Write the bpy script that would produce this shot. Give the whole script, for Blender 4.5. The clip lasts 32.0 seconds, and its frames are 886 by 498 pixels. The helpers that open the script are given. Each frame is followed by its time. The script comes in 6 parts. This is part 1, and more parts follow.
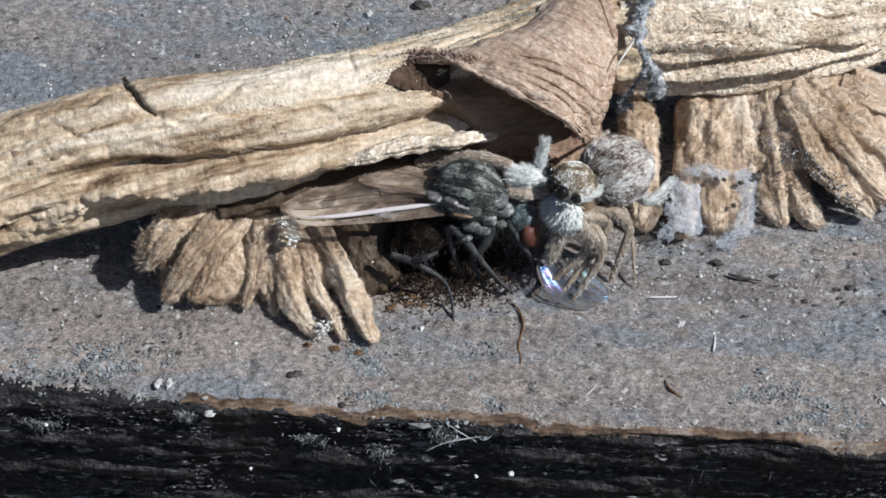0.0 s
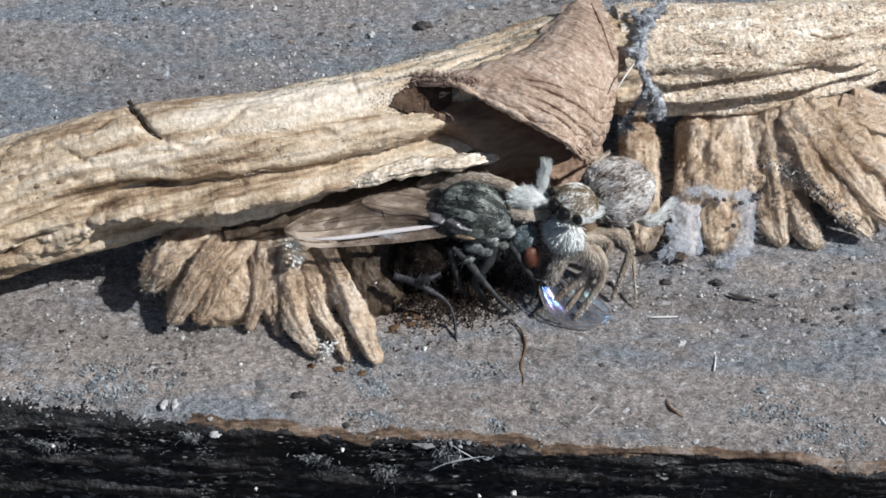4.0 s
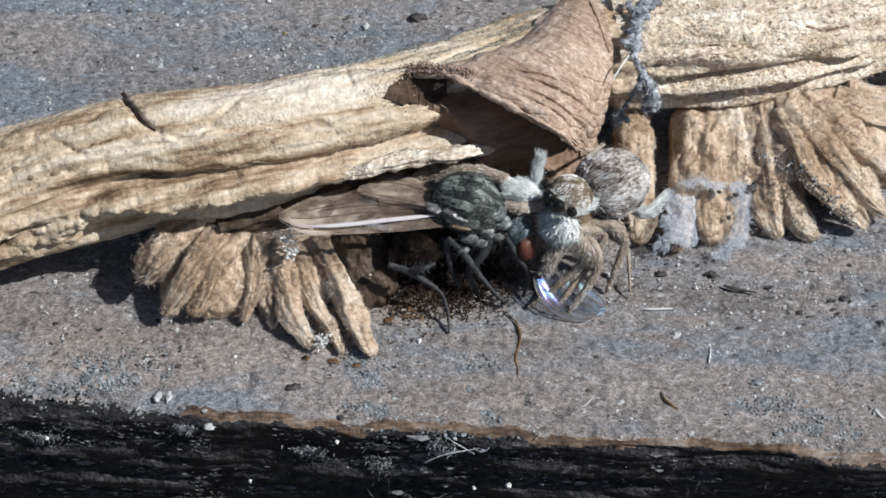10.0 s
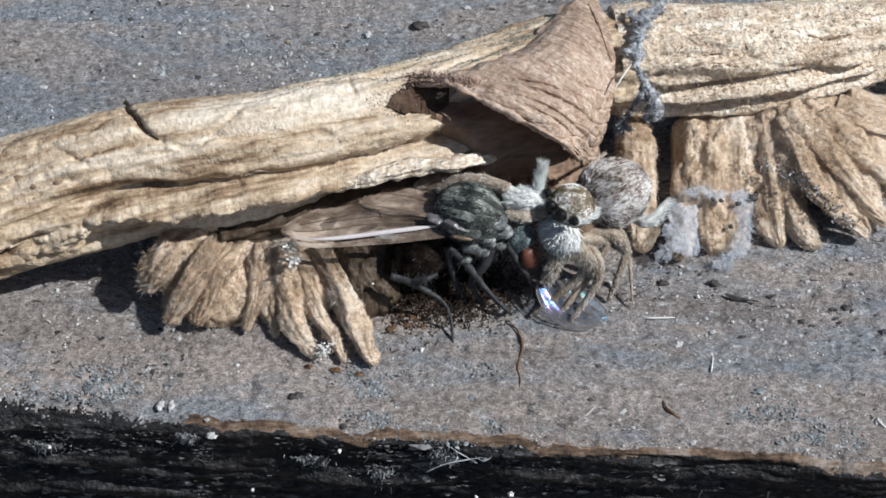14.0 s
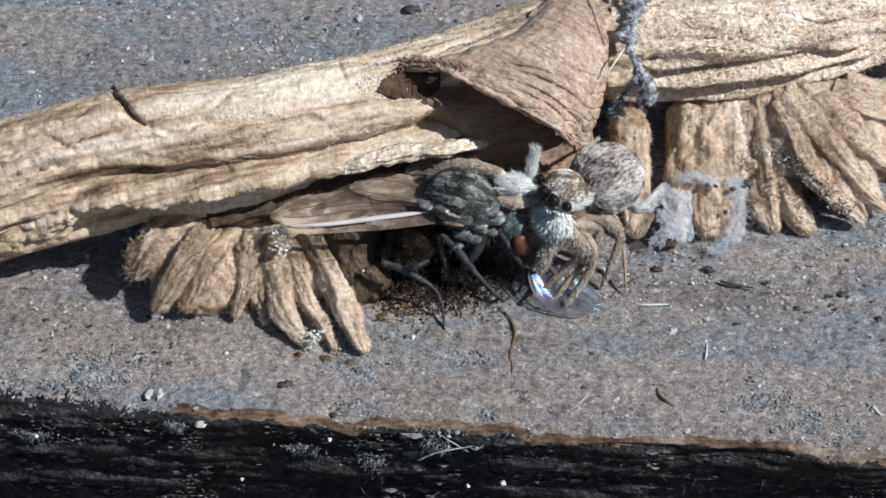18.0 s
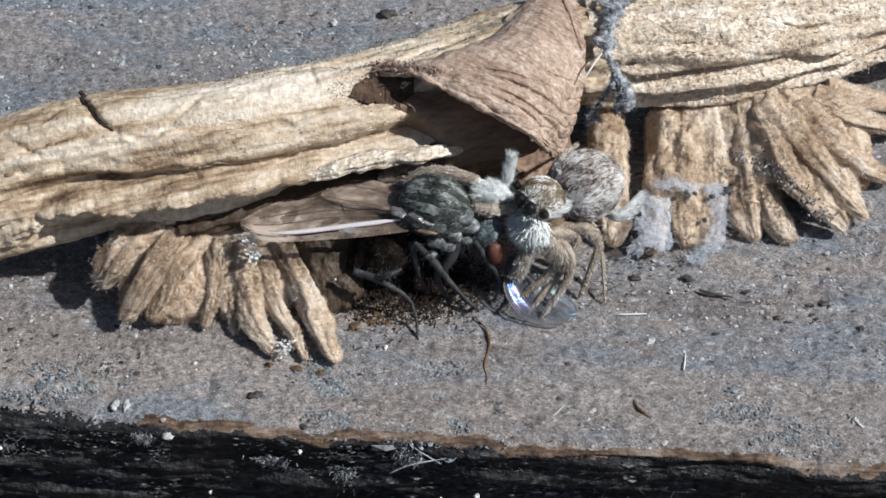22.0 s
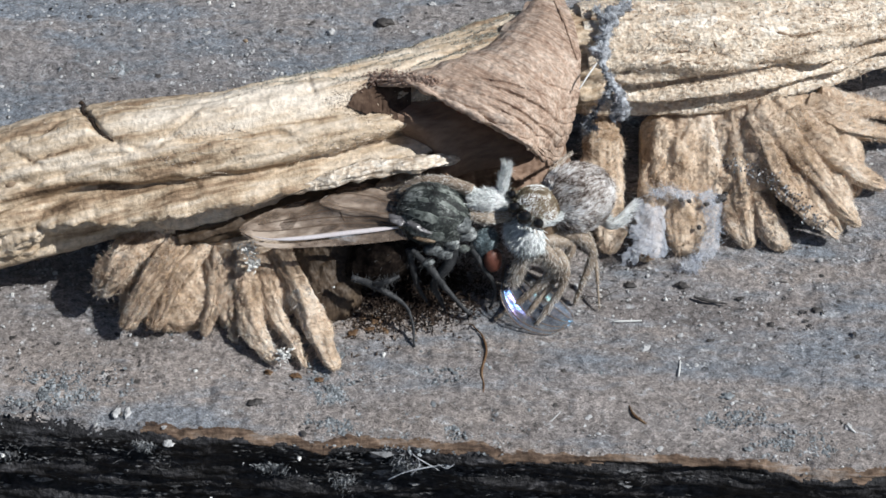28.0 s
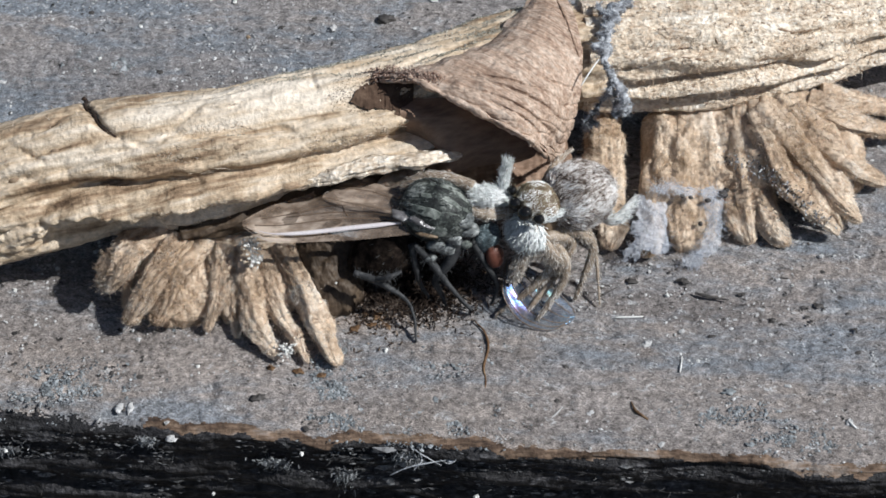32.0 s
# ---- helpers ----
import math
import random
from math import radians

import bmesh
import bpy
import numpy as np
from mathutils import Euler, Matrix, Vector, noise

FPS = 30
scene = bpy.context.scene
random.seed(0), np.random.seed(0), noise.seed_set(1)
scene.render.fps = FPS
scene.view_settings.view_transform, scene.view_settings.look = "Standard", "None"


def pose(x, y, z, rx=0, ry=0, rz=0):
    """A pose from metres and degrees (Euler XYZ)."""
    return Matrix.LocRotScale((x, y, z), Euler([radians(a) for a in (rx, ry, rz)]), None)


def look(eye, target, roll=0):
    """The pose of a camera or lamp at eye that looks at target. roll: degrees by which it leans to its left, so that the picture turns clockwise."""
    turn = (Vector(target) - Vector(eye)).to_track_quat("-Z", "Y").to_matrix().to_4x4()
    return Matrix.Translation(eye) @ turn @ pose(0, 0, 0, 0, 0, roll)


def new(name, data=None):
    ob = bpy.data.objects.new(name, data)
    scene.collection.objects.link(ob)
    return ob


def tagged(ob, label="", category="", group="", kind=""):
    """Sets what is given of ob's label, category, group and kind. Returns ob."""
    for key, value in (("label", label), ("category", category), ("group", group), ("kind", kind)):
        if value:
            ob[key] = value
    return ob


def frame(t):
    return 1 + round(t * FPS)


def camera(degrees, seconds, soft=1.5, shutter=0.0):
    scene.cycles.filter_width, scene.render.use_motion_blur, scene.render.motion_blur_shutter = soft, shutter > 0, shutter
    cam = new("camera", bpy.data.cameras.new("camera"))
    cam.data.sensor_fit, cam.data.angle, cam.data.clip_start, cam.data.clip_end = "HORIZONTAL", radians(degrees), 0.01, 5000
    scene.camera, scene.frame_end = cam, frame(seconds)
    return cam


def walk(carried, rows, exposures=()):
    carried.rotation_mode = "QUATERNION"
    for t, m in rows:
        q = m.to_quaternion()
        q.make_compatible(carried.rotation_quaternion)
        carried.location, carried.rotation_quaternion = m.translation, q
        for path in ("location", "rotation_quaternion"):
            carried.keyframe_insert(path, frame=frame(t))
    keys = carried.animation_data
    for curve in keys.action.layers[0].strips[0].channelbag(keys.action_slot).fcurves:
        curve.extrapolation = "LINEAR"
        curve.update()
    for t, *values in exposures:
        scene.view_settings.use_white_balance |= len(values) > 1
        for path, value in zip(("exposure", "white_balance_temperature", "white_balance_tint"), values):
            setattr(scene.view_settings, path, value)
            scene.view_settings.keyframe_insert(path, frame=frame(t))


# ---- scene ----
cam = camera(26.0, 32.0, soft=1.62)
# seconds, eye, target, roll
PATH = [
    (0, (0.000185, -0.039217, 0.045797), (0.000276, -0.000550, -0.000082), 0.516),
    (0.5, (0.000171, -0.038946, 0.045902), (0.000291, -0.000452, -0.000122), 0.537),
    (1, (0.000109, -0.039085, 0.046083), (0.000234, -0.000448, 0.000179), 0.536),
    (1.5, (0.000178, -0.039140, 0.046366), (0.000243, -0.000487, 0.000475), 0.467),
    (2, (0.000056, -0.039188, 0.046250), (0.000181, -0.000474, 0.000411), 0.504),
    (2.5, (0.000141, -0.039226, 0.046457), (0.000262, -0.000511, 0.000619), 0.457),
    (4.5, (0.000135, -0.039080, 0.046626), (0.000131, -0.000330, 0.000817), 0.220),
    (5, (0.000234, -0.039035, 0.046880), (0.000170, -0.000268, 0.001086), 0.153),
    (5.5, (0.000086, -0.039057, 0.046772), (0.000122, -0.000226, 0.001032), 0.272),
    (6, (0.000201, -0.039176, 0.046697), (0.000309, -0.000312, 0.000985), 0.379),
    (6.5, (0.000227, -0.039034, 0.046408), (0.000367, -0.000362, 0.000534), 0.421),
    (7, (0.000367, -0.039091, 0.046477), (0.000512, -0.000348, 0.000663), 0.454),
    (7.5, (0.000248, -0.039043, 0.046497), (0.000413, -0.000251, 0.000724), 0.439),
    (8, (0.000158, -0.039052, 0.046677), (0.000364, -0.000368, 0.000813), 0.501),
    (8.5, (0.000107, -0.039004, 0.046573), (0.000295, -0.000210, 0.000802), 0.470),
    (9, (0.000133, -0.038975, 0.046858), (0.000278, -0.000247, 0.001031), 0.396),
    (9.5, (0.000217, -0.038939, 0.046440), (0.000481, -0.000242, 0.000587), 0.566),
    (10, (0.000150, -0.039127, 0.046433), (0.000357, -0.000524, 0.000500), 0.470),
    (10.5, (0.000003, -0.039053, 0.046499), (0.000373, -0.000402, 0.000608), 0.677),
    (11, (0.000101, -0.039046, 0.046745), (0.000246, -0.000318, 0.000918), 0.416),
    (11.5, (-0.000166, -0.038940, 0.046715), (0.000027, -0.000283, 0.000828), 0.435),
    (12, (0.000076, -0.039012, 0.046764), (0.000213, -0.000249, 0.000967), 0.384),
    (12.5, (0.000025, -0.039004, 0.046418), (0.000306, -0.000350, 0.000529), 0.525),
    (13, (0.000000, -0.038979, 0.046454), (0.000201, -0.000380, 0.000518), 0.416),
    (13.5, (0.000001, -0.038754, 0.046620), (0.000306, -0.000302, 0.000562), 0.574),
    (14, (0.000024, -0.039017, 0.046566), (0.000287, -0.000336, 0.000700), 0.564),
    (14.5, (-0.000212, -0.038947, 0.046521), (0.000188, -0.000343, 0.000590), 0.699),
    (16.5, (0.000056, -0.038871, 0.046388), (0.000339, -0.000307, 0.000424), 0.545),
    (17, (0.000064, -0.038780, 0.046450), (0.000404, -0.000189, 0.000508), 0.618),
    (17.5, (0.000296, -0.038729, 0.046408), (0.000635, -0.000165, 0.000443), 0.580),
    (18, (0.000241, -0.038547, 0.046123), (0.000555, -0.000250, -0.000064), 0.552),
    (18.5, (0.000355, -0.038547, 0.046167), (0.000611, -0.000132, 0.000078), 0.502),
    (19, (0.000250, -0.038699, 0.046358), (0.000656, -0.000201, 0.000339), 0.703),
    (19.5, (0.000270, -0.038509, 0.046278), (0.000643, -0.000082, 0.000199), 0.675),
    (20, (0.000387, -0.038330, 0.046167), (0.001107, 0.000148, 0.000135), 1.068),
    (20.5, (0.000416, -0.038254, 0.045691), (0.001123, 0.000092, -0.000451), 1.006),
    (21, (0.000710, -0.038139, 0.045472), (0.001343, 0.000154, -0.000715), 0.976),
    (21.5, (0.001027, -0.037932, 0.045342), (0.001354, 0.000368, -0.000842), 0.690),
    (22, (0.000854, -0.037863, 0.045274), (0.001355, 0.000646, -0.000734), 0.815),
    (22.5, (0.000987, -0.037719, 0.045561), (0.001428, 0.001064, -0.000217), 0.742),
    (23, (0.000775, -0.037670, 0.045473), (0.001417, 0.000786, -0.000578), 0.981),
    (23.5, (0.000817, -0.038049, 0.045526), (0.001433, 0.000414, -0.000519), 0.971),
    (24, (0.000774, -0.038009, 0.045649), (0.001498, 0.000353, -0.000480), 1.050),
    (24.5, (0.000843, -0.037914, 0.045887), (0.001549, 0.000535, -0.000170), 0.996),
    (25, (0.000850, -0.037978, 0.046033), (0.001435, 0.000510, 0.000008), 0.843),
    (25.5, (0.000558, -0.037901, 0.045929), (0.001357, 0.000494, -0.000171), 1.130),
    (27.5, (0.000825, -0.038156, 0.045763), (0.001461, 0.000342, -0.000254), 0.877),
    (28, (0.000784, -0.037948, 0.045987), (0.001439, 0.000442, -0.000119), 0.863),
    (28.5, (0.000715, -0.038103, 0.045909), (0.001393, 0.000294, -0.000191), 0.925),
    (29, (0.000594, -0.038083, 0.045913), (0.001281, 0.000288, -0.000208), 0.929),
    (29.5, (0.000624, -0.038151, 0.046081), (0.001362, 0.000144, -0.000103), 1.004),
    (30, (0.000741, -0.038084, 0.045854), (0.001401, 0.000166, -0.000368), 0.859),
    (30.5, (0.000791, -0.038070, 0.045912), (0.001519, 0.000149, -0.000335), 0.979),
    (31, (0.000800, -0.038098, 0.046016), (0.001399, 0.000247, -0.000128), 0.807),
    (31.5, (0.000656, -0.038059, 0.046118), (0.001462, 0.000275, -0.000032), 1.083),
    (32, (0.000583, -0.038060, 0.046042), (0.001379, 0.000272, -0.000111), 1.067),
]
walk(cam, [(t, look(eye, target, roll)) for t, eye, target, roll in PATH])

# ---------------------------------------------------------------- light
SUN_TO = Vector((0.69, -0.10, 0.715)).normalized()
world = bpy.data.worlds.new("world")
scene.world = world
world.use_nodes = True
wn = world.node_tree
sky = wn.nodes.new("ShaderNodeTexSky")
sky.sky_type, sky.sun_disc = "NISHITA", False
sky.sun_elevation = math.asin(SUN_TO.z)
sky.sun_rotation = math.atan2(SUN_TO.x, SUN_TO.y)
wn.links.new(sky.outputs[0], wn.nodes["Background"].inputs[0])
wn.nodes["Background"].inputs[1].default_value = 0.055
sun_data = bpy.data.lights.new("sun", "SUN")
sun_data.energy, sun_data.angle, sun_data.color = 4.75, radians(0.6), (0.99, 1.0, 0.995)
sun = new("sun", sun_data)
sun.matrix_world = look(SUN_TO * 2.0, (0, 0, 0))
scene.view_settings.exposure = 0.0

# ---------------------------------------------------------------- tools (lengths in millimetres)
MM = 0.001
RNG = np.random.default_rng(7)


def vnoise(p, seed=0):
    """Smooth value noise in -1..1 for an array of points."""
    p = np.asarray(p, float) + 1000.37 + seed * 17.31
    i = np.floor(p).astype(np.int64)
    f = p - i
    f = f * f * f * (f * (f * 6 - 15) + 10)
    out = np.zeros(p.shape[:-1])
    for dx in (0, 1):
        for dy in (0, 1):
            for dz in (0, 1):
                h = (i[..., 0] + dx) * 374761393 + (i[..., 1] + dy) * 668265263 + (i[..., 2] + dz) * 2147483647 + seed * 1274126177
                h = (h ^ (h >> 13)) * 1274126177
                h = (h ^ (h >> 16)) & 0xFFFF
                w = (f[..., 0] if dx else 1 - f[..., 0]) * (f[..., 1] if dy else 1 - f[..., 1]) * (f[..., 2] if dz else 1 - f[..., 2])
                out += w * (h / 32767.5 - 1)
    return out


def fbm(p, seed=0, octaves=3, gain=0.5):
    p = np.asarray(p, float)
    return sum(gain ** k * vnoise(p * 2.03 ** k, seed + k) for k in range(octaves))


def spline(points, n, closed=False):
    """A smooth curve of n points through a few."""
    p = np.asarray(points, float)
    p = np.concatenate([[2 * p[0] - p[1]], p, [2 * p[-1] - p[-2]]])
    s = np.linspace(0, len(p) - 3 - 1e-9, n)
    k = s.astype(int)
    u = (s - k)[:, None]
    a, b, c, d = p[k], p[k + 1], p[k + 2], p[k + 3]
    return 0.5 * (2 * b + (c - a) * u + (2 * a - 5 * b + 4 * c - d) * u ** 2 + (3 * b - a - 3 * c + d) * u ** 3)


def sheet_faces(nu, nv, wrap=False):
    i, j = np.meshgrid(np.arange(nu - 1), np.arange(nv if wrap else nv - 1), indexing="ij")
    k = (j + 1) % nv
    return np.stack([i * nv + j, i * nv + k, (i + 1) * nv + k, (i + 1) * nv + j], -1).reshape(-1, 4)


def mesh_of(name, verts, faces, mat, smooth=True, extra=()):
    me = bpy.data.meshes.new(name)
    faces = np.asarray(faces)
    me.from_pydata((np.asarray(verts, float) * MM).tolist(), [], faces.tolist() + [list(f) for f in extra])
    me.polygons.foreach_set("use_smooth", [smooth] * len(me.polygons))
    for m in mat if isinstance(mat, (list, tuple)) else [mat]:
        me.materials.append(m)
    me.update()
    return me


def thing(name, base, label, category, group="", kind=""):
    """An Empty at its base that parents the parts."""
    ob = new(name)
    ob.empty_display_size = 0.001
    ob.location = Vector(base) * MM
    return tagged(ob, label, category, group, kind)


def origin_of(ob):
    p = Vector(ob.location)
    return p + origin_of(ob.parent) if ob.parent else p


def part(name, shape, mat, parent, label="", kind="", smooth=True, pivot=None):
    """Links one mesh, given in millimetres of the world, under a thing or a part."""
    verts, faces = shape[0], shape[1]
    base = np.array(origin_of(parent)) / MM
    at = np.array(pivot, float) if pivot is not None else base
    ob = new(name, mesh_of(name, np.asarray(verts) - at, faces, mat, smooth, shape[2] if len(shape) > 2 else ()))
    ob.parent = parent
    ob.location = Vector((at - base) * MM)
    return tagged(ob, label, "", "", kind)


def single(name, shape, mat, base, label, category, group="", kind="", smooth=True):
    """A thing of one mesh."""
    ob = new(name, mesh_of(name, np.asarray(shape[0]) - np.array(base), shape[1], mat, smooth, shape[2] if len(shape) > 2 else ()))
    ob.location = Vector(base) * MM
    return tagged(ob, label, category, group, kind)


def frames_along(c, up=(0, 0, 1)):
    t = np.gradient(c, axis=0)
    t /= np.linalg.norm(t, axis=1, keepdims=True) + 1e-12
    side = np.cross(t, np.asarray(up, float))
    side /= np.linalg.norm(side, axis=1, keepdims=True) + 1e-9
    return t, np.cross(side, t), side


def turn_to(ahead, up=(0, 0, 1)):
    """A rotation whose first axis points ahead."""
    a = np.asarray(ahead, float)
    a = a / np.linalg.norm(a)
    s = np.cross(up, a)
    s /= np.linalg.norm(s)
    return np.stack([a, s, np.cross(a, s)], 1)


def tube(points, radii, n=24, sides=10, flat=1.0, lump=0.0, freq=2.0, seed=0, up=(0.05, 0.02, 1), ridges=0, ridge_depth=0.0):
    """A tapered, slightly lumpy limb through a few points; radii at even steps along it."""
    c = spline(points, n)
    t, upv, side = frames_along(c, up)
    r = np.interp(np.linspace(0, 1, n), np.linspace(0, 1, len(radii)), radii)
    a = np.linspace(0, 2 * np.pi, sides, endpoint=False)
    rr = r[:, None] * (1 + ridge_depth * np.cos(ridges * a)[None, :])
    v = c[:, None] + upv[:, None] * (np.sin(a)[None, :] * rr * flat)[..., None] + side[:, None] * (np.cos(a)[None, :] * rr)[..., None]
    if lump:
        out = v - c[:, None]
        out /= np.linalg.norm(out, axis=-1, keepdims=True) + 1e-9
        v = v + out * (lump * fbm(v * freq, seed, 3))[..., None]
    v = v.reshape(-1, 3)
    v = np.concatenate([v, [c[0], c[-1]]])
    k = len(v)
    caps = [[k - 2, (j + 1) % sides, j] for j in range(sides)] + [[k - 1, (n - 1) * sides + j, (n - 1) * sides + (j + 1) % sides] for j in range(sides)]
    return v, sheet_faces(n, sides, True), caps


def blob(center, radii, turn=None, nu=28, nv=36, lump=0.0, freq=2.0, seed=0):
    """A closed rounded body with uneven surface; turn: a rotation matrix."""
    th = np.linspace(0.02, np.pi - 0.02, nu)
    ph = np.linspace(0, 2 * np.pi, nv, endpoint=False)
    d = np.stack([np.sin(th)[:, None] * np.cos(ph), np.sin(th)[:, None] * np.sin(ph), np.cos(th)[:, None] + 0 * ph], -1)
    v = d * np.asarray(radii, float)
    v = v * (1 + lump * fbm(v * freq + np.asarray(center), seed, 3))[..., None]
    v = v.reshape(-1, 3)
    if turn is not None:
        v = v @ np.array(turn).T
    v = v + np.asarray(center, float)
    return v, sheet_faces(nu, nv, True), [list(range(nv))[::-1], list(range((nu - 1) * nv, nu * nv))]


def hairs(roots, ways, length, radius, bend=0.25, vary=0.35, seed=0):
    """Fine tapered three-sided fibres, joined."""
    rng = np.random.default_rng(seed)
    roots, ways = np.asarray(roots, float), np.asarray(ways, float)
    n = len(roots)
    ways = ways / (np.linalg.norm(ways, axis=1, keepdims=True) + 1e-9)
    ln = (length * (1 + vary * rng.uniform(-1, 1, n)))[:, None]
    off = rng.normal(size=(n, 3))
    off -= ways * (off * ways).sum(1, keepdims=True)
    off /= np.linalg.norm(off, axis=1, keepdims=True) + 1e-9
    b = np.cross(ways, off)
    rings = []
    for s, r in ((0.0, 1.0), (0.5, 0.85), (1.0, 0.25)):
        c = roots + ways * ln * s + off * ln * bend * s * s
        for k in range(3):
            a = 2 * np.pi * k / 3
            rings.append(c + (off * np.cos(a) + b * np.sin(a)) * radius * r)
    v = np.stack(rings, 1).reshape(-1, 3)
    q = np.array([[g * 3 + k, g * 3 + (k + 1) % 3, g * 3 + 3 + (k + 1) % 3, g * 3 + 3 + k] for g in (0, 1) for k in range(3)])
    return v, (np.arange(n)[:, None, None] * 9 + q).reshape(-1, 4)


def nap(roots, ways, length, radius, seed=0):
    """A velvet of very short spikes, joined."""
    rng = np.random.default_rng(seed)
    n = len(roots)
    ways = ways / (np.linalg.norm(ways, axis=1, keepdims=True) + 1e-9)
    off = np.cross(ways, rng.normal(size=(n, 3)))
    off /= np.linalg.norm(off, axis=1, keepdims=True) + 1e-9
    b = np.cross(ways, off)
    r = radius * (1 + 0.4 * rng.uniform(-1, 1, (n, 1)))
    foot = [roots + (off * np.cos(a) + b * np.sin(a)) * r for a in (0.0, 2.1, 4.2)]
    tip = roots + ways * length * (1 + 0.5 * rng.uniform(-1, 1, (n, 1)))
    v = np.stack(foot + [tip], 1).reshape(-1, 3)
    return v, (np.arange(n)[:, None, None] * 4 + np.array([[0, 1, 3], [1, 2, 3], [2, 0, 3]])).reshape(-1, 3)


def skin_points(shape, count, seed=0, keep=None):
    """Random points on a mesh with their normals; keep: a test on points and normals."""
    rng = np.random.default_rng(seed)
    v, f = np.asarray(shape[0]), np.asarray(shape[1])
    a, b, c, d = (v[f[:, k]] for k in range(4))
    nrm = np.cross(c - a, d - b)
    area = np.linalg.norm(nrm, axis=1)
    nrm = nrm / (area[:, None] + 1e-12)
    pick = rng.choice(len(f), count, p=area / area.sum())
    s, u = rng.random((2, count, 1))
    p = (a[pick] * (1 - s) + b[pick] * s) * (1 - u) + (d[pick] * (1 - s) + c[pick] * s) * u
    n = nrm[pick]
    mid = v.mean(0)
    if ((p - mid) * n).sum() < 0:
        n = -n
    if keep is not None:
        ok = keep(p, n)
        p, n = p[ok], n[ok]
    return p, n


# ---------------------------------------------------------------- materials
def material(name, ramp, scale=1.0, stretch=(1, 1, 1), fine=6.0, fine_mix=0.35, rough=0.85, rough_var=0.1, bump=0.4, depth=0.05,
             spec=0.3, per_island=0.0, per_object=0.0, metallic=0.0, detail=6.0, contrast=1.0, sheen=0.0, grit=0.0, grit_scale=5.0, turn=0.0):
    """ramp: (place, colour) stops over layered noise; scale: features per millimetre."""
    m = bpy.data.materials.new(name)
    m.use_nodes = True
    nt = m.node_tree
    bs = nt.nodes["Principled BSDF"]
    tc = nt.nodes.new("ShaderNodeTexCoord")
    mp = nt.nodes.new("ShaderNodeMapping")
    mp.inputs["Scale"].default_value = [1000 * scale * s for s in stretch]
    along = nt.nodes.new("ShaderNodeVectorRotate")
    along.rotation_type = "Z_AXIS"
    along.inputs["Angle"].default_value = radians(-turn)
    nt.links.new(tc.outputs["Object"], along.inputs["Vector"])
    nt.links.new(along.outputs[0], mp.inputs[0])
    big = nt.nodes.new("ShaderNodeTexNoise")
    big.inputs["Scale"].default_value, big.inputs["Detail"].default_value, big.inputs["Roughness"].default_value = 1.0, detail, 0.62
    small = nt.nodes.new("ShaderNodeTexNoise")
    small.inputs["Scale"].default_value, small.inputs["Detail"].default_value = fine, 4.0
    nt.links.new(mp.outputs[0], big.inputs["Vector"])
    nt.links.new(mp.outputs[0], small.inputs["Vector"])
    mix = nt.nodes.new("ShaderNodeMix")
    mix.inputs["Factor"].default_value = fine_mix
    nt.links.new(big.outputs["Fac"], mix.inputs["A"])
    nt.links.new(small.outputs["Fac"], mix.inputs["B"])
    value = mix.outputs["Result"]
    gain = nt.nodes.new("ShaderNodeMath")
    gain.operation = "MULTIPLY_ADD"
    gain.inputs[1].default_value, gain.inputs[2].default_value = 2.2 * contrast, 0.5 - 1.1 * contrast
    nt.links.new(value, gain.inputs[0])
    value = gain.outputs[0]
    for amount, node, out in ((per_island, "ShaderNodeNewGeometry", "Random Per Island"), (per_object, "ShaderNodeObjectInfo", "Random")):
        if amount:
            src = nt.nodes.new(node)
            add = nt.nodes.new("ShaderNodeMath")
            add.operation = "MULTIPLY_ADD"
            add.inputs[1].default_value = amount
            sub = nt.nodes.new("ShaderNodeMath")
            sub.inputs[1].default_value = -amount / 2
            nt.links.new(src.outputs[out], add.inputs[0])
            nt.links.new(value, add.inputs[2])
            nt.links.new(add.outputs[0], sub.inputs[0])
            value = sub.outputs[0]
    cr = nt.nodes.new("ShaderNodeValToRGB")
    el = cr.color_ramp.elements
    while len(el) < len(ramp):
        el.new(0.5)
    for e, (place, colour) in zip(el, ramp):
        e.position, e.color = place, (*colour, 1)
    nt.links.new(value, cr.inputs[0])
    colour, relief = cr.outputs[0], mix.outputs["Result"]
    if grit:
        gm = nt.nodes.new("ShaderNodeMapping")
        gm.inputs["Scale"].default_value = [1000 * grit_scale] * 3
        nt.links.new(tc.outputs["Object"], gm.inputs[0])
        gn = nt.nodes.new("ShaderNodeTexNoise")
        gn.inputs["Scale"].default_value, gn.inputs["Detail"].default_value, gn.inputs["Roughness"].default_value = 1.0, 3.0, 0.65
        nt.links.new(gm.outputs[0], gn.inputs["Vector"])
        gr = nt.nodes.new("ShaderNodeMapRange")
        gr.inputs["From Min"].default_value, gr.inputs["From Max"].default_value = 0.32, 0.68
        gr.inputs["To Min"].default_value, gr.inputs["To Max"].default_value = 1 - grit, 1 + grit * 0.75
        nt.links.new(gn.outputs["Fac"], gr.inputs["Value"])
        gx = nt.nodes.new("ShaderNodeMix")
        gx.data_type, gx.blend_type = "RGBA", "MULTIPLY"
        gx.inputs[0].default_value = 1.0
        nt.links.new(colour, gx.inputs[6])
        nt.links.new(gr.outputs[0], gx.inputs[7])
        colour = gx.outputs[2]
        ga = nt.nodes.new("ShaderNodeMath")
        nt.links.new(relief, ga.inputs[0])
        nt.links.new(gn.outputs["Fac"], ga.inputs[1])
        relief = ga.outputs[0]
    nt.links.new(colour, bs.inputs["Base Color"])
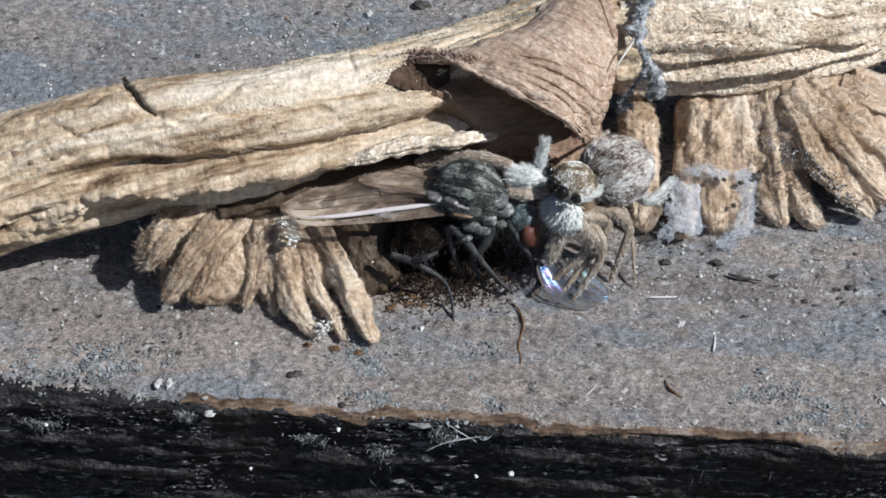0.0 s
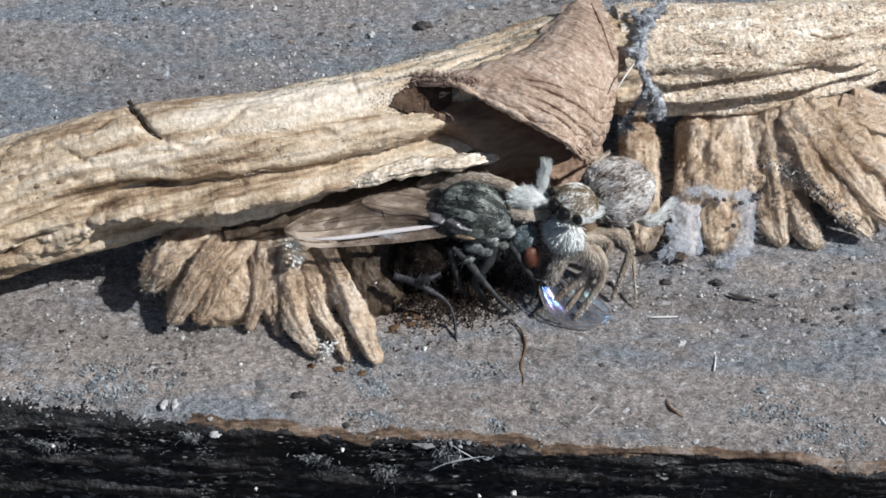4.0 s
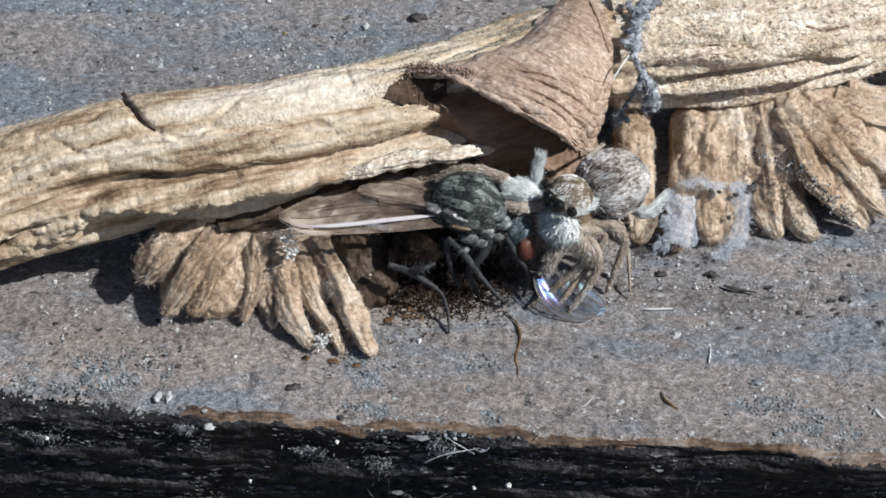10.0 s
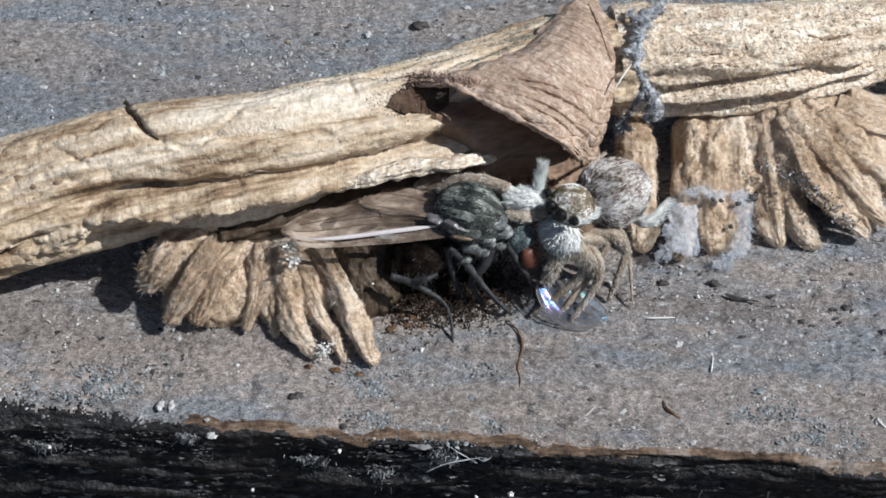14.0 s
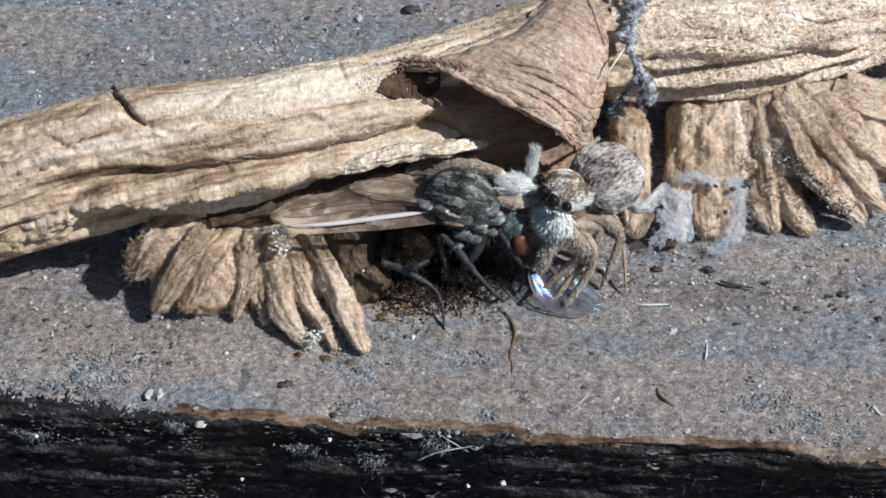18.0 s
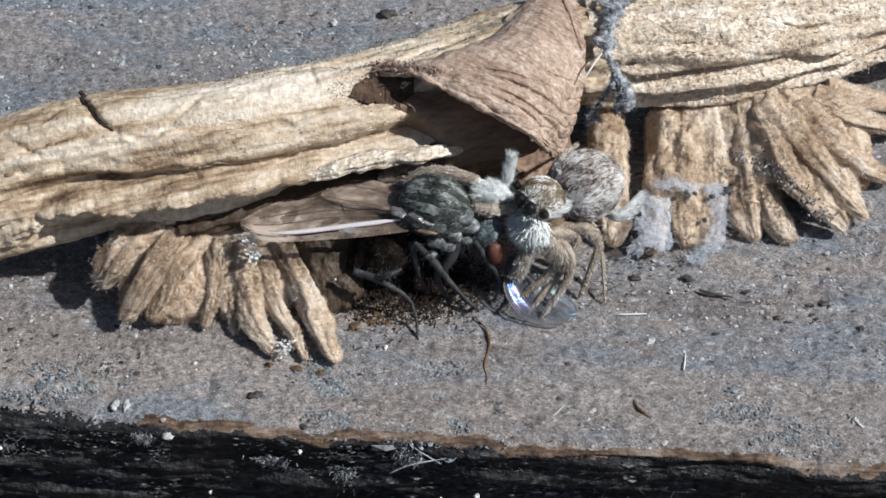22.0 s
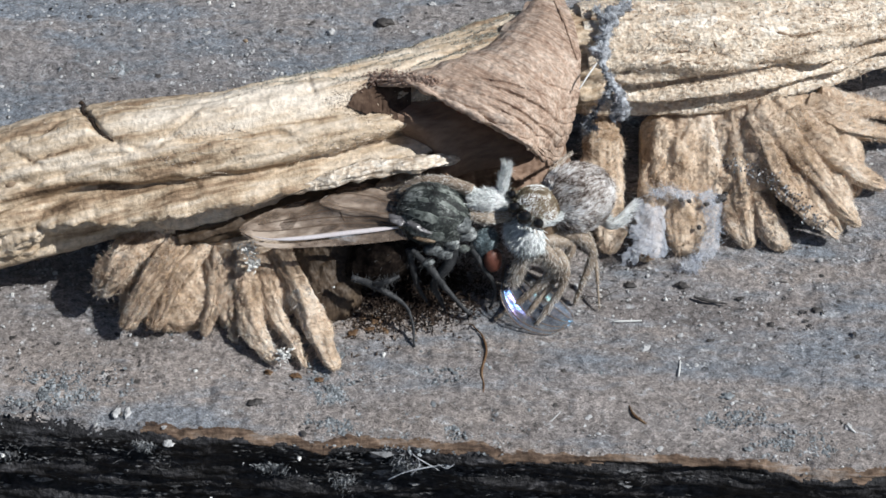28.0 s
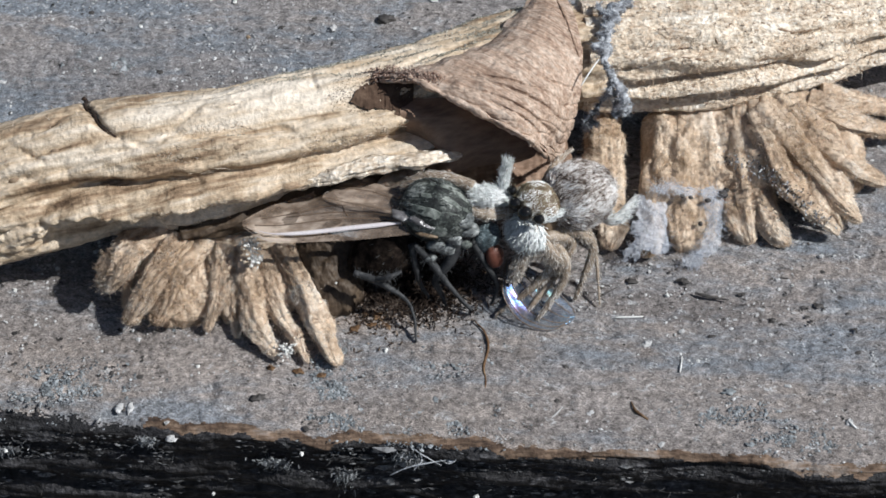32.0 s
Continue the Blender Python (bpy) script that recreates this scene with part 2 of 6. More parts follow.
    rv = nt.nodes.new("ShaderNodeMapRange")
    rv.inputs["To Min"].default_value, rv.inputs["To Max"].default_value = rough + rough_var, rough - rough_var
    nt.links.new(small.outputs["Fac"], rv.inputs["Value"])
    nt.links.new(rv.outputs[0], bs.inputs["Roughness"])
    bs.inputs["Specular IOR Level"].default_value = spec
    bs.inputs["Metallic"].default_value = metallic
    bs.inputs["Sheen Weight"].default_value = sheen
    if bump:
        bp = nt.nodes.new("ShaderNodeBump")
        bp.inputs["Strength"].default_value, bp.inputs["Distance"].default_value = bump, depth * MM
        nt.links.new(relief, bp.inputs["Height"])
        nt.links.new(bp.outputs[0], bs.inputs["Normal"])
    return m


def clear(m, alpha, thin=None):
    """Lets part of the light through: thin films and silk."""
    bs = m.node_tree.nodes["Principled BSDF"]
    bs.inputs["Alpha"].default_value = alpha
    if thin:
        bs.inputs["Thin Film Thickness"].default_value, bs.inputs["Thin Film IOR"].default_value = thin, 1.9
    return m


def lit_through(m, share):
    """Thin fibres and films that glow when the sun stands behind them."""
    nt = m.node_tree
    bs = nt.nodes["Principled BSDF"]
    tr = nt.nodes.new("ShaderNodeBsdfTranslucent")
    nt.links.new(bs.inputs["Base Color"].links[0].from_socket, tr.inputs["Color"])
    mx = nt.nodes.new("ShaderNodeMixShader")
    mx.inputs[0].default_value = share
    nt.links.new(bs.outputs[0], mx.inputs[1])
    nt.links.new(tr.outputs[0], mx.inputs[2])
    nt.links.new(mx.outputs[0], nt.nodes["Material Output"].inputs["Surface"])
    return m


def board_material():
    """Weathered wood: brown and blue-grey patches, fine grain, pale flecks and dark pits."""
    m = bpy.data.materials.new("weathered_board")
    m.use_nodes = True
    nt = m.node_tree
    bs = nt.nodes["Principled BSDF"]
    tc = nt.nodes.new("ShaderNodeTexCoord")

    def noise_at(scale, stretch, detail, lo, hi, rough=0.6):
        mp = nt.nodes.new("ShaderNodeMapping")
        mp.inputs["Scale"].default_value = [1000 * scale * k for k in stretch]
        mp.inputs["Location"].default_value = (scale * 7.1, scale * 3.3, detail)
        nt.links.new(tc.outputs["Object"], mp.inputs[0])
        nz = nt.nodes.new("ShaderNodeTexNoise")
        nz.inputs["Scale"].default_value, nz.inputs["Detail"].default_value, nz.inputs["Roughness"].default_value = 1.0, detail, rough
        nt.links.new(mp.outputs[0], nz.inputs["Vector"])
        mr = nt.nodes.new("ShaderNodeMapRange")
        mr.inputs["From Min"].default_value, mr.inputs["From Max"].default_value = lo, hi
        nt.links.new(nz.outputs["Fac"], mr.inputs["Value"])
        return mr.outputs[0], nz.outputs["Fac"]

    def blend(a, b, fac, kind="MIX"):
        mx = nt.nodes.new("ShaderNodeMix")
        mx.data_type, mx.blend_type = "RGBA", kind
        for sock, val in ((6, a), (7, b), (0, fac)):
            if isinstance(val, (tuple, float)):
                mx.inputs[sock].default_value = (*val, 1) if isinstance(val, tuple) else val
            else:
                nt.links.new(val, mx.inputs[sock])
        return mx.outputs[2]

    base, raw = noise_at(0.45, (0.35, 1.3, 1.3), 8, 0.35, 0.65, 0.7)
    col = blend((0.138, 0.123, 0.116), (0.274, 0.252, 0.242), base)
    stain, _ = noise_at(0.16, (0.4, 1.6, 1), 5, 0.42, 0.62, 0.6)
    col = blend(col, (0.276, 0.240, 0.215), stain)
    blue, _ = noise_at(0.26, (0.45, 1.4, 1), 7, 0.48, 0.60, 0.7)
    half = nt.nodes.new("ShaderNodeMath")
    half.operation = "MULTIPLY"
    half.inputs[1].default_value = 0.85
    # greyer towards the far side
    sx = nt.nodes.new("ShaderNodeSeparateXYZ")
    nt.links.new(tc.outputs["Object"], sx.inputs[0])
    far = nt.nodes.new("ShaderNodeMath")
    far.operation = "MULTIPLY_ADD"
    far.inputs[1].default_value = 24.0
    nt.links.new(sx.outputs["Y"], far.inputs[0])
    nt.links.new(blue, far.inputs[2])
    far.use_clamp = True
    nt.links.new(far.outputs[0], half.inputs[0])
    col = blend(col, (0.170, 0.195, 0.222), half.outputs[0])
    grain, fine = noise_at(4.6, (0.85, 1.2, 1), 4, 0.3, 0.7, 0.7)
    tone = blend((0.56, 0.56, 0.56), (1.46, 1.46, 1.47), grain)
    col = blend(col, tone, 1.0, "MULTIPLY")
    fleck, _ = noise_at(2.3, (0.8, 1.2, 1), 6, 0.57, 0.70, 0.72)
    col = blend(col, (0.44, 0.445, 0.45), fleck)
    pit, pitraw = noise_at(2.0, (0.6, 1.3, 1), 6, 0.405, 0.33, 0.72)
    col = blend(col, (0.035, 0.031, 0.03), pit)
    vm = nt.nodes.new("ShaderNodeMapping")
    vm.inputs["Scale"].default_value = (5200, 7000, 6000)
    nt.links.new(tc.outputs["Object"], vm.inputs[0])
    vo = nt.nodes.new("ShaderNodeTexVoronoi")
    vo.inputs["Randomness"].default_value = 1.0
    wob = nt.nodes.new("ShaderNodeTexNoise")
    wob.inputs["Scale"].default_value = 1.3
    nt.links.new(vm.outputs[0], wob.inputs["Vector"])
    va = nt.nodes.new("ShaderNodeVectorMath")
    va.operation = "MULTIPLY_ADD"
    va.inputs[1].default_value = (1.6, 1.6, 1.6)
    nt.links.new(wob.outputs["Color"], va.inputs[0])
    nt.links.new(vm.outputs[0], va.inputs[2])
    nt.links.new(va.outputs[0], vo.inputs["Vector"])
    vs = nt.nodes.new("ShaderNodeSeparateXYZ")
    nt.links.new(vo.outputs["Color"], vs.inputs[0])
    flake = blend((0.48, 0.475, 0.47), (1.54, 1.55, 1.57), vs.outputs[0])
    col = blend(col, flake, 1.0, "MULTIPLY")
    nt.links.new(col, bs.inputs["Base Color"])
    bs.inputs["Roughness"].default_value = 0.72
    bs.inputs["Specular IOR Level"].default_value = 0.3
    add = nt.nodes.new("ShaderNodeMath")
    nt.links.new(fine, add.inputs[0])
    nt.links.new(pitraw, add.inputs[1])
    bp = nt.nodes.new("ShaderNodeBump")
    bp.inputs["Strength"].default_value, bp.inputs["Distance"].default_value = 0.8, 0.11 * MM
    nt.links.new(add.outputs[0], bp.inputs["Height"])
    nt.links.new(bp.outputs[0], bs.inputs["Normal"])
    return m


BOARD = board_material()
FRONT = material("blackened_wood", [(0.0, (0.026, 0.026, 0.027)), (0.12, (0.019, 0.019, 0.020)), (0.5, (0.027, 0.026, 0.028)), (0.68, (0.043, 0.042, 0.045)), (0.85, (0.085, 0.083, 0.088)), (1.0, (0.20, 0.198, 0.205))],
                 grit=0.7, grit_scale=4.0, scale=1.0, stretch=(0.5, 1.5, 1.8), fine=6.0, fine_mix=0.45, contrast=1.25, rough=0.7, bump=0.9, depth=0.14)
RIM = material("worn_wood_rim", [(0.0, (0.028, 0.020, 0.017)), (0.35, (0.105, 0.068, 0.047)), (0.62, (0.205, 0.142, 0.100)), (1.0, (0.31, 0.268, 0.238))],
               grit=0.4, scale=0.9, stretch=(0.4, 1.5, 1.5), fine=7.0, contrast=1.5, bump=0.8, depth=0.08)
STEM = material("dry_stem", [(0.0, (0.108, 0.068, 0.041)), (0.22, (0.312, 0.215, 0.135)), (0.45, (0.530, 0.412, 0.288)), (0.7, (0.650, 0.545, 0.425)), (1.0, (0.760, 0.670, 0.560))],
                grit=0.27, detail=9.0, grit_scale=6.0, turn=17.0, scale=0.45, stretch=(0.2, 1.5, 1.5), fine=7.0, fine_mix=0.28, contrast=2.0, rough=0.6, bump=0.85, depth=0.075, spec=0.4)
STEM_FLAKY = material("flaky_stem", [(0.0, (0.210, 0.145, 0.100)), (0.25, (0.490, 0.375, 0.270)), (0.5, (0.690, 0.580, 0.455)), (0.72, (0.820, 0.735, 0.625)), (1.0, (0.930, 0.915, 0.850))],
                grit=0.30, grit_scale=5.0, turn=11.0, scale=1.2, stretch=(0.6, 1.2, 1.2), fine=7.0, fine_mix=0.5, contrast=1.15, rough=0.6, bump=0.9, depth=0.13, spec=0.4)
HUSK = lit_through(material("dry_husk", [(0.0, (0.200, 0.118, 0.088)), (0.3, (0.430, 0.297, 0.219)), (0.6, (0.620, 0.476, 0.376)), (1.0, (0.830, 0.712, 0.610))],
                grit=0.3, grit_scale=7.0, turn=-36.0, scale=1.8, stretch=(0.14, 1.5, 1.5), fine=6.0, fine_mix=0.45, contrast=1.25, rough=0.6, bump=0.7, depth=0.06), 0.22)
ROOT = material("rootlet_fibre", [(0.0, (0.13, 0.082, 0.048)), (0.26, (0.38, 0.265, 0.17)), (0.5, (0.62, 0.49, 0.365)), (0.74, (0.76, 0.65, 0.53)), (1.0, (0.90, 0.84, 0.78))],
                grit=0.22, grit_scale=8.0, scale=0.55, fine=9.0, fine_mix=0.3, contrast=1.0, rough=0.85, bump=0.55, depth=0.07, per_object=0.10)
FUZZ = lit_through(material("rootlet_fuzz", [(0.0, (0.40, 0.29, 0.21)), (0.35, (0.72, 0.58, 0.45)), (0.65, (0.88, 0.77, 0.65)), (1.0, (0.95, 0.92, 0.88))], contrast=1.6, scale=0.8, bump=0, per_island=0.3, rough=0.75), 0.5)
# colour of the bark crack and of the shade laid below the fly
DARK = material("crack_and_shade", [(0.0, (0.008, 0.006, 0.005)), (1.0, (0.05, 0.03, 0.02))], scale=2.0, bump=0.4)
SILK = clear(material("grey_silk", [(0.0, (0.11, 0.114, 0.123)), (0.4, (0.36, 0.38, 0.41)), (0.7, (0.60, 0.63, 0.67)), (1.0, (0.84, 0.86, 0.90))], scale=3.5, contrast=1.6, bump=0.5, depth=0.05, rough=0.5, per_island=0.4), 0.85)
SILK_SHEET = clear(material("silk_sheet", [(0.0, (0.40, 0.42, 0.47)), (0.5, (0.66, 0.70, 0.78)), (1.0, (0.88, 0.90, 0.95))], scale=1.5, bump=0.8, depth=0.12, rough=0.35, contrast=1.5), 0.30)
SILK_DENSE = clear(material("dense_silk", [(0.0, (0.50, 0.53, 0.60)), (0.45, (0.78, 0.83, 0.92)), (1.0, (0.94, 0.95, 0.97))], scale=2.2, bump=0.9, depth=0.2, rough=0.35, contrast=1.5), 0.50)
WHITE = material("white_grain", [(0.0, (0.5, 0.5, 0.48)), (1.0, (0.86, 0.86, 0.84))], scale=4.0, bump=0.5, depth=0.04, rough=0.6)
PALE = material("pale_flake", [(0.0, (0.28, 0.28, 0.28)), (1.0, (0.62, 0.62, 0.62))], scale=4.0, bump=0.6, depth=0.05, per_island=0.8, rough=0.7)
SOOT = material("dark_grain", [(0.0, (0.012, 0.012, 0.012)), (1.0, (0.11, 0.10, 0.095))], scale=4.0, bump=0.6, depth=0.05, per_island=0.6, rough=0.6)
LINT = material("grey_lint", [(0.0, (0.020, 0.020, 0.022)), (0.6, (0.066, 0.067, 0.069)), (1.0, (0.260, 0.262, 0.268))], scale=3.0, bump=0.4, per_island=0.9, rough=0.8)
LINT_PALE = material("pale_lint", [(0.0, (0.08, 0.083, 0.088)), (0.5, (0.22, 0.232, 0.242)), (1.0, (0.46, 0.475, 0.485))], scale=3.0, bump=0.4, per_island=0.9, rough=0.8)
LICHEN = material("blue_grey_crust", [(0.0, (0.09, 0.098, 0.105)), (0.5, (0.19, 0.209, 0.220)), (1.0, (0.40, 0.425, 0.445))], scale=3.0, bump=0.5, depth=0.05, rough=0.85, per_island=0.8)
CHAFF = material("brown_chaff", [(0.0, (0.036, 0.020, 0.011)), (0.5, (0.130, 0.072, 0.036)), (1.0, (0.274, 0.192, 0.117))], scale=2.5, bump=0.6, depth=0.06, rough=0.7)
EARTH = material("earth", [(0.0, (0.05, 0.04, 0.03)), (0.5, (0.11, 0.09, 0.07)), (1.0, (0.18, 0.15, 0.12))], scale=0.02, bump=0.5, depth=2.0)

# ---------------------------------------------------------------- ground and board
e = 60.0
ground = new("ground", mesh_of("ground", [(-e * 1000, -e * 1000, -30.2), (e * 1000, -e * 1000, -30.2), (e * 1000, e * 1000, -30.2), (-e * 1000, e * 1000, -30.2)], [[0, 1, 2, 3]], EARTH))
tagged(ground, "bare brown earth under the wooden board", "ground", kind="structure")


def board_edge(x):
    """The y of the board's front edge."""
    return -7.03 - 0.0688 * x + 0.02 * np.sin(x * 0.35 + 1) + 0.07 * vnoise(np.stack([x * 0.6, 0 * x, 0 * x], -1), 3)


def build_board():
    xs = np.concatenate([-18 - np.geomspace(382, 0.5, 26), np.arange(-18, 18.01, 0.07), 18 + np.geomspace(0.5, 382, 26)])
    back = np.concatenate([np.geomspace(130, 0.5, 26)[:, None] * [1, 0] + [17, 0], np.stack([np.arange(17, 0.0, -0.07), 0 * np.arange(17, 0.0, -0.07)], 1)])
    ahead = np.linspace(1, 0, 110)
    bend = np.radians(np.linspace(0, 90, 29))
    down = np.concatenate([np.arange(-0.07, -7, -0.07), -7 - np.geomspace(0.3, 22.5, 12)])
    ye = board_edge(xs)
    r = 0.32 + 0.75 * np.clip((-5.5 - xs) / 7, 0, 1) + 0.1 * vnoise(np.stack([xs * 0.4, 0 * xs, 0 * xs], -1), 9)
    cols = []
    for y, z in back:
        cols.append(np.stack([xs, 0 * xs + y, 0 * xs], 1))
    for a in ahead[1:]:
        cols.append(np.stack([xs, (ye + r) * (1 - a), 0 * xs], 1))
    n_top = len(cols)
    for b in bend[1:]:
        cols.append(np.stack([xs, ye + r - r * np.sin(b), -r + r * np.cos(b)], 1))
    n_bend = len(cols)
    for z in down:
        cols.append(np.stack([xs, ye + 0.02 * z, -r + z], 1))
    n_front = len(cols)
    cols.append(np.stack([xs, 0 * xs + 147, 0 * xs - 30], 1))
    p = np.stack(cols, 1)
    nx, ny = p.shape[:2]
    # relief: soft waves, grain along x, pits
    q = p * [0.55, 1.0, 1.0]
    wave = 0.10 * fbm(q * 0.35, 11, 3)
    grain = 0.05 * fbm(p * [0.45, 2.2, 2.2], 21, 3)
    grit = 0.035 * fbm(p * 3.6, 31, 2)
    pits = vnoise(p * [1.1, 1.7, 1.7], 41)
    pits = -0.16 * np.clip(pits - 0.55, 0, 1) / 0.45
    h = 0.6 * wave + 0.5 * grain + 0.9 * grit + 0.6 * pits
    h[:, -1] = 0
    p[:, :n_bend, 2] += h[:, :n_bend]
    fibre = 0.28 * fbm(p * [0.22, 1.0, 1.5], 51, 4) + 0.10 * fbm(p * [0.5, 4, 4], 61, 2)
    fade = np.clip((np.arange(n_front) - n_top) / 34.0, 0, 1)
    p[:, n_top:n_front, 1] += (fibre[:, n_top:n_front] + h[:, n_top:n_front]) * fade[None, n_top:]
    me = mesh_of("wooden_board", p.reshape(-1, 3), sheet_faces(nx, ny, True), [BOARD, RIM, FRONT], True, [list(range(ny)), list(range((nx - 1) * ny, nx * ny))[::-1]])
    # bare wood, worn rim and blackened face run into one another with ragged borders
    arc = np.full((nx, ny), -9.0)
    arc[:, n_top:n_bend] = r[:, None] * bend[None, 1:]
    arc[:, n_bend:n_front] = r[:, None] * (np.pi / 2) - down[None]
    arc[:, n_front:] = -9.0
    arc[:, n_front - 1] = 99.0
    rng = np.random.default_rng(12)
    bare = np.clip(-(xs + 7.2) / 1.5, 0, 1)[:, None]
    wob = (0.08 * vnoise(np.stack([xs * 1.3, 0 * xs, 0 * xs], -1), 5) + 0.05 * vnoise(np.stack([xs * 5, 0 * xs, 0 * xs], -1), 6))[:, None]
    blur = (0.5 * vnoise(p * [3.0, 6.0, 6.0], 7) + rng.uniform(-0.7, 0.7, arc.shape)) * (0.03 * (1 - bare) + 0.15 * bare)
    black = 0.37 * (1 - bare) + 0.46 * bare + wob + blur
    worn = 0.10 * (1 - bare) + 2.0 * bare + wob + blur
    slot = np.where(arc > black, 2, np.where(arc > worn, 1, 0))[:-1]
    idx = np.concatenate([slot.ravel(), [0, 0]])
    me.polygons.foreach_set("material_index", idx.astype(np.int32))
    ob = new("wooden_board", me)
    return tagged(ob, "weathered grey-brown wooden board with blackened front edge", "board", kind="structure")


build_board()

# ---------------------------------------------------------------- the dry climbing stem
STEM_LINE = [(-20.11, -2.52, 2.20), (-16.61, -1.47, 2.15), (-13.35, -0.24, 2.30), (-9.48, 0.77, 2.95), (-4.75, 1.27, 3.20), (0.47, 3.33, 3.10), (4.13, 5.48, 2.90), (6.17, 5.95, 2.80)]
STEM_TAIL = [(5.71, 5.90, 2.80), (6.73, 6.01, 2.75), (9.72, 6.34, 2.60), (12.64, 7.20, 2.40), (15.63, 8.19, 2.20), (21.61, 9.44, 2.10)]


def stem_shape(line, radii, n, sides, seed, grooves, ragged=0.0):
    """A furrowed stem. grooves: (from, to along it, angle at each end from the top towards the front, depth, half width)."""
    c = spline(line, n)
    t, upv, side = frames_along(c)
    s = np.linspace(0, 1, n)
    run = np.concatenate([[0], np.cumsum(np.linalg.norm(np.diff(c, axis=0), axis=1))])
    r = np.interp(s, np.linspace(0, 1, len(radii)), radii)
    a = np.linspace(-np.pi, np.pi, sides, endpoint=False)
    q = np.stack([np.repeat(run[:, None], sides, 1), np.cos(a)[None] * r[:, None], np.sin(a)[None] * r[:, None]], -1)
    h = 0.17 * fbm(q * [0.16, 0.8, 0.8], seed, 3) + 0.06 * fbm(q * [0.4, 2.6, 2.6], seed + 9, 3) + 0.022 * fbm(q * 3.4, seed + 15, 2)
    warp = q + 0.35 * np.stack([0 * q[..., 0], vnoise(q * 0.45, seed + 40), vnoise(q * 0.45, seed + 41)], -1)
    furrow = 1 - np.abs(vnoise(warp * [0.10, 1.15, 1.15], seed + 42))
    h -= 0.11 * np.clip((furrow - 0.86) / 0.14, 0, 1) ** 1.5
    fine_furrow = 1 - np.abs(vnoise(warp * [0.22, 2.6, 2.6], seed + 43))
    h -= 0.06 * np.clip((fine_furrow - 0.84) / 0.16, 0, 1)
    for s0, s1, a0, a1, deep, wide in grooves:
        k = np.clip((s - s0) / (s1 - s0), 0, 1)
        on = np.clip(np.minimum(s - s0, s1 - s) / 0.05, 0, 1)
        mid = np.radians(a0 + (a1 - a0) * k) + 0.10 * vnoise(np.stack([run * 0.5, 0 * run + deep * 9, 0 * run], -1), seed + 30) + 0.04 * vnoise(np.stack([run * 2.2, 0 * run + deep * 7, 0 * run], -1), seed + 31)
        d = (a[None] - mid[:, None]) / np.radians(wide)
        h -= deep * on[:, None] * np.exp(-d * d)
        h += 0.35 * deep * on[:, None] * np.exp(-((d - 2.0) ** 2))
    # frayed, flaking bark along the lower shoulder
    frayed = np.exp(-(((a[None] - np.radians(86)) / np.radians(17)) ** 2)) * ragged
    h = h + frayed * (0.22 * fbm(q * [0.9, 2.6, 2.6], seed + 50, 4) + 0.16 * np.abs(vnoise(q * [2.2, 4.5, 4.5], seed + 53)))
    rr = r[:, None] + h
    v = c[:, None] + upv[:, None] * (np.cos(a)[None] * rr)[..., None] + side[:, None] * (np.sin(a)[None] * rr)[..., None]
    v = np.concatenate([v.reshape(-1, 3), [c[0], c[-1]]])
    k = len(v)
    caps = [[k - 2, (j + 1) % sides, j] for j in range(sides)] + [[k - 1, (n - 1) * sides + j, (n - 1) * sides + (j + 1) % sides] for j in range(sides)]
    return v, sheet_faces(n, sides, True), caps


def snap(points, shape, lift=0.0, n=26, share=0.5):
    """The points of a smooth curve, moved onto the nearest skin of a shape."""
    c = spline(points, n)
    v = np.asarray(shape[0])
    view = np.array([0.0, -0.64, 0.77])
    out = []
    for p in c:
        d = v - p
        off = d - np.outer(d @ view, view)
        near = np.argsort((off ** 2).sum(1))[:14]
        high = (d @ view)[near]
        out.append(p + view * (np.quantile(high[high > high.max() - 1.0], share) + lift))
    return np.array(out)


def carve(shape, points, depths, wide):
    """Presses a groove along a curve into the side of a shape that faces up and forward."""
    c = spline(points, 70)
    deep = np.interp(np.linspace(0, 1, 70), np.linspace(0, 1, len(depths)), depths)
    view = np.array([0.0, -0.64, 0.77])
    v = np.array(shape[0], float)
    near = np.where((v[:, 0] > c[:, 0].min() - 2 * wide) & (v[:, 0] < c[:, 0].max() + 2 * wide))[0]
    w = v[near]
    d = w[:, None] - c[None]
    far = d @ view
    off = np.sqrt(np.maximum((d ** 2).sum(-1) - far ** 2, 0))
    k = off.argmin(1)
    row = np.arange(len(w))
    wob = 1 + 0.35 * vnoise(w * 3.0, 77)
    push = deep[k] * np.exp(-((off[row, k] / (wide * wob)) ** 2)) * (np.abs(far[row, k]) < 1.5)
    v[near] = w - view * push[:, None]
    return (v, *shape[1:])


stem = thing("ivy_stem", (0, 1.5, 0.0), "dry tan climbing stem lying on the board, furrowed and cracked", "plant stem")
left_stem = stem_shape(STEM_LINE, [2.15, 2.1, 2.07, 2.05, 1.95, 1.85, 1.75, 1.6], 700, 190, 3, [
    (0.36, 0.93, 60, 66, 0.42, 7.5), (0.36, 0.93, 80, 80, -0.22, 7), (0.06, 0.44, 66, 34, 0.18, 4), (0.62, 0.98, 72, 70, 0.16, 3), (0.36, 0.95, 106, 103, 0.34, 9), (0.52, 0.82, 128, 128, 0.40, 20),
    (0.05, 0.9, 14, 20, 0.10, 5), (0.30, 0.46, 30, 10, 0.10, 4), (0.30, 0.62, 46, 44, 0.08, 4), (0.10, 0.42, 92, 80, 0.16, 4), (0.02, 0.30, 112, 104, 0.2, 6)], 1.0)
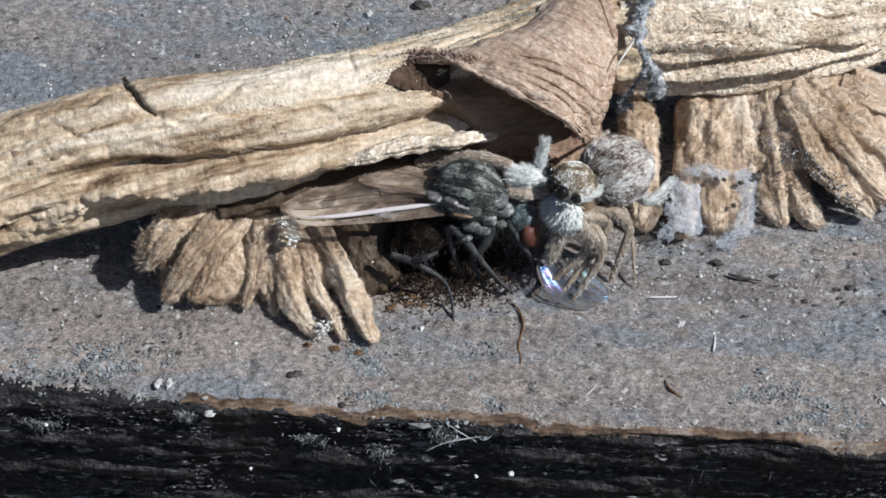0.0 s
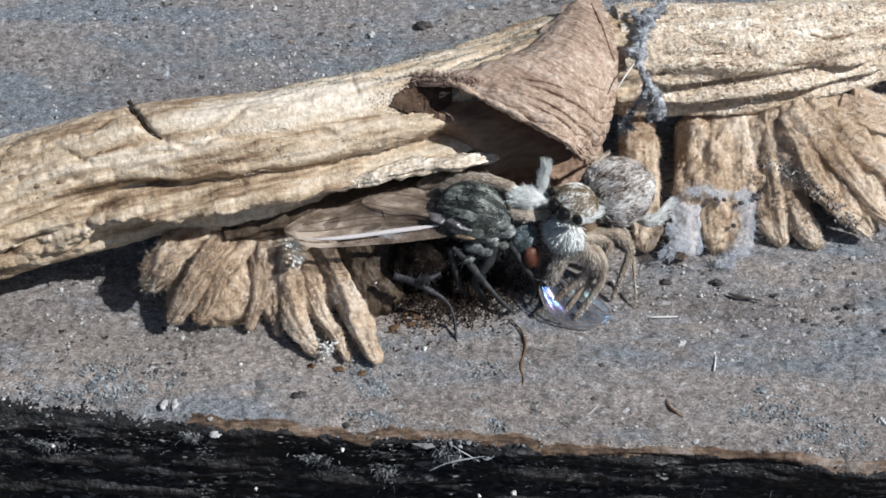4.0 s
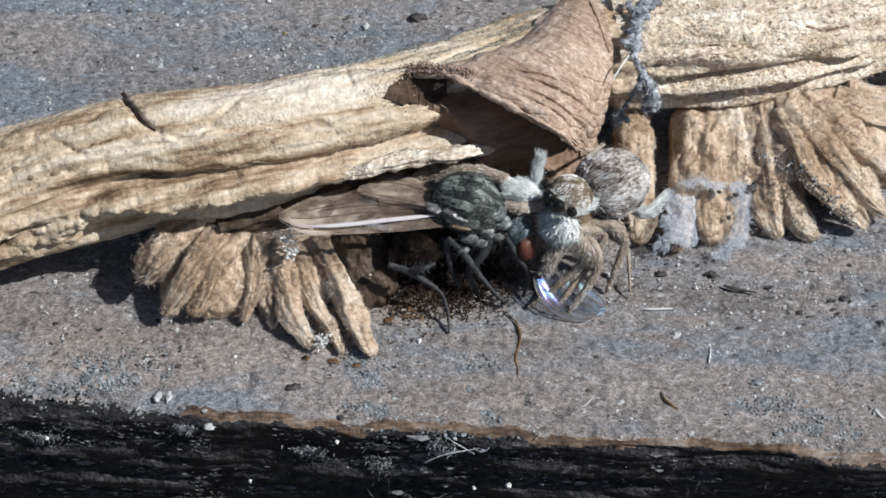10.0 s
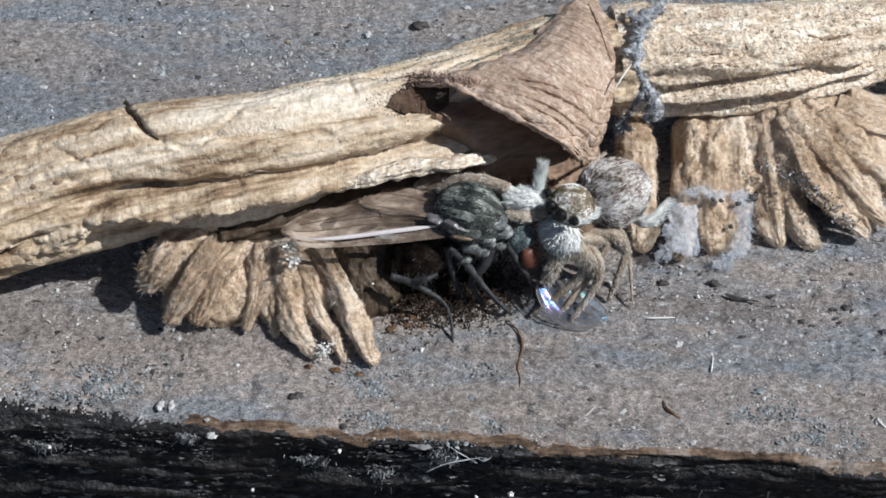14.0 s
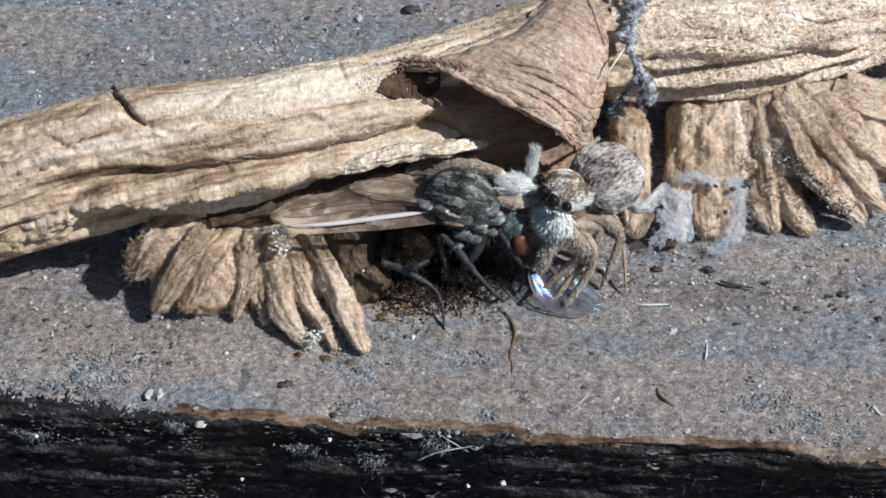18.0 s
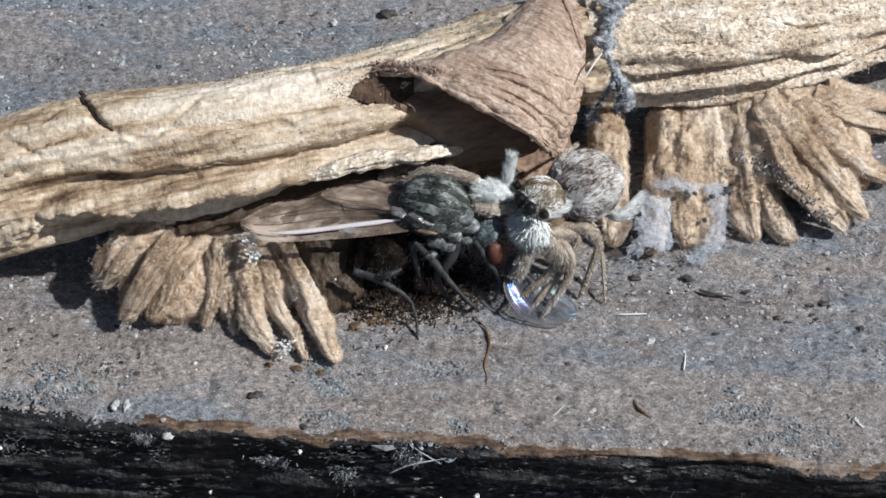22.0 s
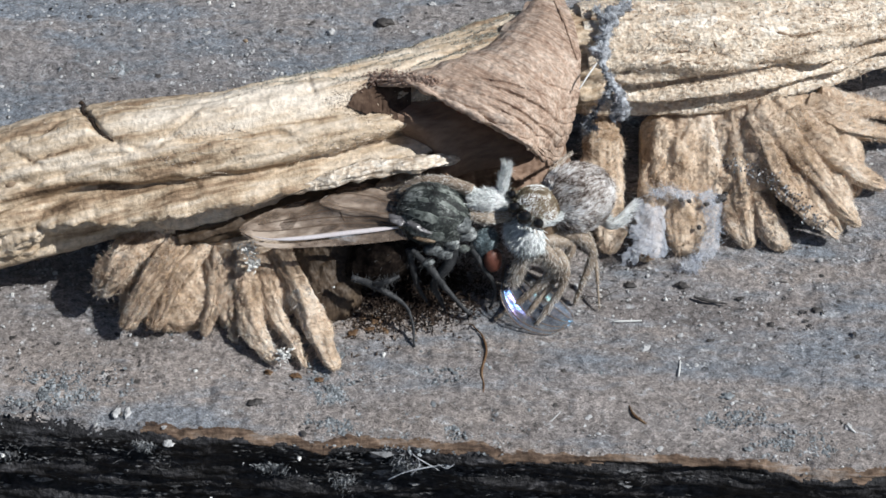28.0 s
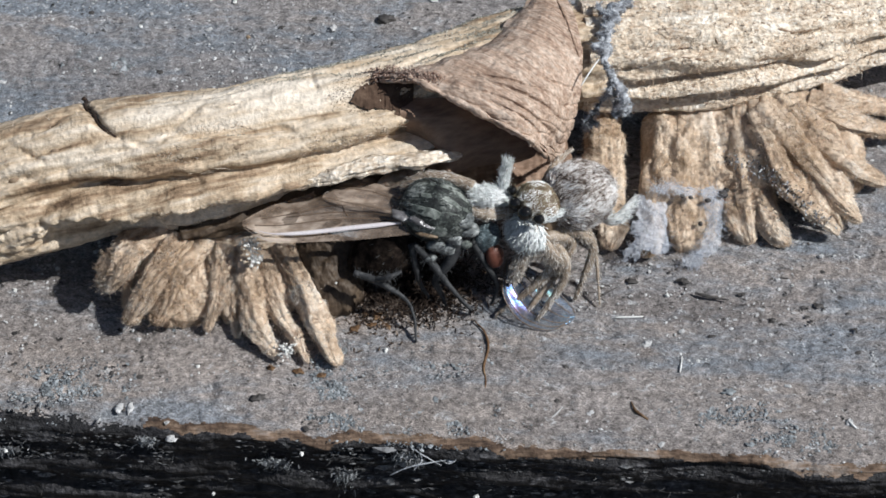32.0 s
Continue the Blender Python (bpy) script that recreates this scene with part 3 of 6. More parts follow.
# fissures run across the bark, and the bark is hollowed out below the hood
for pts in ([(-8.14, 0.51, 4.60), (-7.14, 0.28, 4.60), (-6.35, 1.10, 4.70), (-5.50, 2.32, 4.50)], [(-11.52, 0.91, 4.00), (-10.19, -0.05, 4.20), (-8.66, 0.14, 4.40), (-7.14, 0.28, 4.60)], [(-13.01, -1.21, 3.50), (-11.45, -1.20, 3.80), (-9.28, -0.51, 4.30), (-7.65, 0.18, 4.50)],
            [(-2.95, 1.28, 4.70), (-1.60, 1.61, 4.80), (-0.91, 1.66, 4.80)], [(-4.95, 0.40, 4.70), (-3.62, 0.87, 4.70), (-2.93, 0.71, 4.70)], [(-2.69, 3.36, 4.50), (-2.40, 2.31, 4.70)], [(-6.70, 1.33, 4.70), (-5.19, 1.57, 4.70), (-4.35, 1.98, 4.70)]):
    left_stem = carve(left_stem, pts, [0.02, 0.13, 0.08, 0.13, 0.02], 0.085)
left_stem = carve(left_stem, [(-9.59, 2.45, 4.40), (-9.28, 1.77, 4.60), (-8.95, 1.32, 4.70), (-8.67, 0.87, 4.70), (-8.14, 0.51, 4.60)], [0.3, 0.34, 0.28, 0.2, 0.1], 0.11)
left_stem = carve(left_stem, [(-1.25, 1.75, 4.90), (-0.30, 1.95, 4.85), (0.80, 2.05, 4.60), (2.20, 2.20, 3.80)], [0.10, 0.42, 0.42, 0.25], 0.46)
part("internode", left_stem, STEM, stem)
right_stem = stem_shape(STEM_TAIL, [1.72, 1.78, 1.76, 1.6, 1.4, 1.3], 420, 140, 8, [
    (0.02, 0.98, 82, 80, 0.55, 6), (0.02, 0.98, 104, 100, 0.5, 7), (0.05, 0.98, 40, 46, 0.12, 5), (0.2, 0.9, 64, 66, 0.12, 5)])
part("internode", right_stem, STEM_FLAKY, stem, "paler flaking far internode")


def husk_shape():
    """The papery bud scale that wraps the node and flares open on one side."""
    rows = [
        [(5.23, 7.00, 4.60), (4.81, 6.78, 4.75), (4.40, 6.67, 4.75), (4.08, 6.62, 4.60)],
        [(5.58, 4.75, 4.90), (4.30, 4.27, 5.30), (3.26, 4.27, 5.20), (2.31, 4.18, 4.75)],
        [(5.64, 3.55, 4.60), (3.88, 2.68, 5.50), (1.82, 2.81, 5.50), (-0.55, 2.79, 4.98)],
        [(5.52, 2.72, 4.20), (4.19, 1.75, 5.30), (2.39, 1.75, 5.60), (0.55, 2.14, 5.42)],
        [(5.33, 2.18, 3.50), (4.55, 1.25, 4.60), (3.47, 0.68, 5.40), (2.46, 0.81, 5.45)],
        [(5.09, 1.93, 2.70), (4.71, 1.27, 3.40), (4.28, 0.57, 4.30), (3.90, 0.28, 4.90)],
        [(4.95, 1.95, 2.10), (4.81, 1.65, 2.40), (4.65, 1.19, 3.00), (4.42, 0.87, 3.60)],
    ]
    across = np.stack([spline(r, 150) for r in rows])
    v = np.stack([spline(across[:, k], 200) for k in range(150)], 1)
    n = np.cross(np.gradient(v, axis=0), np.gradient(v, axis=1))
    n /= np.linalg.norm(n, axis=-1, keepdims=True) + 1e-9
    if n[100, 75] @ np.array([0, -0.6, 0.8]) < 0:
        n = -n
    uu, vv = np.meshgrid(np.linspace(0, 1, 150), np.linspace(0, 1, 200))
    crease = np.abs(np.sin((vv * 13 + 0.9 * vnoise(np.stack([uu * 3, vv * 2, 0 * uu], -1), 4)) * np.pi))
    low = np.clip((vv - 0.4) * 4, 0, 1)
    h = -0.08 * np.exp(-((crease / 0.2) ** 2)) * low * np.clip(0.6 + 0.9 * vnoise(v * 0.8, 14), 0.1, 1.3) + 0.06 * fbm(v * 1.3, 5, 3) + 0.02 * fbm(v * 5, 6, 2)
    h += 0.10 * np.exp(-(((uu - 1) / 0.06) ** 2)) * vnoise(v * 1.5, 8)
    top = v + n * h[..., None]
    under = v + n * (h - 0.10)[..., None]
    nu, nv = 200, 150
    verts = np.concatenate([top.reshape(-1, 3), under.reshape(-1, 3)])
    f = sheet_faces(nu, nv)
    k = nu * nv
    ring = [i * nv for i in range(nu)] + [(nu - 1) * nv + j for j in range(1, nv)] + [i * nv + nv - 1 for i in range(nu - 2, -1, -1)] + [j for j in range(nv - 2, 0, -1)]
    side = [[ring[i], ring[(i + 1) % len(ring)], ring[(i + 1) % len(ring)] + k, ring[i] + k] for i in range(len(ring))]
    return verts, np.concatenate([f, f[:, ::-1] + k, np.array(side)])


husk = husk_shape()
for pts in ([(1.31, 2.53, 5.30), (3.00, 2.00, 5.40), (4.45, 1.45, 5.00), (5.34, 1.68, 3.40)], [(1.81, 2.05, 5.30), (3.33, 1.48, 5.20), (4.49, 1.13, 4.40), (4.95, 1.65, 3.00)], [(2.23, 1.67, 5.30), (3.58, 1.09, 5.00), (4.54, 1.23, 3.60)],
            [(3.88, 2.53, 5.40), (4.73, 2.33, 5.20), (5.54, 2.77, 4.40)], [(0.97, 2.48, 5.20), (2.67, 2.36, 5.40), (4.54, 1.85, 5.20), (5.47, 2.02, 3.80)]):
    husk = carve(husk, pts, [0.01, 0.10, 0.14, 0.09, 0.02], 0.055)
lip = tube(np.array([(-1.00, 2.63, 4.75), (-0.61, 2.69, 4.98), (-0.10, 2.57, 5.20), (0.55, 2.11, 5.42), (1.46, 1.42, 5.50), (2.46, 0.79, 5.45), (3.38, 0.38, 5.20), (3.89, 0.26, 4.90), (4.42, 0.85, 3.60)]), [0.02, 0.05, 0.07, 0.08, 0.08, 0.08, 0.07, 0.08, 0.06], 100, 12, lump=0.09, freq=2.5, seed=31)
part("rolled_lip", lip, HUSK, stem, "rolled brown lip of the scale")
FRAY = lit_through(material("red_brown_fray", [(0.0, (0.46, 0.31, 0.245)), (0.5, (0.70, 0.53, 0.44)), (1.0, (0.86, 0.73, 0.63))], scale=1.5, bump=0, per_island=0.5, rough=0.85), 0.45)
fray_line = spline([(-1.35, 2.45, 4.95), (-0.85, 2.75, 5.05), (-0.30, 2.70, 5.22), (0.35, 2.45, 5.42), (1.20, 2.15, 5.50)], 400)
fray_at = fray_line[RNG.integers(0, 400, 1100)] + RNG.normal(0, 1, (1100, 3)) * [0.12, 0.12, 0.02]
part("frayed_tip", nap(fray_at, RNG.normal(0, 0.35, (1100, 3)) + [-0.6, -0.7, 0.3], 0.08, 0.034, 51), FRAY, stem, "frayed reddish brown tip of the scale", kind="stuff")
part("bud_scale", husk, HUSK, stem, "pinkish brown papery scale flared open at the node")
# reddish brown of the inner layer, with the hood's shade mixed in
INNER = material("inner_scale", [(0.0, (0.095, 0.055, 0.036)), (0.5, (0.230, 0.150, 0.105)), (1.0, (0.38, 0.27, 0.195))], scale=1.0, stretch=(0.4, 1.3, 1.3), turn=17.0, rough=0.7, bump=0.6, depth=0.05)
rows = [[(0.10, 2.04, 4.80), (1.33, 2.30, 4.60), (2.56, 2.42, 4.20), (3.98, 2.30, 3.50)], [(0.10, 1.45, 4.52), (1.29, 1.42, 4.22), (2.75, 1.44, 3.65), (4.20, 1.52, 3.05)], [(0.80, 0.50, 3.35), (1.40, 0.52, 3.10), (2.21, 0.98, 2.85), (3.75, 1.58, 2.55)]]
for r in rows:
    r[0] = tuple(snap([r[0], r[1]], left_stem, -0.10, 9, 0.5)[0])
across = np.stack([spline(r, 40) for r in rows])
inner = np.stack([spline(across[:, k], 44) for k in range(40)], 1)
inner[..., 2] += 0.06 * fbm(inner * 1.2, 17, 3)
part("inner_scale", (np.concatenate([inner.reshape(-1, 3), inner.reshape(-1, 3) - [0, -0.04, 0.06]]), np.concatenate([sheet_faces(44, 40), sheet_faces(44, 40)[:, ::-1] + 1760])), INNER, stem, "reddish brown inner scale, shade of the hood deepening its colour")
# cracks, fissures and spots in the bark
FISSURE = material("bark_fissure", [(0.0, (0.10, 0.065, 0.04)), (1.0, (0.34, 0.24, 0.16))], scale=2.0, bump=0.4)
SPOT = material("bark_spot", [(0.0, (0.16, 0.11, 0.07)), (1.0, (0.36, 0.27, 0.19))], scale=2.5, bump=0.4)


def crack(points, radii, mat, shape, label, sink=0.0):
    path = snap(points, shape, sink)
    part("crack", tube(path[::2], radii, 60, 8, lump=0.035, freq=4, up=(0.3, -0.6, 0.7)), mat, stem, label)


crack([(-9.59, 2.45, 4.40), (-9.28, 1.77, 4.60), (-8.95, 1.32, 4.70), (-8.67, 0.87, 4.70), (-8.14, 0.51, 4.60)], [0.07, 0.075, 0.05, 0.065, 0.04, 0.015], DARK, left_stem, "dark brown crack across the bark")
for k, pts in enumerate(([(7.39, 4.22, 4.00), (8.64, 4.48, 4.20), (10.09, 4.49, 4.00)], [(9.79, 5.40, 4.30), (10.29, 4.94, 4.20), (11.22, 5.26, 4.20)], [(11.34, 6.14, 4.10), (12.58, 5.86, 4.00), (13.97, 6.48, 3.80)], [(8.13, 4.73, 4.20), (9.38, 4.89, 4.30), (9.90, 4.69, 4.20)])):
    crack(pts, [0.01, 0.05, 0.03, 0.045, 0.01], FISSURE, right_stem, "fine brown fissure in the bark", -0.03)
# dark brown that carries the shade below the stem
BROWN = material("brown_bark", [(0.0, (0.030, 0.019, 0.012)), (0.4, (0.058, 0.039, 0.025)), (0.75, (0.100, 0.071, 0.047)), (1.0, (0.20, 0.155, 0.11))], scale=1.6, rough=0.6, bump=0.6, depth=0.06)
# brown bark with the hood's cast shade put into the colour
HOOD_SHADE = material("hood_shade_bark", [(0.0, (0.030, 0.020, 0.015)), (0.5, (0.080, 0.052, 0.038)), (1.0, (0.18, 0.125, 0.09))], scale=1.2, rough=0.95, bump=0.8, depth=0.08, spec=0.05)
rows = []
for top, low in (((-1.46, 1.98, 4.98), (-1.46, 1.74, 4.98)), ((-0.92, 2.62, 5.00), (-0.92, 1.50, 4.90)), ((-0.30, 3.00, 5.00), (-0.30, 1.32, 4.80)), ((0.45, 3.05, 5.00), (0.45, 1.10, 4.40))):
    rows.append(np.linspace(top, low, 5))
rows = [snap([r[k] for r in rows], left_stem, 0.05, 84, 0.9) for k in range(5)]
hollow = np.stack([spline([r[k] for r in rows], 70) for k in range(84)], 1)
hollow = hollow + np.array([0.0, -0.64, 0.77]) * (0.03 * fbm(hollow * 2.0, 18, 3))[..., None]
hood_shade_faces = sheet_faces(70, 84)
hi, hj = np.divmod(np.arange(len(hood_shade_faces)), 83)
hood_shade_rim = np.minimum(np.minimum(hi, 68 - hi) / 34, hj / 40)
mid = hollow.reshape(-1, 3)[hood_shade_faces].mean(1)
hood_shade_faces = hood_shade_faces[hood_shade_rim > 0.16 + 0.28 * vnoise(mid * 2.6, 81) + 0.16 * vnoise(mid * 8.0, 82)]
# loose dark fibres blur the border of the coloured shade
p, n = skin_points(left_stem, 420000, 57, lambda p, n: (p[:, 0] > -2.2) & (p[:, 0] < 0.6) & (n @ np.array([0.0, -0.64, 0.77]) > 0.2))
seen_from = np.array([0.0, -0.64, 0.77])
gap = (p - hollow[35, 24])
gap = gap - np.outer(gap @ seen_from, seen_from)
gap = np.hypot(gap[:, 0] / 1.05, np.hypot(gap[:, 1], gap[:, 2]) / 0.62)
soft = RNG.uniform(0, 1, len(p)) < np.clip((1.25 - gap) / 0.75, 0, 1) ** 1.3 * np.clip(0.75 + 0.9 * vnoise(p * 3.0, 83), 0.1, 1)
part("rotted_fibre", nap(p[soft] - n[soft] * 0.01, n[soft] * 0.4 + RNG.normal(0, 0.6, n[soft].shape), 0.035, 0.020, 58), HOOD_SHADE, stem, "dark brown fibres softening the edge of the coloured hood shade", kind="stuff")
part("hollow", (hollow.reshape(-1, 3), hood_shade_faces), HOOD_SHADE, stem, "blackish sheet on the bark, shade of the hood put into its colour")
for k, (pt, r) in enumerate((((-12.38, -0.52, 4.00), 0.13), ((-11.91, -0.75, 4.00), 0.09), ((-11.24, -0.52, 4.00), 0.15), ((-10.67, 0.31, 4.10), 0.08), ((-10.03, 0.31, 4.20), 0.09), ((-11.91, -1.26, 4.00), 0.07), ((-12.92, -0.07, 3.80), 0.10), ((-4.77, 0.17, 4.70), 0.13), ((-4.98, 0.40, 4.70), 0.08), ((-4.59, -0.03, 4.60), 0.08), ((-4.55, 5.12, 4.00), 0.07))):
    c = snap([pt, np.array(pt) + [0.05, 0, 0]], left_stem, -0.05, 3)[1]
    part("spot", blob(c, (r * 1.3, r, 0.06), turn_to((1, 0, 0.05), (0, -0.64, 0.77)), 10, 16, 0.3, 6, k), SPOT, stem, "dull brown bark spot")
seam = snap([(4.91, 6.29, 5.00), (5.17, 5.15, 5.10), (5.37, 4.19, 5.00), (5.63, 3.45, 4.70)], husk, -0.01, share=0.9)
part("seam", tube(seam[::2], [0.02, 0.045, 0.025, 0.04, 0.015], 30, 6, lump=0.04, freq=4, up=(1, 0, 0.2)), INNER, stem, "dark seam beside the scale")
# torn fibres that run along the lower shoulder
p, n = skin_points(left_stem, 30000, 46, lambda p, n: (n[:, 1] < -0.80) & (n[:, 2] > -0.85) & (p[:, 0] > -13.0) & (p[:, 0] < 3.0) & (vnoise(p * [0.5, 1.8, 1.8], 69) > -0.05 + 0.05 * np.abs(p[:, 0] + 1)))
along = np.stack([0 * p[:, 0] + 0.93, 0.18 + 0 * p[:, 0], 0 * p[:, 0] + 0.02], 1) * RNG.choice([-1, 1], (len(p), 1))
part("torn_fibre", hairs(p - n * 0.01, along + n * 0.04 + RNG.normal(0, 0.08, p.shape), 0.26, 0.010, 0.12, 0.6, 47), STEM_FLAKY, stem, "torn pale fibres along the ridge", kind="stuff")
# bark fuzz along the far upper side
p, n = skin_points(left_stem, 2600, 3, lambda p, n: (n[:, 1] > 0.15) & (n[:, 2] > 0.1))
part("bark_fuzz", hairs(p, n + RNG.normal(0, 0.9, n.shape), 0.11, 0.009, 0.5), FUZZ, stem, "short loose bark fibres", kind="stuff")
p, n = skin_points(left_stem, 110000, 44, lambda p, n: (n[:, 1] < -0.5) & (n[:, 2] > -0.8) & (p[:, 0] > -7.0) & (p[:, 0] < 3.0) & (n[:, 1] < -0.72) & (vnoise(p * [0.8, 2.0, 2.0], 66) > 0.0))
part("flaking_bark", nap(p - n * 0.01, n * 0.35 + np.array([0.9, 0.3, 0.0]) * RNG.choice([-1, 1], (len(n), 1)) + RNG.normal(0, 0.4, n.shape), 0.075, 0.016, 7), FUZZ, stem, "small flakes lifting from the furrowed bark", kind="stuff")
p, n = skin_points(right_stem, 14000, 45, lambda p, n: (n[:, 1] < 0.3) & (n[:, 2] > -0.75) & (vnoise(p * [0.9, 2.0, 2.0], 67) > -0.1))
part("flaking_bark", nap(p - n * 0.01, n * 0.35 + np.array([0.9, 0.2, 0.0]) * RNG.choice([-1, 1], (len(n), 1)) + RNG.normal(0, 0.5, n.shape), 0.11, 0.024, 8), FUZZ, stem, "small flakes lifting from the furrowed bark", kind="stuff")
CRUST = material("grey_green_crust", [(0.0, (0.15, 0.145, 0.12)), (0.5, (0.34, 0.325, 0.265)), (1.0, (0.52, 0.51, 0.45))], scale=2.0, bump=0, per_island=0.8, rough=0.85)
p, n = skin_points(left_stem, 160000, 33, lambda p, n: (n[:, 1] > 0.40 + 0.35 * vnoise(p * [0.7, 1.4, 1.4], 68) + 0.05 * np.abs(p[:, 0] - 1.0)) & (n[:, 2] > 0.2) & (p[:, 0] > -5) & (p[:, 0] < 4.5))
part("lichen_fringe", nap(p, n * 0.5 + RNG.normal(0, 0.8, n.shape), 0.065, 0.017, 34), CRUST, stem, "grey-green lichen crust along the far side", kind="stuff")
p, n = skin_points(right_stem, 2600, 5)
part("bark_fuzz", hairs(p, n + RNG.normal(0, 0.9, n.shape), 0.22, 0.010, 0.5), FUZZ, stem, "short loose bark fibres", kind="stuff")

# ---------------------------------------------------------------- clinging rootlets
LEFT_ROOTS = [
    ([(-7.31, -0.51, 1.85), (-8.12, -1.75, 1.70), (-8.74, -2.42, 1.10)], [0.4, 0.5, 0.46, 0.26]),
    ([(-6.62, -0.80, 1.60), (-7.43, -2.31, 1.25), (-8.01, -3.25, 0.55)], [0.44, 0.46, 0.38, 0.18]),
    ([(-5.98, -0.60, 1.50), (-6.78, -2.03, 1.05), (-7.32, -3.13, 0.40)], [0.44, 0.48, 0.42, 0.2]),
    ([(-5.42, -0.77, 1.30), (-5.55, -2.05, 0.80), (-5.69, -3.23, 0.20)], [0.42, 0.36, 0.26, 0.1]),
    ([(-4.77, -0.75, 1.15), (-4.50, -2.44, 0.60), (-3.61, -4.22, 0.16)], [0.46, 0.42, 0.36, 0.14]),
    ([(-4.05, -1.15, 0.95), (-3.58, -2.54, 0.45), (-2.72, -4.32, 0.10)], [0.34, 0.28, 0.2, 0.09]),
    ([(-3.46, -0.55, 1.05), (-2.60, -2.28, 0.55), (-1.69, -4.48, 0.18)], [0.44, 0.42, 0.4, 0.18]),
    ([(-5.09, -1.38, 0.95), (-4.97, -2.36, 0.50), (-4.82, -3.38, 0.12)], [0.26, 0.22, 0.16, 0.07]),
    ([(-6.31, -1.25, 1.05), (-6.70, -2.31, 0.70), (-6.80, -3.10, 0.25)], [0.3, 0.28, 0.22, 0.1]),
    ([(-7.79, -1.05, 1.35), (-7.96, -2.07, 0.95), (-8.24, -2.56, 0.45)], [0.26, 0.26, 0.22, 0.1]),
]
RIGHT_ROOTS = [
    ([(6.80, 4.75, 1.05), (6.64, 3.60, 1.10), (6.47, 2.49, 0.90), (6.60, 1.15, 0.50), (6.41, -0.01, 0.20)], [0.62, 0.62, 0.58, 0.48, 0.25]),
    ([(8.39, 4.85, 1.15), (8.33, 4.10, 1.08), (8.25, 2.96, 0.92), (7.97, 0.98, 0.70), (7.67, -0.33, 0.20)], [0.42, 0.48, 0.45, 0.3]),
    ([(9.13, 4.85, 1.25), (9.06, 4.10, 1.18), (8.96, 2.92, 0.98), (8.76, 0.94, 0.75), (8.82, -0.00, 0.20)], [0.42, 0.48, 0.36, 0.22]),
    ([(9.98, 4.90, 1.15), (9.93, 4.20, 1.08), (9.86, 2.97, 0.92), (9.71, 1.32, 0.60), (9.52, 0.28, 0.15)], [0.45, 0.46, 0.34, 0.18]),
    ([(10.38, 1.91, 0.75), (10.45, 0.97, 0.45), (10.84, 0.45, 0.12)], [0.25, 0.28, 0.15]),
    ([(10.97, 4.90, 1.45), (10.92, 4.14, 1.30), (10.86, 2.27, 0.90), (10.88, 0.98, 0.45), (11.11, 0.31, 0.12)], [0.42, 0.46, 0.34, 0.18]),
    ([(11.21, 3.28, 1.15), (11.39, 1.60, 0.70), (11.80, 0.71, 0.35), (12.19, 0.29, 0.10)], [0.42, 0.42, 0.38, 0.18]),
    ([(11.40, 4.85, 1.60), (11.40, 3.76, 1.62), (11.89, 2.14, 1.45), (12.86, 0.98, 0.95), (13.72, 0.60, 0.30)], [0.46, 0.42, 0.32, 0.16]),
    ([(12.00, 4.95, 1.60), (12.00, 4.14, 1.62), (12.82, 2.64, 1.45), (13.70, 1.66, 1.00), (14.50, 1.03, 0.35)], [0.52, 0.52, 0.42, 0.2]),
    ([(12.48, 4.53, 1.65), (13.45, 3.20, 1.35), (14.63, 2.82, 0.80), (15.51, 2.75, 0.25)], [0.52, 0.5, 0.38, 0.18]),
    ([(13.13, 5.06, 1.50), (14.32, 4.58, 1.20), (15.45, 4.68, 0.70), (16.33, 4.90, 0.20)], [0.48, 0.46, 0.34, 0.18]),
    ([(13.59, 5.54, 1.30), (14.77, 5.53, 1.00), (16.04, 5.84, 0.50), (16.90, 6.00, 0.15)], [0.42, 0.4, 0.3, 0.15]),
]


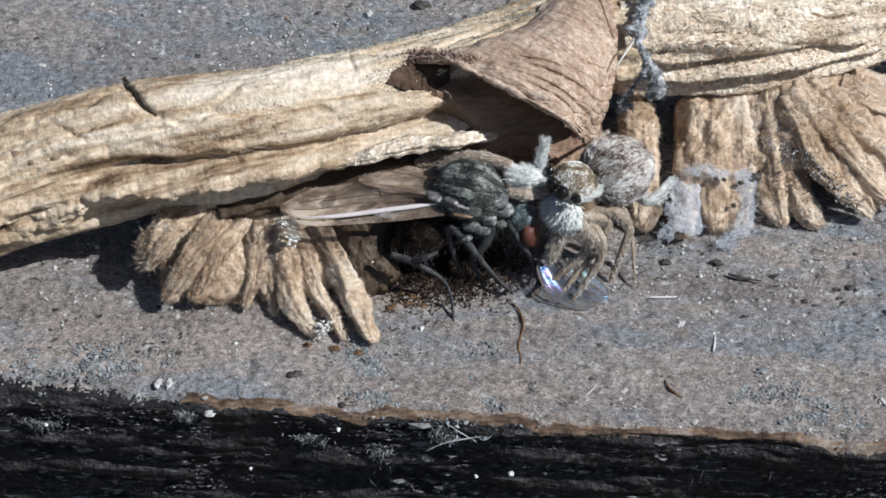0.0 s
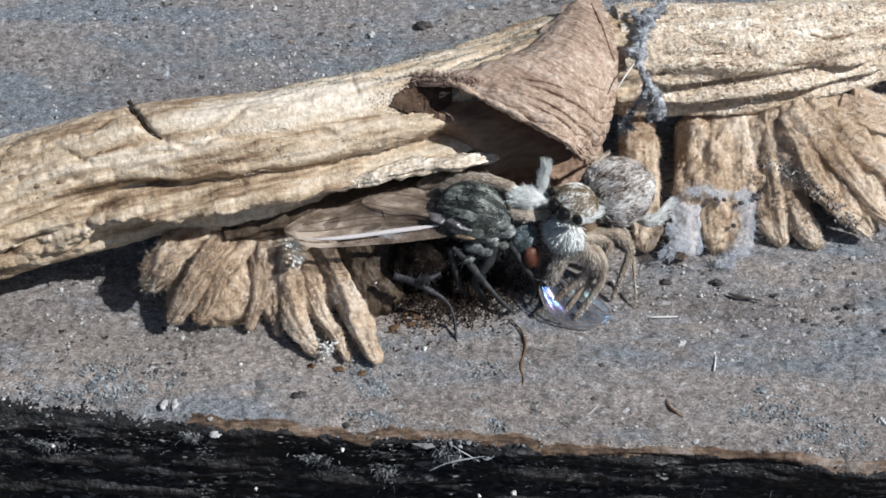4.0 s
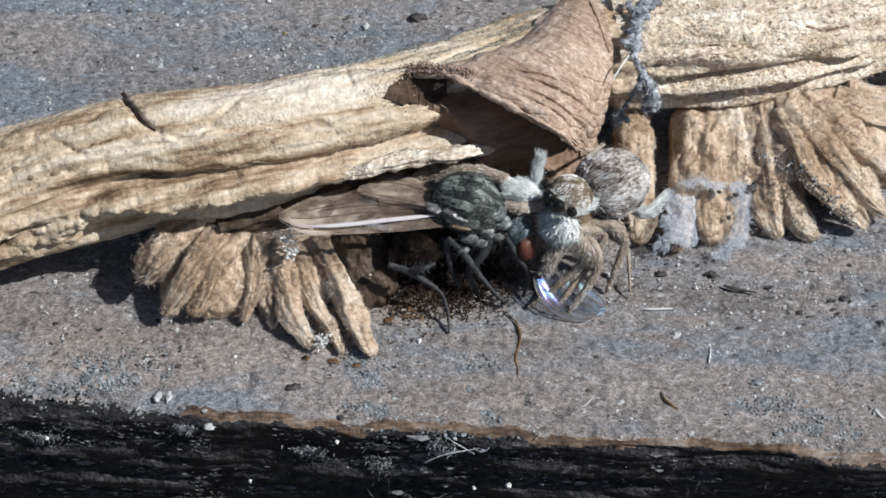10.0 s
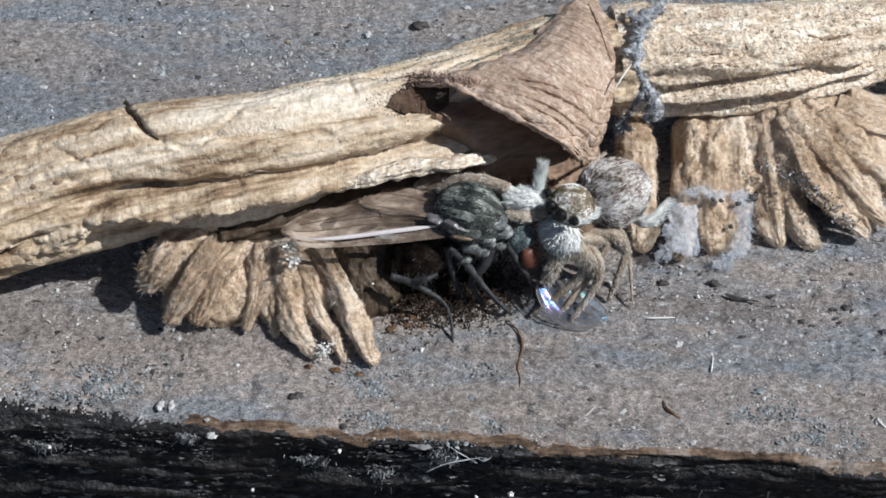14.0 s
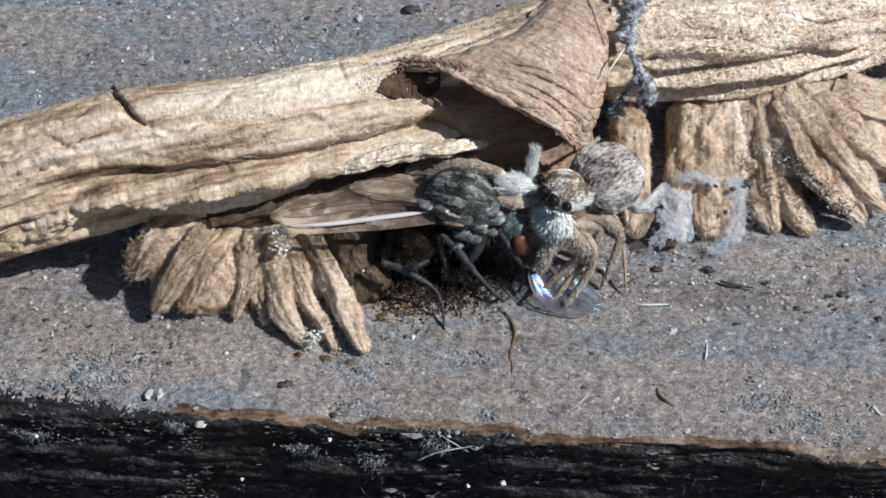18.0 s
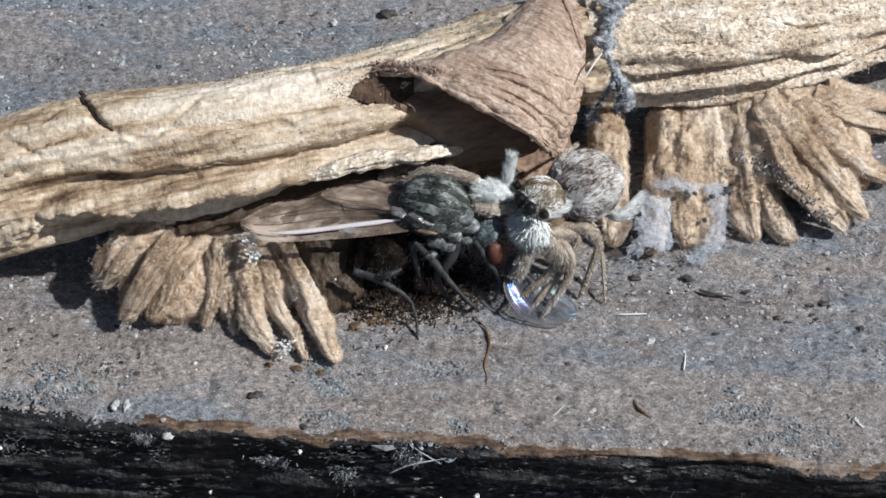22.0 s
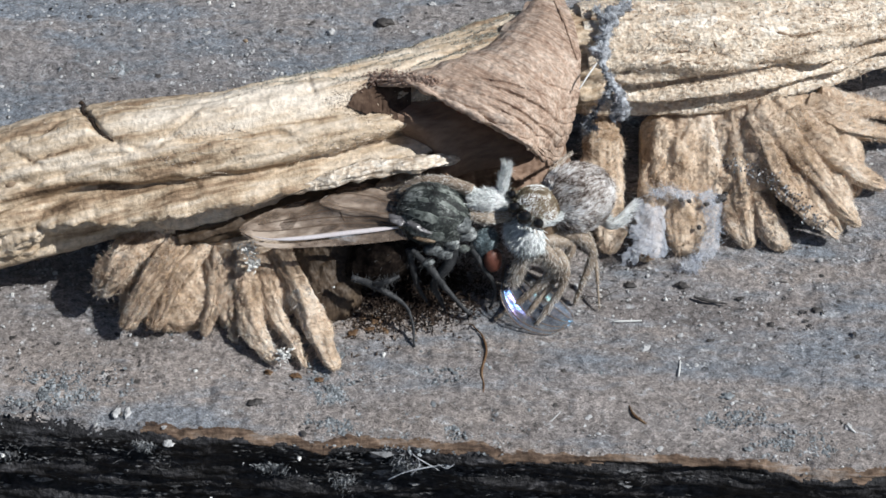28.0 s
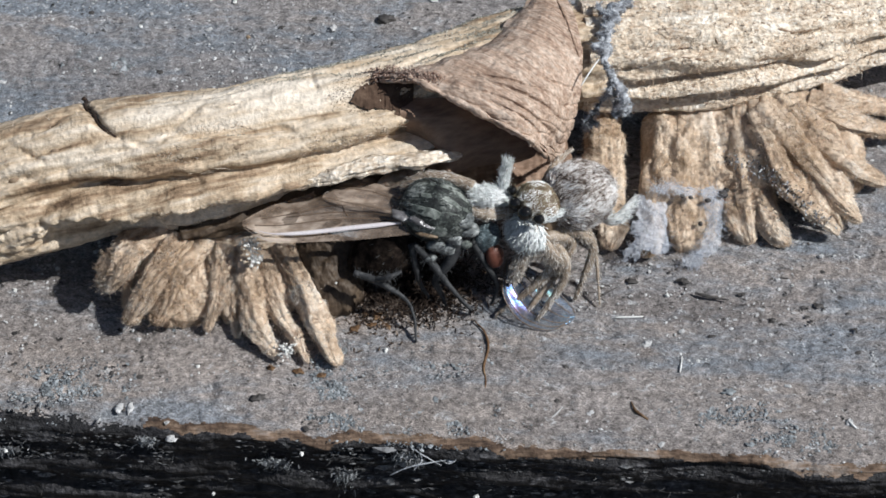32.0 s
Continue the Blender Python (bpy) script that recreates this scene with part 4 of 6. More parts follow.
def finger(points, radii, seed, n=90, sides=44, flat=0.72):
    """A fibrous rootlet: uneven strands run along it and fray at a blunt tip."""
    c = spline(points, n)
    t, upv, side = frames_along(c, (0.05, 0.02, 1))
    u = np.linspace(0, 1, n)
    run = np.concatenate([[0], np.cumsum(np.linalg.norm(np.diff(c, axis=0), axis=1))])
    r = np.interp(u, np.linspace(0, 1, len(radii)), radii) * np.sqrt(np.clip(1 - ((u - 0.93) / 0.07).clip(0, 1) ** 2, 0.02, 1))
    a = np.linspace(0, 2 * np.pi, sides, endpoint=False)
    q = np.stack([np.repeat(np.cos(a)[None], n, 0), np.repeat(np.sin(a)[None], n, 0), np.repeat(run[:, None], sides, 1)], -1)
    twist = q + 0.25 * np.stack([vnoise(q * 0.8, seed + 5), vnoise(q * 0.8, seed + 6), 0 * q[..., 0]], -1)
    strand = 0.26 * vnoise(twist * [1.5, 1.5, 0.35], seed) + 0.19 * vnoise(twist * [3.4, 3.4, 0.6], seed + 1) + 0.09 * vnoise(twist * [7, 7, 1.2], seed + 2)
    swell = 1 + 0.16 * vnoise(np.stack([run * 0.9, 0 * run, 0 * run + seed], -1), seed + 8)
    rr = r[:, None] * (swell[:, None] + strand) + 0.07 * fbm(c[:, None] * 1.6 + q * 1.2, seed + 3, 3) + 0.02 * vnoise(c[:, None] * 6.0 + q * 5.0, seed + 4)
    c = c + np.stack([vnoise(np.stack([run * 0.8, 0 * run, 0 * run + seed], -1), seed + 9), 0 * run, 0 * run], -1) * 0.14
    v = c[:, None] + upv[:, None] * (np.sin(a)[None] * rr * flat)[..., None] + side[:, None] * (np.cos(a)[None] * rr)[..., None]
    v = np.concatenate([v.reshape(-1, 3), [c[0], c[-1]]])
    k = len(v)
    caps = [[k - 2, (j + 1) % sides, j] for j in range(sides)] + [[k - 1, (n - 1) * sides + j, (n - 1) * sides + (j + 1) % sides] for j in range(sides)]
    return v, sheet_faces(n, sides, True), caps


def root_plate(upper, lower, seed, thick=0.5, folds=1.0, cuts=()):
    """The grown-together upper part of a fan: a lumpy slab with rounded, uneven edges."""
    a, b = spline(upper, 110), spline(lower, 110)
    wide = np.linalg.norm(a[-1] - a[0])
    w1 = np.linspace(0, 1, 60)
    u1 = np.linspace(0, 1, 110)
    u, w = np.meshgrid(u1, w1)
    # uneven outline: the rim wanders along the sheet
    wander = vnoise(np.stack([u * wide * 0.9, 0 * u + seed, 0 * u], -1), seed + 7) * 0.22 + vnoise(np.stack([u * wide * 2.6, 0 * u + seed, 0 * u], -1), seed + 8) * 0.12
    ww = w * (1 + wander * w)
    uu = u + 0.05 * (2 * u - 1) * vnoise(np.stack([w * 3.0, 0 * u + seed, u * 0], -1), seed + 9)
    k = np.clip(uu, 0, 1) * 108.999
    k0 = k.astype(int)
    f = (k - k0)[..., None]
    pa, pb = a[k0] * (1 - f) + a[k0 + 1] * f, b[k0] * (1 - f) + b[k0 + 1] * f
    top = pa * (1 - ww[..., None]) + pb * ww[..., None]
    flow = np.stack([u * wide, 0 * u, w * 1.2], -1)
    ridge = 1 - np.abs(vnoise(flow * [1.1, 1, 0.8], seed)) * 1.0
    top[..., 2] += 0.13 * folds * ridge + (0.19 - 0.06 * folds) * fbm(top * 1.1, seed, 3) + 0.04 * fbm(top * 4.2, seed + 3, 3) + 0.02 * fbm(top * 11, seed + 4, 2)
    groove = 1 - np.abs(vnoise(flow * [1.4, 1, 0.5] + 5, seed + 2))
    top[..., 2] -= 0.10 * folds * np.clip((groove - 0.8) / 0.2, 0, 1)
    for at_u, deep, span in cuts:
        drift = 0.03 * vnoise(np.stack([w * 2.5, 0 * u + at_u * 9, 0 * u], -1), seed + 12)
        top[..., 2] -= deep * np.clip((w - 0.12) / 0.35, 0, 1) * np.exp(-(((u - at_u + drift) / span) ** 2))
    rim = np.minimum(u, 1 - u) * wide
    fall = np.clip(1 - rim / 0.6, 0, 1) ** 2 + np.clip(1 - (1 - w) / 0.3, 0, 1) ** 2
    top[..., 2] -= np.minimum(fall, 1.4) * thick * 0.9
    low = top - [0, 0, 0.12]
    low[..., 2] = np.minimum(low[..., 2], np.maximum(top[..., 2] - thick, 0.02))
    f = sheet_faces(60, 110)
    k = 6600
    ring = [i * 110 for i in range(60)] + [59 * 110 + j for j in range(1, 110)] + [i * 110 + 109 for i in range(58, -1, -1)] + [j for j in range(108, 0, -1)]
    side = [[ring[i], ring[(i + 1) % len(ring)], ring[(i + 1) % len(ring)] + k, ring[i] + k] for i in range(len(ring))]
    return np.concatenate([top.reshape(-1, 3), low.reshape(-1, 3)]), np.concatenate([f, f[:, ::-1] + k, np.array(side)])


def root_fan(name, specs, plates, base, label, seed):
    fan = thing(name, base, label, "rootlets", "clinging rootlets under the stem")
    for k, plate in enumerate(plates):
        ob = part("root_plate", plate, ROOT, fan, "grown-together upper part of the fan")
        p, n = skin_points(plate, 26000, seed + k, lambda p, n: n[:, 2] > -0.1)
        clump = np.stack([fbm(p * 1.8, 61, 2), fbm(p * 1.8, 64, 2), fbm(p * 1.8, 67, 2)], 1)
        part("fuzz", nap(p, n * 0.7 + np.array([0.1, -0.5, -0.1]) + 0.9 * clump + RNG.normal(0, 0.5, n.shape), 0.080, 0.0085, seed + k), FUZZ, ob, kind="stuff")
    for k, (pts, rad) in enumerate(specs):
        shape = finger(pts, rad, seed + 3 * k)
        ob = part("rootlet", shape, ROOT, fan)
        p, n = skin_points(shape, 10000, seed + k, lambda p, n: n[:, 2] > -0.3)
        flow = np.array(pts[-1]) - np.array(pts[0])
        flow = flow / np.linalg.norm(flow)
        clump = np.stack([fbm(p * 1.8, 61, 2), fbm(p * 1.8, 64, 2), fbm(p * 1.8, 67, 2)], 1)
        part("fuzz", nap(p, n * 0.7 + flow * 0.55 + 0.9 * clump + RNG.normal(0, 0.5, n.shape), 0.080, 0.0085, seed + k), FUZZ, ob, kind="stuff")
        p, n = skin_points(shape, 520, seed + 40 + k, lambda p, n: n[:, 2] > -0.3)
        part("loose_fibre", hairs(p, n * 0.7 + flow * 0.5 + RNG.normal(0, 0.4, n.shape), 0.17, 0.007, 0.4, 0.5, seed + k), FUZZ, ob, kind="stuff")
    return fan


root_fan("rootlet_fan", LEFT_ROOTS, [root_plate([(-7.54, -0.33, 1.85), (-6.00, -0.15, 1.60), (-4.44, -0.04, 1.40), (-2.87, 0.04, 1.05), (-1.99, 0.13, 0.75)], [(-8.10, -2.23, 1.42), (-6.82, -2.70, 0.92), (-5.04, -2.68, 0.62), (-3.66, -2.58, 0.50), (-2.56, -1.82, 0.40)], 90, 0.4, 0.6)],
         (-5.42, -2.66, 0.00), "fan of fuzzy tan clinging rootlets splayed on the board", 100)
right_plates = [
    root_plate([(7.85, 4.75, 1.62), (9.10, 4.75, 1.75), (10.61, 4.85, 1.65)], [(7.70, 1.24, 0.92), (8.77, 0.73, 0.95), (10.20, 1.30, 0.85)], 95, 0.6, 0.3, ((0.36, 0.04, 0.06), (0.70, 0.07, 0.05))),
    root_plate([(10.25, 4.95, 1.60), (12.15, 4.97, 1.85), (14.41, 6.00, 1.60)], [(10.40, 2.35, 1.12), (11.94, 2.10, 1.55), (13.06, 1.55, 1.20), (14.16, 1.60, 0.85), (15.24, 3.01, 0.62)], 96, 0.35, 0.3, ((0.45, 0.16, 0.03), (0.68, 0.22, 0.03), (0.86, 0.25, 0.03)))]
right_plates.append(root_plate([(9.73, 4.61, 1.55), (10.55, 4.56, 1.60), (11.57, 4.57, 1.60)], [(9.73, 1.69, 0.72), (10.42, 1.18, 0.62), (11.30, 1.07, 0.62)], 97, 0.4, 0.5))
right_fan = root_fan("rootlet_fan", RIGHT_ROOTS, right_plates, (10.30, 1.55, 0.00), "broad fan of tan rootlets, partly covered in grey silk", 200)
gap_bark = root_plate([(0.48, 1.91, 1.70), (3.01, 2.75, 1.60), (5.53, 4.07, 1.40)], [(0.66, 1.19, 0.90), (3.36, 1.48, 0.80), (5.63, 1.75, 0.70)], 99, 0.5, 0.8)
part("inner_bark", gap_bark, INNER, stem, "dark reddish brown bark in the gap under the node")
for pts, rad in (([(0.74, 0.57, 3.30), (0.22, 0.56, 3.10), (-0.25, 0.46, 2.95), (-0.65, 0.34, 2.85)], [0.08, 0.15, 0.18, 0.10]),):
    ob = part("loose_bark", finger(pts, rad, 61), ROOT, stem, "crumbly tan bark hanging below the ridge")
    p, n = skin_points(finger(pts, rad, 61), 5000, 62)
    part("fuzz", nap(p, n + RNG.normal(0, 0.8, n.shape), 0.07, 0.018, 63), FUZZ, ob, kind="stuff")
ridge = finger([(-3.40, -0.25, 3.30), (-2.25, -0.06, 3.60), (-0.89, 0.26, 3.72), (0.30, 0.48, 3.74), (1.16, 0.72, 3.66), (1.85, 1.02, 3.45)], [0.06, 0.22, 0.27, 0.26, 0.22, 0.08], 64, 120)
part("ridge", ridge, STEM_FLAKY, stem, "pale torn ridge of bark along the stem's foot")
# added roll that darkens the shaded gap between stem and wing
part("underside_bark", finger([(-6.60, -0.85, 1.90), (-5.08, -0.35, 1.95), (-4.05, -0.02, 2.00), (-3.01, 0.18, 2.20), (-2.13, 0.38, 2.40), (-0.40, 0.80, 2.70)], [0.30, 0.42, 0.42, 0.42, 0.42, 0.3], 67, 120), BROWN, stem, "dark brown roll added for the shade under the stem")
# added sheet that dims the rootlets where fly and wing shade them
part("brown_bark", root_plate([(-3.18, -0.65, 1.50), (-2.30, -0.64, 1.60), (-0.99, -0.68, 1.50)], [(-2.76, -2.19, 0.85), (-1.93, -2.50, 0.75), (-1.04, -2.02, 0.65)], 93, 0.35, 0.5), BROWN, stem, "smooth dark brown sheet, shade over the rootlets put into its colour")
# dusty silk along the lower rim of the broad plate
rim_line = spline([(10.23, 2.65, 1.55), (10.97, 1.99, 1.85), (11.72, 1.46, 1.80), (12.50, 0.87, 1.45), (13.35, 0.50, 0.85)], 260)
rim_at = rim_line[RNG.integers(0, 260, 900)] + RNG.normal(0, 1, (900, 3)) * [0.16, 0.20, 0.03]
part("dusty_silk", nap(rim_at[:180], RNG.normal(0, 1.0, (180, 3)), 0.10, 0.026, 32), SILK, right_fan, "grey dusty silk along the rim", kind="stuff")
part("rim_dirt", nap(rim_at[300:460], RNG.normal(0, 1.0, (160, 3)), 0.08, 0.030, 33), SOOT, right_fan, "dark dirt caught along the rim", kind="stuff")

# ---------------------------------------------------------------- jumping spider
SP_HAIR = material("spider_hair", [(0.0, (0.07, 0.048, 0.038)), (0.32, (0.30, 0.24, 0.205)), (0.52, (0.68, 0.64, 0.61)), (1.0, (0.92, 0.92, 0.92))], scale=1.8, bump=0, contrast=1.8, per_island=0.7, rough=0.55)
SP_SCALE = material("scale_hair", [(0.0, (0.05, 0.038, 0.022)), (0.25, (0.17, 0.145, 0.095)), (0.46, (0.34, 0.31, 0.235)), (0.58, (0.70, 0.71, 0.69)), (1.0, (0.90, 0.92, 0.92))], scale=1.1, bump=0, per_island=0.18, rough=0.5, contrast=2.6, fine_mix=0.15)
SP_WHITE = material("white_hair", [(0.0, (0.484, 0.511, 0.492)), (0.5, (0.887, 0.920, 0.915)), (1.0, (0.920, 0.920, 0.920))], scale=1.2, bump=0, per_island=0.6, rough=0.5)
SP_TAN = material("tan_hair", [(0.0, (0.13, 0.095, 0.07)), (0.45, (0.50, 0.445, 0.385)), (1.0, (0.90, 0.885, 0.85))], scale=1.2, bump=0, per_island=0.6, rough=0.55)
SP_SKIN = material("spider_skin", [(0.0, (0.03, 0.02, 0.014)), (0.5, (0.16, 0.11, 0.07)), (1.0, (0.36, 0.29, 0.20))], scale=2.5, rough=0.5, bump=0.5, depth=0.03)
SP_BELLY = material("spider_abdomen", [(0.0, (0.05, 0.035, 0.03)), (0.4, (0.20, 0.16, 0.13)), (0.7, (0.40, 0.36, 0.32)), (1.0, (0.60, 0.58, 0.55))], scale=1.6, rough=0.7, bump=0.5, depth=0.03)
SP_EYE = material("spider_eye", [(0.0, (0.004, 0.004, 0.004)), (1.0, (0.010, 0.009, 0.008))], rough=0.06, rough_var=0.02, bump=0, spec=0.6)
SP_PALE = material("pale_leg", [(0.0, (0.20, 0.17, 0.13)), (0.45, (0.55, 0.55, 0.53)), (1.0, (0.84, 0.87, 0.87))], scale=2.0, rough=0.6, bump=0.4, depth=0.03)
SP_LEG = material("spider_leg", [(0.0, (0.10, 0.068, 0.045)), (0.5, (0.30, 0.235, 0.175)), (1.0, (0.52, 0.46, 0.39))], scale=2.2, rough=0.5, bump=0.4, depth=0.03)


def patch(center, radii, turn, th, ph, lift=0.02, nu=14, nv=24):
    """A thin raised band on a rounded body, between two polar and two turning angles in degrees."""
    t = np.radians(np.linspace(th[0], th[1], nu))[:, None]
    f = np.radians(np.linspace(ph[0], ph[1], nv))[None] + 0.09 * vnoise(np.concatenate([t * 4.0, 0 * t + ph[0], 0 * t], 1), 3)[:, None]
    d = np.stack([np.cos(t) + 0 * f, np.sin(t) * np.cos(f), np.sin(t) * np.sin(f)], -1)
    edge = np.minimum(np.minimum(np.arange(nu), np.arange(nu)[::-1])[:, None], np.minimum(np.arange(nv), np.arange(nv)[::-1])[None])
    v = d * (np.asarray(radii) + np.where(edge > 0, lift, -0.03)[..., None])
    v = v.reshape(-1, 3) @ np.array(turn).T + np.asarray(center, float)
    faces = sheet_faces(nu, nv)
    worn = vnoise(v[faces].mean(1) * 3.2, 44) + 0.5 * vnoise(v[faces].mean(1) * 7.0, 45)
    return v, faces[worn > -0.62]


EYES_C = np.array((3.74, -0.89, 3.20))
FACE = np.array([-0.80, -0.60, 0.05])
HEAD_C = EYES_C + np.array([0.46, 0.34, -0.16])
HT = turn_to(FACE)
BACK_C = np.array((5.51, 0.18, 2.75))

spider = thing("jumping_spider", (HEAD_C[0], HEAD_C[1], 0.0), "furry grey-brown jumping spider biting into a fly", "spider")
head_radii = (0.66, 0.74, 0.58)
head = blob(HEAD_C, head_radii, HT, 34, 44, 0.03, 2.0, 5)
carapace = part("carapace", head, SP_SKIN, spider, "mottled brown carapace with pale scales")
p, n = skin_points(head, 9000, 8, lambda p, n: (n[:, 2] > -0.2) & (n @ HT[:, 0] < 0.93))
part("scale_hair", hairs(p - n * 0.012, n * ((n @ HT[:, 0])[:, None] - 0.02) - HT[:, 0] + RNG.normal(0, 0.16, n.shape), 0.075, 0.018, 0.05), SP_SCALE, carapace, kind="stuff")
p, n = skin_points(head, 5000, 18, lambda p, n: (n[:, 2] > -0.25) & (n[:, 2] < 0.2) & (n[:, 1] < -0.1))
part("white_band", hairs(p, n * 0.3 - HT[:, 0] + np.array([0.3, 0, 0.3]), 0.22, 0.014, 0.2), SP_WHITE, carapace, "white stripe along the carapace edge", kind="stuff")
for along, r, ahead, rise in ((-0.68, 0.15, -0.10, 0.10), (-0.25, 0.20, 0.12, 0.04), (0.22, 0.23, 0.12, 0.03), (0.68, 0.155, -0.05, 0.08)):
    row = np.array([0.60, -0.80, 0.0])
    at = EYES_C + row * along + FACE * ahead + np.array([0, 0, rise])
    at = at + 0.12 * np.array([0.0, -0.64, 0.77])
    eye = part("eye", blob(at, (r, r, r), None, 18, 24), SP_EYE, spider, "glossy black eye")
    a = RNG.uniform(0, 2 * np.pi, 60)
    ring = at - FACE * 0.10 - np.array([0.0, -0.10, 0.12]) + r * 1.05 * (np.cos(a)[:, None] * row + np.sin(a)[:, None] * np.cross(row, FACE))
    part("eye_fringe", hairs(ring, (ring - at) * 2 - FACE * 0.5 + RNG.normal(0, 0.1, ring.shape), 0.07, 0.013, 0.2), SP_SCALE, eye, kind="stuff")
face_c = EYES_C + FACE * 0.02 + np.array([0.16, -0.16, -0.74])
face = blob(face_c, (0.40, 0.58, 0.42), HT, 20, 26, 0.06, 2.0, 6)
palp = part("chelicerae", face, SP_SKIN, spider, "jaws covered in white hair", pivot=face_c)
p, n = skin_points(face, 2600, 9, lambda p, n: n @ np.array([0.0, 0.64, 0.77]) < 0.9)
part("white_hair", hairs(p, n * 0.45 + np.array([-0.25, -0.5, -0.7]) + RNG.normal(0, 0.16, n.shape), 0.30, 0.018, 0.3), SP_WHITE, palp, kind="stuff")

under = blob(HEAD_C + np.array([0.15, 0.05, -0.75]), (0.80, 0.62, 0.5), HT, 22, 28, 0.08, 2.0, 19)
part("sternum", under, SP_SKIN, spider, "brown underside between the leg bases")
for k, (pts, rad) in enumerate((([(3.89, -1.40, 2.10), (3.70, -1.66, 1.60), (3.45, -1.83, 1.00)], [0.22, 0.20, 0.12]), ([(4.37, -1.36, 2.10), (4.75, -1.68, 1.80), (4.95, -1.76, 1.30)], [0.22, 0.22, 0.12]))):
    shape = tube(pts, rad, 30, 12, lump=0.02, freq=3, seed=80 + k)
    feeler = part("pedipalp", shape, SP_LEG, spider, "short tan-haired feeler beside the jaws")
    p, n = skin_points(shape, 600, 90 + k)
    part("palp_hair", hairs(p, n * 0.5 + np.array([-0.1, -0.5, -0.8]) + RNG.normal(0, 0.3, n.shape), 0.17, 0.011, 0.3), SP_TAN, feeler, kind="stuff")

AB_T = turn_to(BACK_C - HEAD_C + np.array([0, 0, 0.25]))
belly = blob(BACK_C, (1.10, 1.02, 0.98), AB_T, 40, 52, 0.03, 1.5, 7)
PEDICEL = HEAD_C + 0.7 * (BACK_C - HEAD_C) / np.linalg.norm(BACK_C - HEAD_C)
abdomen = part("abdomen", belly, SP_BELLY, spider, "round abdomen with pale streaky hair", pivot=PEDICEL)
p, n = skin_points(belly, 12500, 10, lambda p, n: n[:, 2] > -0.45)
swirl = AB_T[:, 0] + 0.9 * np.stack([vnoise(p * 1.5, 70), vnoise(p * 1.5, 71), vnoise(p * 1.5, 72)], 1)
swirl -= n * (swirl * n).sum(1, keepdims=True)
swirl /= np.linalg.norm(swirl, axis=1, keepdims=True) + 0.2
part("streaked_hair", hairs(p + n * 0.01, n * 0.06 + swirl, 0.26, 0.0115, 0.16, seed=4), SP_HAIR, abdomen, kind="stuff")


def spider_leg(points, radii, white=0.0, count=500, seed=0, label=""):
    radii = [r * (0.95 if white or seed == 3 else 0.60) for r in radii]
    shape = tube(points, radii, 40, 12, lump=0.02, freq=3, seed=seed)
    leg = part("leg", shape, SP_PALE if white else SP_LEG, spider, label)
    p, n = skin_points(shape, count, 300 + seed)
    flow = np.array(points[-1]) - np.array(points[0])
    flow = flow / np.linalg.norm(flow)
    part("leg_hair", hairs(p, n * (0.18 if white else 0.10 if seed == 3 else 0.24) + flow * 1.0 + RNG.normal(0, 0.16 if white else 0.3, n.shape), 0.24 if white else 0.10, 0.0095, 0.25, seed=seed), SP_WHITE if white else SP_TAN, leg, kind="stuff")
    return leg


spider_leg([(3.60, -0.20, 2.75), (2.85, -0.44, 3.20), (2.23, -0.51, 3.35)], [0.22, 0.31, 0.24], 1, 2200, 1, "front leg with dense white hair")
spider_leg([(3.12, -0.32, 3.30), (3.20, -0.09, 3.70), (3.27, 0.10, 4.10)], [0.12, 0.13, 0.11], 1, 600, 2, "raised pale-haired leg joint")
spider_leg([(2.27, -0.39, 3.55), (1.50, -0.10, 3.60), (0.73, -0.01, 3.50), (0.10, -0.14, 3.20)], [0.22, 0.20, 0.18, 0.12], 0, 700, 3, "front leg laid over the prey")
spider_leg([(3.40, -0.62, 2.70), (2.74, -0.82, 2.85), (2.20, -0.80, 2.95)], [0.30, 0.34, 0.26], 0, 500, 11, "brown thigh of the front leg")
spider_leg([(4.01, -1.44, 2.10), (4.62, -1.16, 2.20), (5.25, -1.09, 1.85), (4.75, -1.71, 1.00), (3.81, -2.57, 0.12)], [0.28, 0.34, 0.26, 0.20, 0.08], 0, 900, 4)
spider_leg([(3.67, -1.49, 1.90), (4.36, -1.59, 1.85), (4.64, -1.70, 1.40), (3.97, -2.03, 0.70), (2.98, -2.49, 0.10)], [0.24, 0.28, 0.24, 0.18, 0.08], 0, 800, 5)
spider_leg([(4.46, -1.08, 2.00), (4.97, -1.58, 1.80), (5.02, -1.98, 1.20), (4.48, -2.53, 0.50), (4.15, -2.77, 0.10)], [0.26, 0.28, 0.20, 0.12, 0.07], 0, 800, 12)
spider_leg([(4.99, -0.51, 2.20), (5.66, -0.56, 2.00), (6.05, -0.92, 1.00), (6.17, -2.10, 0.10)], [0.22, 0.17, 0.10, 0.05], 0, 420, 6)
spider_leg([(6.07, 0.14, 1.80), (6.59, -0.24, 1.90), (7.22, 0.44, 2.10)], [0.16, 0.17, 0.11], 1, 420, 7, "hind leg bent up beside the abdomen")
spider_leg([(4.40, 0.59, 2.60), (4.66, 0.86, 3.00), (5.11, 1.69, 2.70), (5.50, 2.96, 1.60)], [0.13, 0.12, 0.09, 0.06], 0, 380, 8)
spider_leg([(4.63, -0.91, 2.20), (5.41, -0.93, 2.15), (5.91, -1.07, 1.60), (5.69, -1.51, 0.90), (5.42, -1.88, 0.10)], [0.28, 0.34, 0.26, 0.16, 0.07], 0, 900, 9)

